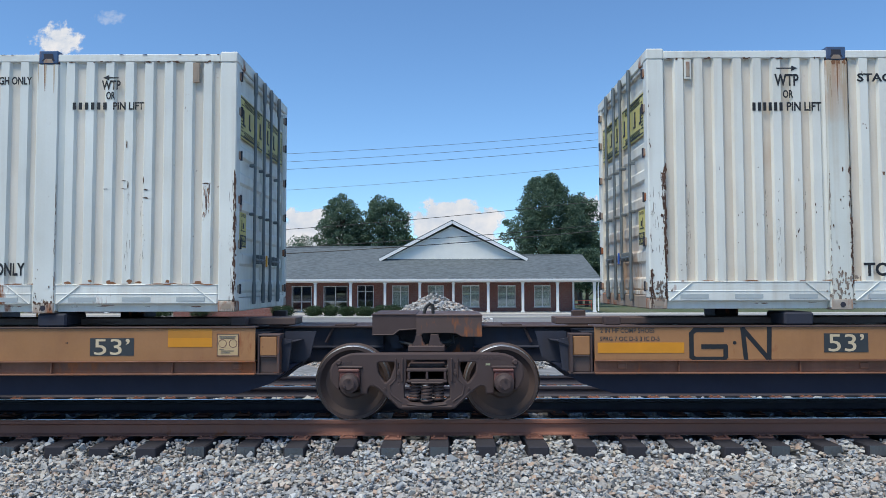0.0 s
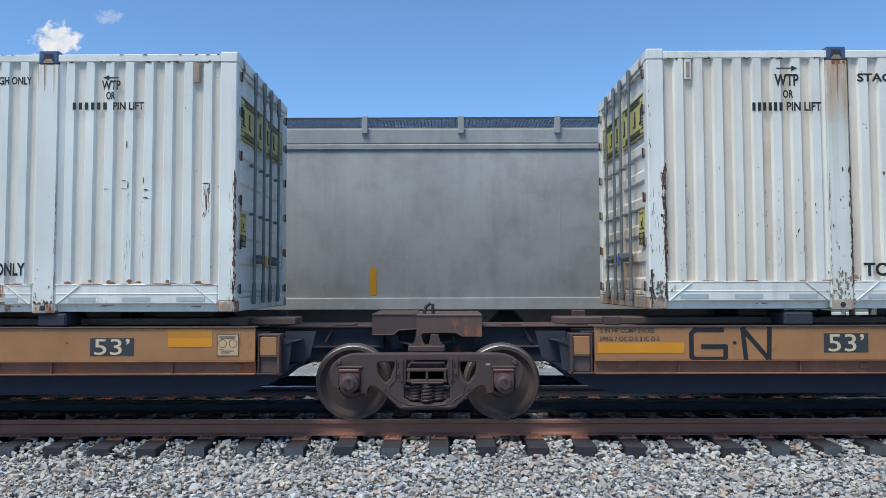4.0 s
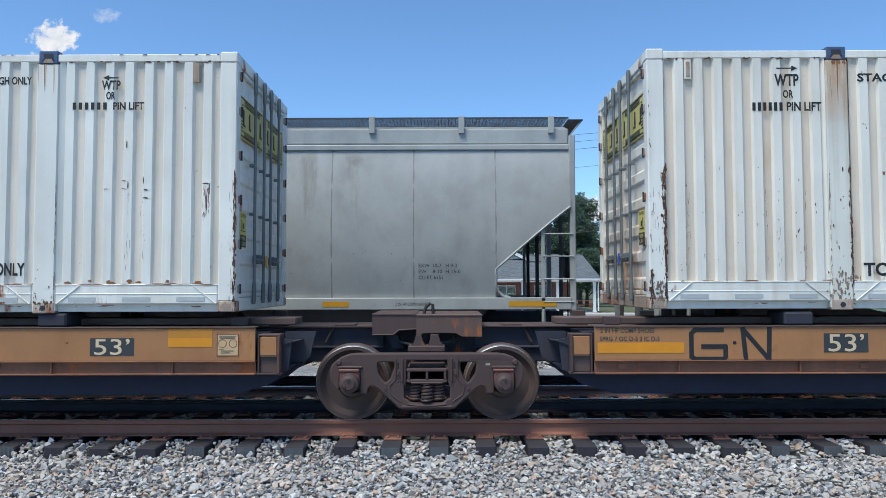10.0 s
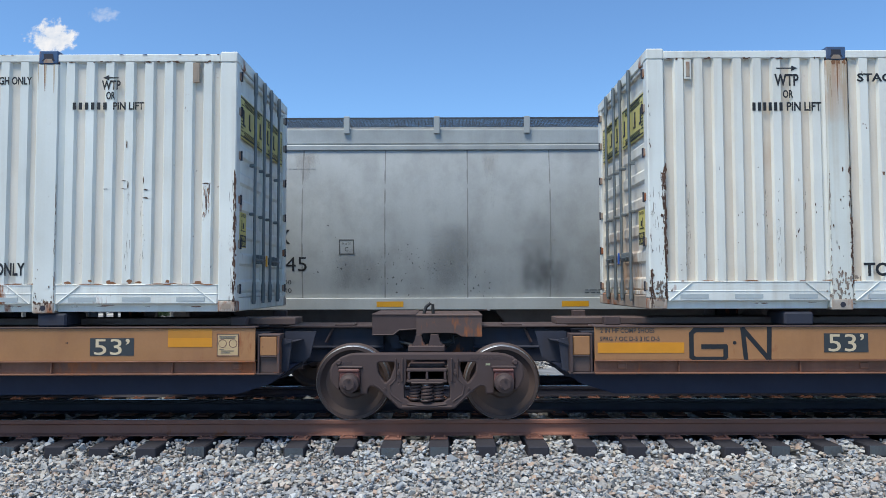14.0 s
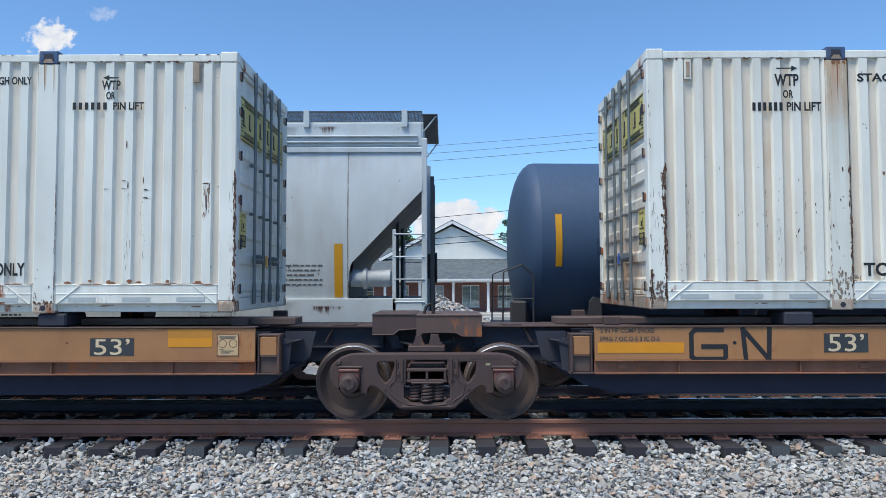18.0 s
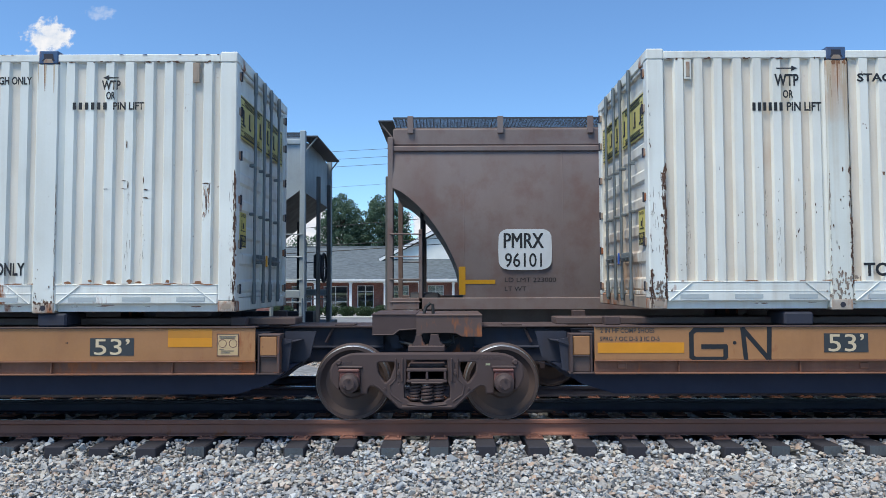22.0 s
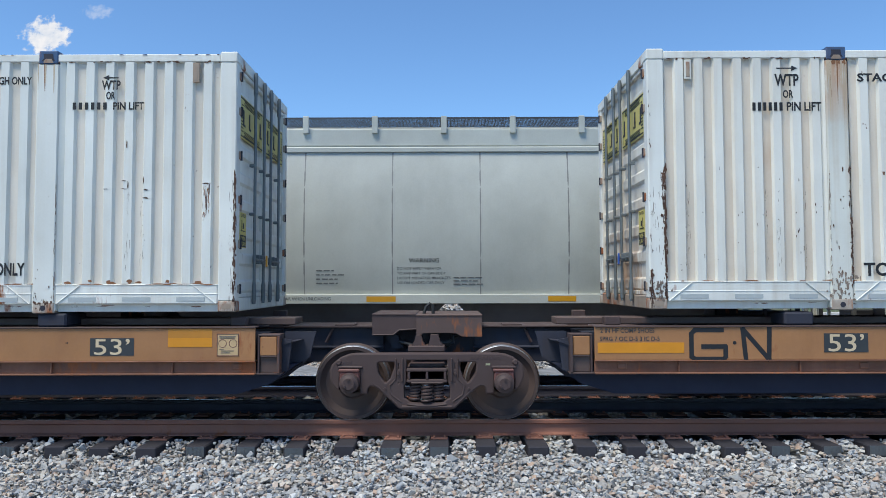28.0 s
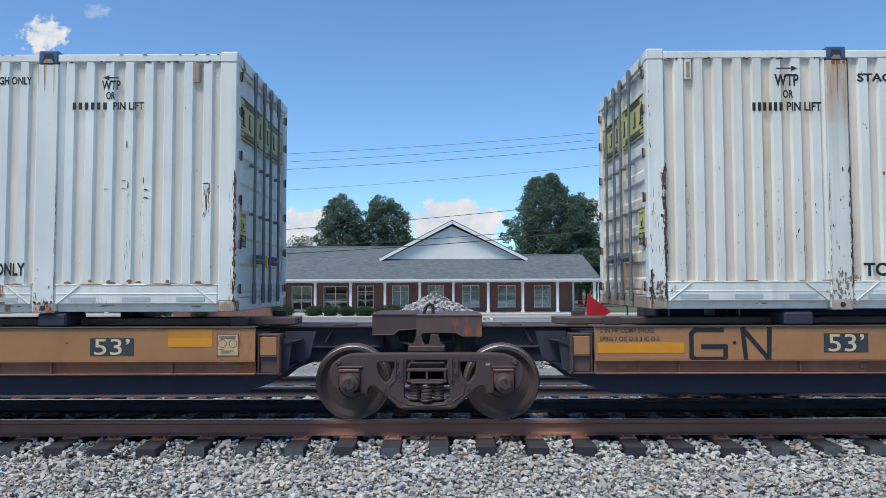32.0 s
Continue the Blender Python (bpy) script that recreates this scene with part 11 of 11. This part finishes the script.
def build_engines():
    yh = -HOOD - 0.018
    # six-axle engine, cab trailing
    car = engine("black six-axle diesel engine with white stripes, running long hood first", (-8.85, -28.62),
                 {"top": 4.72, "hood": (-5.85, 9.87), "door_top": 3.58, "rail": 1.02, "fans": (5.5, 6.95, 8.45), "tank": 3.0, "ext": 0.36, "grab": 0.56, "truck": 3.3, "axles": (-1.7, 0.0, 1.7),
                  "grilles": ((4.5, 6.9, 3.64, 4.4, 34), (7.05, 9.4, 3.64, 4.4, 34), (-3.4, -2.0, 3.85, 4.55, 20), (-5.1, -3.75, 3.65, 4.1, 14)),
                  "boxes": ((-2.9, -2.0, -1.12, 2.6, 3.5), (-3.45, -1.95, -1.0, 3.8, 4.74), (-0.9, 0.9, -0.6, 4.65, 4.76), (2.4, 3.1, -0.25, 4.7, 4.88))})
    company_mark(car, 1.34, 3.2, 2.23, 0.72, -1.33, yh)
    stripes(car, yh, 9.0, 9.86, 2.62, 3.53, lean=-0.45, bend=9.87)
    wrap(part("number_board", Shape().prism(oval(9.64, 3.62, 0.2, 0.16, 24, 5), "y", yh - 0.03, yh + 0.01), ENGINE_TRIM, car, "white number board"), 9.87)
    wrap(lettering("6919", BLACK_LETTER, car, 9.48, yh - 0.03, 3.55, 0.32, 0.15, bold=0.01), 9.87)
    part("rear_lamp", Shape().lathe([(0.0, 0.12), (0.12, 0.11), (0.13, 0.05)], (9.87, -0.4, 3.95), "x", 16), ENGINE, car, "rear headlight")
    part("grab_hoop", Shape().tube([(8.95, -0.8, 4.6), (8.95, -0.8, 4.72), (9.3, -0.8, 4.68), (9.35, -0.8, 4.55)], 0.015, 6), ENGINE, car)
    wheel = Shape().lathe([(-0.03, 0.26), (0.0, 0.28), (0.03, 0.26)], (7.7, yh - 0.1, 2.85), "y", 24, False)
    for k in range(5):
        t = k * 1.2566
        wheel.tube([(7.7, yh - 0.1, 2.85), (7.7 + 0.26 * math.cos(t), yh - 0.1, 2.85 + 0.26 * math.sin(t))], 0.014, 5)
    part("brake_wheel", wheel, ENGINE_GEAR, car, "round black hand brake wheel")
    part("valve_panel", Shape().box(7.55, 7.85, yh - 0.01, yh, 3.28, 3.5, 0.01), ENGINE_GEAR, car)
    for i in range(6):
        part("louvre", Shape().box(8.35, 9.0, yh - 0.02, yh, 2.0 + 0.09 * i, 2.05 + 0.09 * i, 0.008), ENGINE_GEAR, car, "louvre slat")
    # wide cab and nose
    cab = [(-8.72, DECK_Z + 0.02), (-5.82, DECK_Z + 0.02), (-5.82, 4.55), (-8.35, 4.55), (-8.55, 3.75), (-8.72, 3.62)]
    part("cab", Shape().prism(cab, "y", -WIDE + 0.02, WIDE - 0.02), ENGINE, car, "wide black cab")
    part("cab_roof", Shape().prism([(-WIDE + 0.0, 4.5), (-1.1, 4.68), (1.1, 4.68), (WIDE, 4.5), (WIDE, 4.42), (-WIDE, 4.42)], "x", -8.75, -5.8), ENGINE, car, "overhanging cab roof")
    part("roof_visor", Shape().prism([(-8.72, 4.52), (-9.0, 4.38), (-9.02, 4.2), (-8.93, 4.06), (-8.86, 4.04), (-8.5, 4.4), (-8.5, 4.52)], "y", -1.0, 1.0), ENGINE, car, "black headlight and number board housing")
    part("number_board", Shape().prism([(-8.96, 4.33), (-8.97, 4.2), (-8.88, 4.12), (-8.7, 4.27), (-8.7, 4.42), (-8.78, 4.44)], "y", -1.012, -0.99), ENGINE_TRIM, car, "pale lit number board")
    bars(car, BLACK_LETTER, -1.012, [(-8.9 + 0.05 * i, 4.24 + 0.03 * i, 0.032, 0.09) for i in range(4)], "number_bars")
    part("nose", Shape().prism([(-9.84, DECK_Z + 0.02), (-9.84, 3.5), (-9.7, 3.68), (-8.7, 3.62), (-8.7, DECK_Z + 0.02)], "y", -1.35, 1.35), ENGINE, car, "short sloping nose")
    part("nose_cheek", Shape().prism([(-9.6, DECK_Z + 0.02), (-9.6, 3.5), (-9.5, 3.6), (-8.72, 3.58), (-8.72, DECK_Z + 0.02)], "y", -WIDE + 0.015, WIDE - 0.015), ENGINE, car)
    stripes(car, -WIDE + 0.014, -9.0, -9.6, 2.35, 3.25, lean=0.28)
    stripes(car, -1.351, -9.55, -9.83, 2.35, 3.25, lean=0.0)
    for i in range(7):
        part("nose_grab", Shape().tube([(-9.84, -1.2, 2.0 + 0.24 * i), (-9.92, -1.2, 2.0 + 0.24 * i), (-9.92, -0.85, 2.0 + 0.24 * i), (-9.84, -0.85, 2.0 + 0.24 * i)], 0.012, 5), ENGINE, car)
    part("roof_unit", Shape().box(-8.3, -7.3, -0.9, 0.9, 4.66, 4.87, 0.02), ENGINE, car, "air conditioner on the cab roof")
    part("roof_unit", Shape().box(-7.0, -6.2, -0.9, 0.9, 4.66, 4.88, 0.02), ENGINE, car, "antenna box on the cab roof")
    for x in (-7.8, -7.5):
        part("antenna", Shape().tube([(x, -0.6, 4.86), (x, -0.6, 4.97)], 0.035, 8), SHADE, car)
    yc = -WIDE + 0.016
    w = part("cab_window", Shape().box(-8.2, -6.35, yc - 0.012, yc, 3.5, 4.18, 0.01), SHADE, car, "framed cab side window")
    for x0, x1 in ((-8.12, -7.8), (-7.68, -7.27), (-7.23, -6.78), (-6.7, -6.42)):
        part("pane", Shape().box(x0, x1, yc - 0.02, yc - 0.012, 3.56, 4.1), CAB_GLASS, w)
    for x in (-7.74, -6.74):
        part("window_mirror", Shape().box(x - 0.06, x + 0.06, yc - 0.12, yc - 0.06, 3.58, 4.12, 0.008), ENGINE_TRIM, w, "pale mirror frame")
    part("sun_visor", Shape().prism([(-8.05, yc - 0.3), (-6.65, yc - 0.3), (-6.55, yc), (-8.15, yc)], "z", 4.2, 4.23), ENGINE, w, "black awning")
    part("window_ledge", Shape().box(-7.75, -6.85, yc - 0.06, yc, 3.46, 3.49, 0.006), ENGINE_TRIM, w)
    lettering("6919", ENGINE_TRIM, car, -7.87, yc, 2.84, 1.2, 0.31, bold=0.03)
    bars(car, ENGINE_TRIM, yc, [(-6.68 + 0.06 * i, 2.66, 0.045, 0.06) for i in range(5)], "model_bars")
    for x in (-7.75, -7.15, -6.55):
        for i in range(8):
            part("louvre", Shape().box(x, x + 0.42, yc - 0.018, yc, 1.82 + 0.05 * i, 1.845 + 0.05 * i, 0.006), ENGINE_GEAR, car, "louvre slat")
    for x, z, wd in ((-7.2, 2.43, 0.18), (-6.75, 2.43, 0.14), (-9.4, 1.8, 0.14)):
        part("door_label", Shape().box(x, x + wd, yc - 0.003, yc, z, z + 0.07), ENGINE_TRIM, car)
    # four-axle engine
    car = engine("black four-axle diesel engine with white stripes and low nose", (-30.75, -47.19),
                 {"top": 4.62, "rail_from": -3.2, "hood": (-4.0, 8.2), "door_top": 3.62, "fans": (5.55, 6.9), "tank": 2.4, "ext": 0.2, "grab": 0.72, "truck": 2.7, "axles": (-1.37, 1.37),
                  "grilles": ((4.74, 7.7, 3.73, 4.28, 40), (-3.63, -2.02, 3.86, 4.5, 22), (0.1, 1.9, 4.12, 4.42, 24)),
                  "boxes": ((-3.2, -1.9, -1.1, 2.0, 3.75), (-0.7, 2.9, -1.12, 4.12, 4.68), (-1.75, -0.75, -1.0, 4.1, 4.74), (-3.6, -2.0, -0.5, 4.5, 4.6))})
    company_mark(car, 0.75, 3.05, 2.22, 0.74, -1.7, yh)
    stripes(car, yh, 7.62, 8.19, 2.5, 3.39, lean=-0.36, bend=8.2)
    wrap(part("number_board", Shape().prism(oval(7.99, 3.6, 0.2, 0.16, 24, 5), "y", yh - 0.03, yh + 0.01), ENGINE_TRIM, car, "white number board"), 8.2)
    wrap(lettering("5351", BLACK_LETTER, car, 7.83, yh - 0.03, 3.52, 0.33, 0.16, bold=0.01), 8.2)
    for z in (2.35, 2.92, 3.4):
        part("panel_strip", Shape().box(-3.16, -1.94, -1.135, -1.1, z, z + 0.03, 0.008), ENGINE, car)
    for i in range(9):
        for x in (-3.27, -1.83):
            part("rivet", Shape().lathe([(-0.012, 0.006), (-0.006, 0.014), (0.0, 0.014)], (x, yh - 0.002, 2.05 + 0.2 * i), "y", 8), ENGINE_TRIM, car)
    part("panel_frame", Shape().box(-3.34, -3.2, yh - 0.03, yh, 1.95, 3.85, 0.01), ENGINE, car)
    part("panel_frame", Shape().box(-1.9, -1.76, yh - 0.03, yh, 1.95, 3.85, 0.01), ENGINE, car)
    part("filler_cap", Shape().lathe([(-0.06, 0.04), (-0.05, 0.065), (0.0, 0.065)], (-1.55, -1.48, 1.37), "y", 16), RED_MARK, car, "round red filler cap")
    part("gauge_box", Shape().box(-1.75, -1.46, -1.52, -1.48, 1.52, 1.68, 0.01), SHADE, car, "black gauge box")
    part("gauge_hood", Shape().box(-1.7, -1.52, -1.56, -1.48, 1.685, 1.71, 0.005), RED_MARK, car)
    part("gauge_ring", Shape().lathe([(-0.01, 0.035), (0.0, 0.035)], (-1.6, -1.521, 1.6), "y", 14), RED_MARK, car)
    part("rear_lamp", Shape().lathe([(0.0, 0.13), (0.13, 0.12), (0.14, 0.05)], (8.2, -0.4, 4.0), "x", 16), ENGINE, car, "rear headlight")
    part("yellow_notice", Shape().box(5.14, 5.33, yh - 0.004, yh, 2.14, 2.37), TAPE_YELLOW, car)
    part("small_grille", Shape().box(4.85, 5.5, -HOOD - 0.055, -HOOD - 0.05, 1.78, 1.95), GRATE, car)
    for x, z, wd, m in ((6.9, 3.25, 0.35, ENGINE_TRIM), (7.0, 3.17, 0.16, RED_MARK), (7.6, 2.0, 0.2, ENGINE_TRIM), (4.0, 3.26, 0.2, ENGINE_TRIM), (5.8, 2.25, 0.1, ENGINE_TRIM), (-1.6, 3.85, 0.16, RED_MARK), (0.3, 3.88, 0.16, RED_MARK)):
        part("door_label", Shape().box(x, x + wd, yh - 0.004, yh, z, z + 0.07), m, car)
    cab = [(-6.05, DECK_Z + 0.02), (-4.0, DECK_Z + 0.02), (-4.0, 4.1), (-6.05, 4.1)]
    part("cab", Shape().prism(cab, "y", -WIDE + 0.02, WIDE - 0.02), ENGINE, car, "black cab")
    part("cab_roof", Shape().prism([(-WIDE, 4.08), (-WIDE, 4.14), (-1.15, 4.46), (1.15, 4.46), (WIDE, 4.14), (WIDE, 4.08)], "x", -6.1, -3.9), ENGINE, car, "bevelled cab roof")
    part("roof_visor", Shape().prism([(-6.05, 4.42), (-6.3, 4.3), (-6.32, 3.9), (-6.2, 3.78), (-6.05, 3.8)], "y", -0.95, 0.95), ENGINE_TRIM, car, "white number board housing")
    part("nose", Shape().prism([(-8.2, DECK_Z + 0.02), (-8.2, 3.3), (-8.0, 3.43), (-6.05, 3.43), (-6.05, DECK_Z + 0.02)], "y", -0.95, 0.95), ENGINE, car, "low black nose")
    part("battery_box", Shape().box(-7.4, -6.05, -1.45, -0.95, DECK_Z + 0.02, 2.35, 0.02), ENGINE, car)
    stripes(car, -0.952, -7.5, -8.19, 2.45, 3.25, lean=0.3)
    part("nose_rail", Shape().tube([(-7.8, -0.9, 3.45), (-7.75, -0.9, 3.53), (-6.6, -0.9, 3.53), (-6.5, -0.9, 3.45)], 0.015, 6), ENGINE, car)
    part("roof_unit", Shape().box(-5.75, -4.9, -0.5, 0.5, 4.45, 4.66, 0.02), GRATE, car, "air conditioner on the cab roof")
    for x in (-6.0, -4.45):
        part("antenna_box", Shape().box(x - 0.05, x + 0.42, -0.7, 0.7, 4.45, 4.62, 0.02), ENGINE, car)
        part("antenna", Shape().tube([(x + 0.2, -0.4, 4.6), (x + 0.2, -0.4, 4.74)], 0.035, 8), SHADE, car)
    w = part("cab_window", Shape().box(-5.5, -4.52, yc - 0.012, yc, 3.14, 3.88, 0.01), SHADE, car, "framed cab side window")
    for x0, x1 in ((-5.46, -5.06), (-5.0, -4.56)):
        part("pane", Shape().box(x0, x1, yc - 0.02, yc - 0.012, 3.2, 3.84), CAB_GLASS, w)
    part("window_mullion", Shape().box(-5.06, -5.0, yc - 0.024, yc - 0.012, 3.18, 3.86), ENGINE_TRIM, w)
    part("window_mirror", Shape().box(-5.7, -5.58, yc - 0.08, yc, 3.18, 3.82, 0.008), ENGINE_TRIM, w, "pale mirror frame")
    part("window_gutter", Shape().box(-5.85, -4.25, yc - 0.06, yc, 3.93, 3.97, 0.008), ENGINE, w)
    lettering("5351", ENGINE_TRIM, car, -5.65, yc, 2.59, 1.28, 0.31, bold=0.03)
    bars(car, ENGINE_TRIM, yc, [(-4.45 + 0.06 * i, 2.46, 0.045, 0.06) for i in range(6)], "model_bars")
    for x in (-5.6, -4.9, -4.2):
        part("latch", Shape().box(x, x + 0.08, yc - 0.03, yc, 2.1, 2.22, 0.012), ENGINE_GEAR, car)
    part("door_label", Shape().box(-4.95, -4.78, yc - 0.003, yc, 2.02, 2.1), ENGINE_TRIM, car)
    part("ladder_rail", Shape().tube([(-4.0, -1.42, 3.36), (-3.82, -1.42, 3.36), (-3.7, -1.42, 3.3), (-3.3, -1.42, 2.92), (-3.2, -1.42, 2.86)], 0.022, 6), ENGINE, car, "black walkway handrail")
    part("bell", Shape().lathe([(1.0, 0.2), (1.05, 0.16), (1.2, 0.1), (1.28, 0.03)], (-2.5, -1.3, 0), "z", 16), SHADE, car, "small bell under the frame")
    # the second engine's paint is paler and glossier than the first's
    for ob in car.children_recursive:
        if ob.type == "MESH" and ob.data.materials[0] == ENGINE:
            ob.data.materials[0] = ENGINE_PALER


build_engines()


# ---- motion ----
# metres the far train has travelled at each whole second
DIST = [0.0, 13.42, 27.52, 41.65, 55.89, 70.23, 84.64, 99.11, 113.61, 128.11, 142.58, 156.96, 171.31, 185.63, 199.94, 214.22, 228.45,
        242.64, 256.79, 270.89, 284.94, 298.92, 312.86, 326.78, 340.68, 354.56, 368.41, 382.19, 395.92, 409.59, 423.22, 436.77, 450.22]


def travelled(t):
    """Distance by a smooth curve through the seconds."""
    i = min(31, max(0, int(t)))
    u = t - i
    p = [DIST[max(0, min(32, i + k))] for k in (-1, 0, 1, 2)]
    if i == 0:
        p[0] = 2 * p[1] - p[2]
    if i == 31:
        p[3] = 2 * p[2] - p[1]
    m0, m1 = (p[2] - p[0]) / 2, (p[3] - p[1]) / 2
    return p[1] + m0 * u + (3 * (p[2] - p[1]) - 2 * m0 - m1) * u * u + (2 * (p[1] - p[2]) + m0 + m1) * u ** 3


def motions():
    walk(drift_cloud, [(0.0, drift_cloud.matrix_world.copy()), (32.0, Matrix.Translation((-46.0, 0, 22.0)) @ drift_cloud.matrix_world)])
    walk(wisp_cloud, [(0.0, wisp_cloud.matrix_world.copy()), (32.0, Matrix.Translation((-46.0, 0, 22.0)) @ wisp_cloud.matrix_world)])
    for car, s in TRAIN:
        walk(car, [(float(t), pose(DIST[t] + s, FAR_Y, FAR_Z)) for t in range(33)])
    for axle, x, s, r in AXLES:
        # the wheels roll while their axle goes by the opening between the boxes
        seen = [k / FPS for k in range(0, 32 * FPS + 1) if abs(travelled(k / FPS) + s + x) < 5.5]
        if len(seen) < 2:
            continue
        start = travelled(seen[0])
        rows = [(t, pose(x, 0, r, 0, math.degrees((travelled(t) - start) / r), 0)) for t in seen]
        first, last = (0.0, rows[0][1]), (32.0, rows[-1][1])
        walk(axle, ([first] if seen[0] > 0 else []) + rows + ([last] if seen[-1] < 32 else []))


motions()
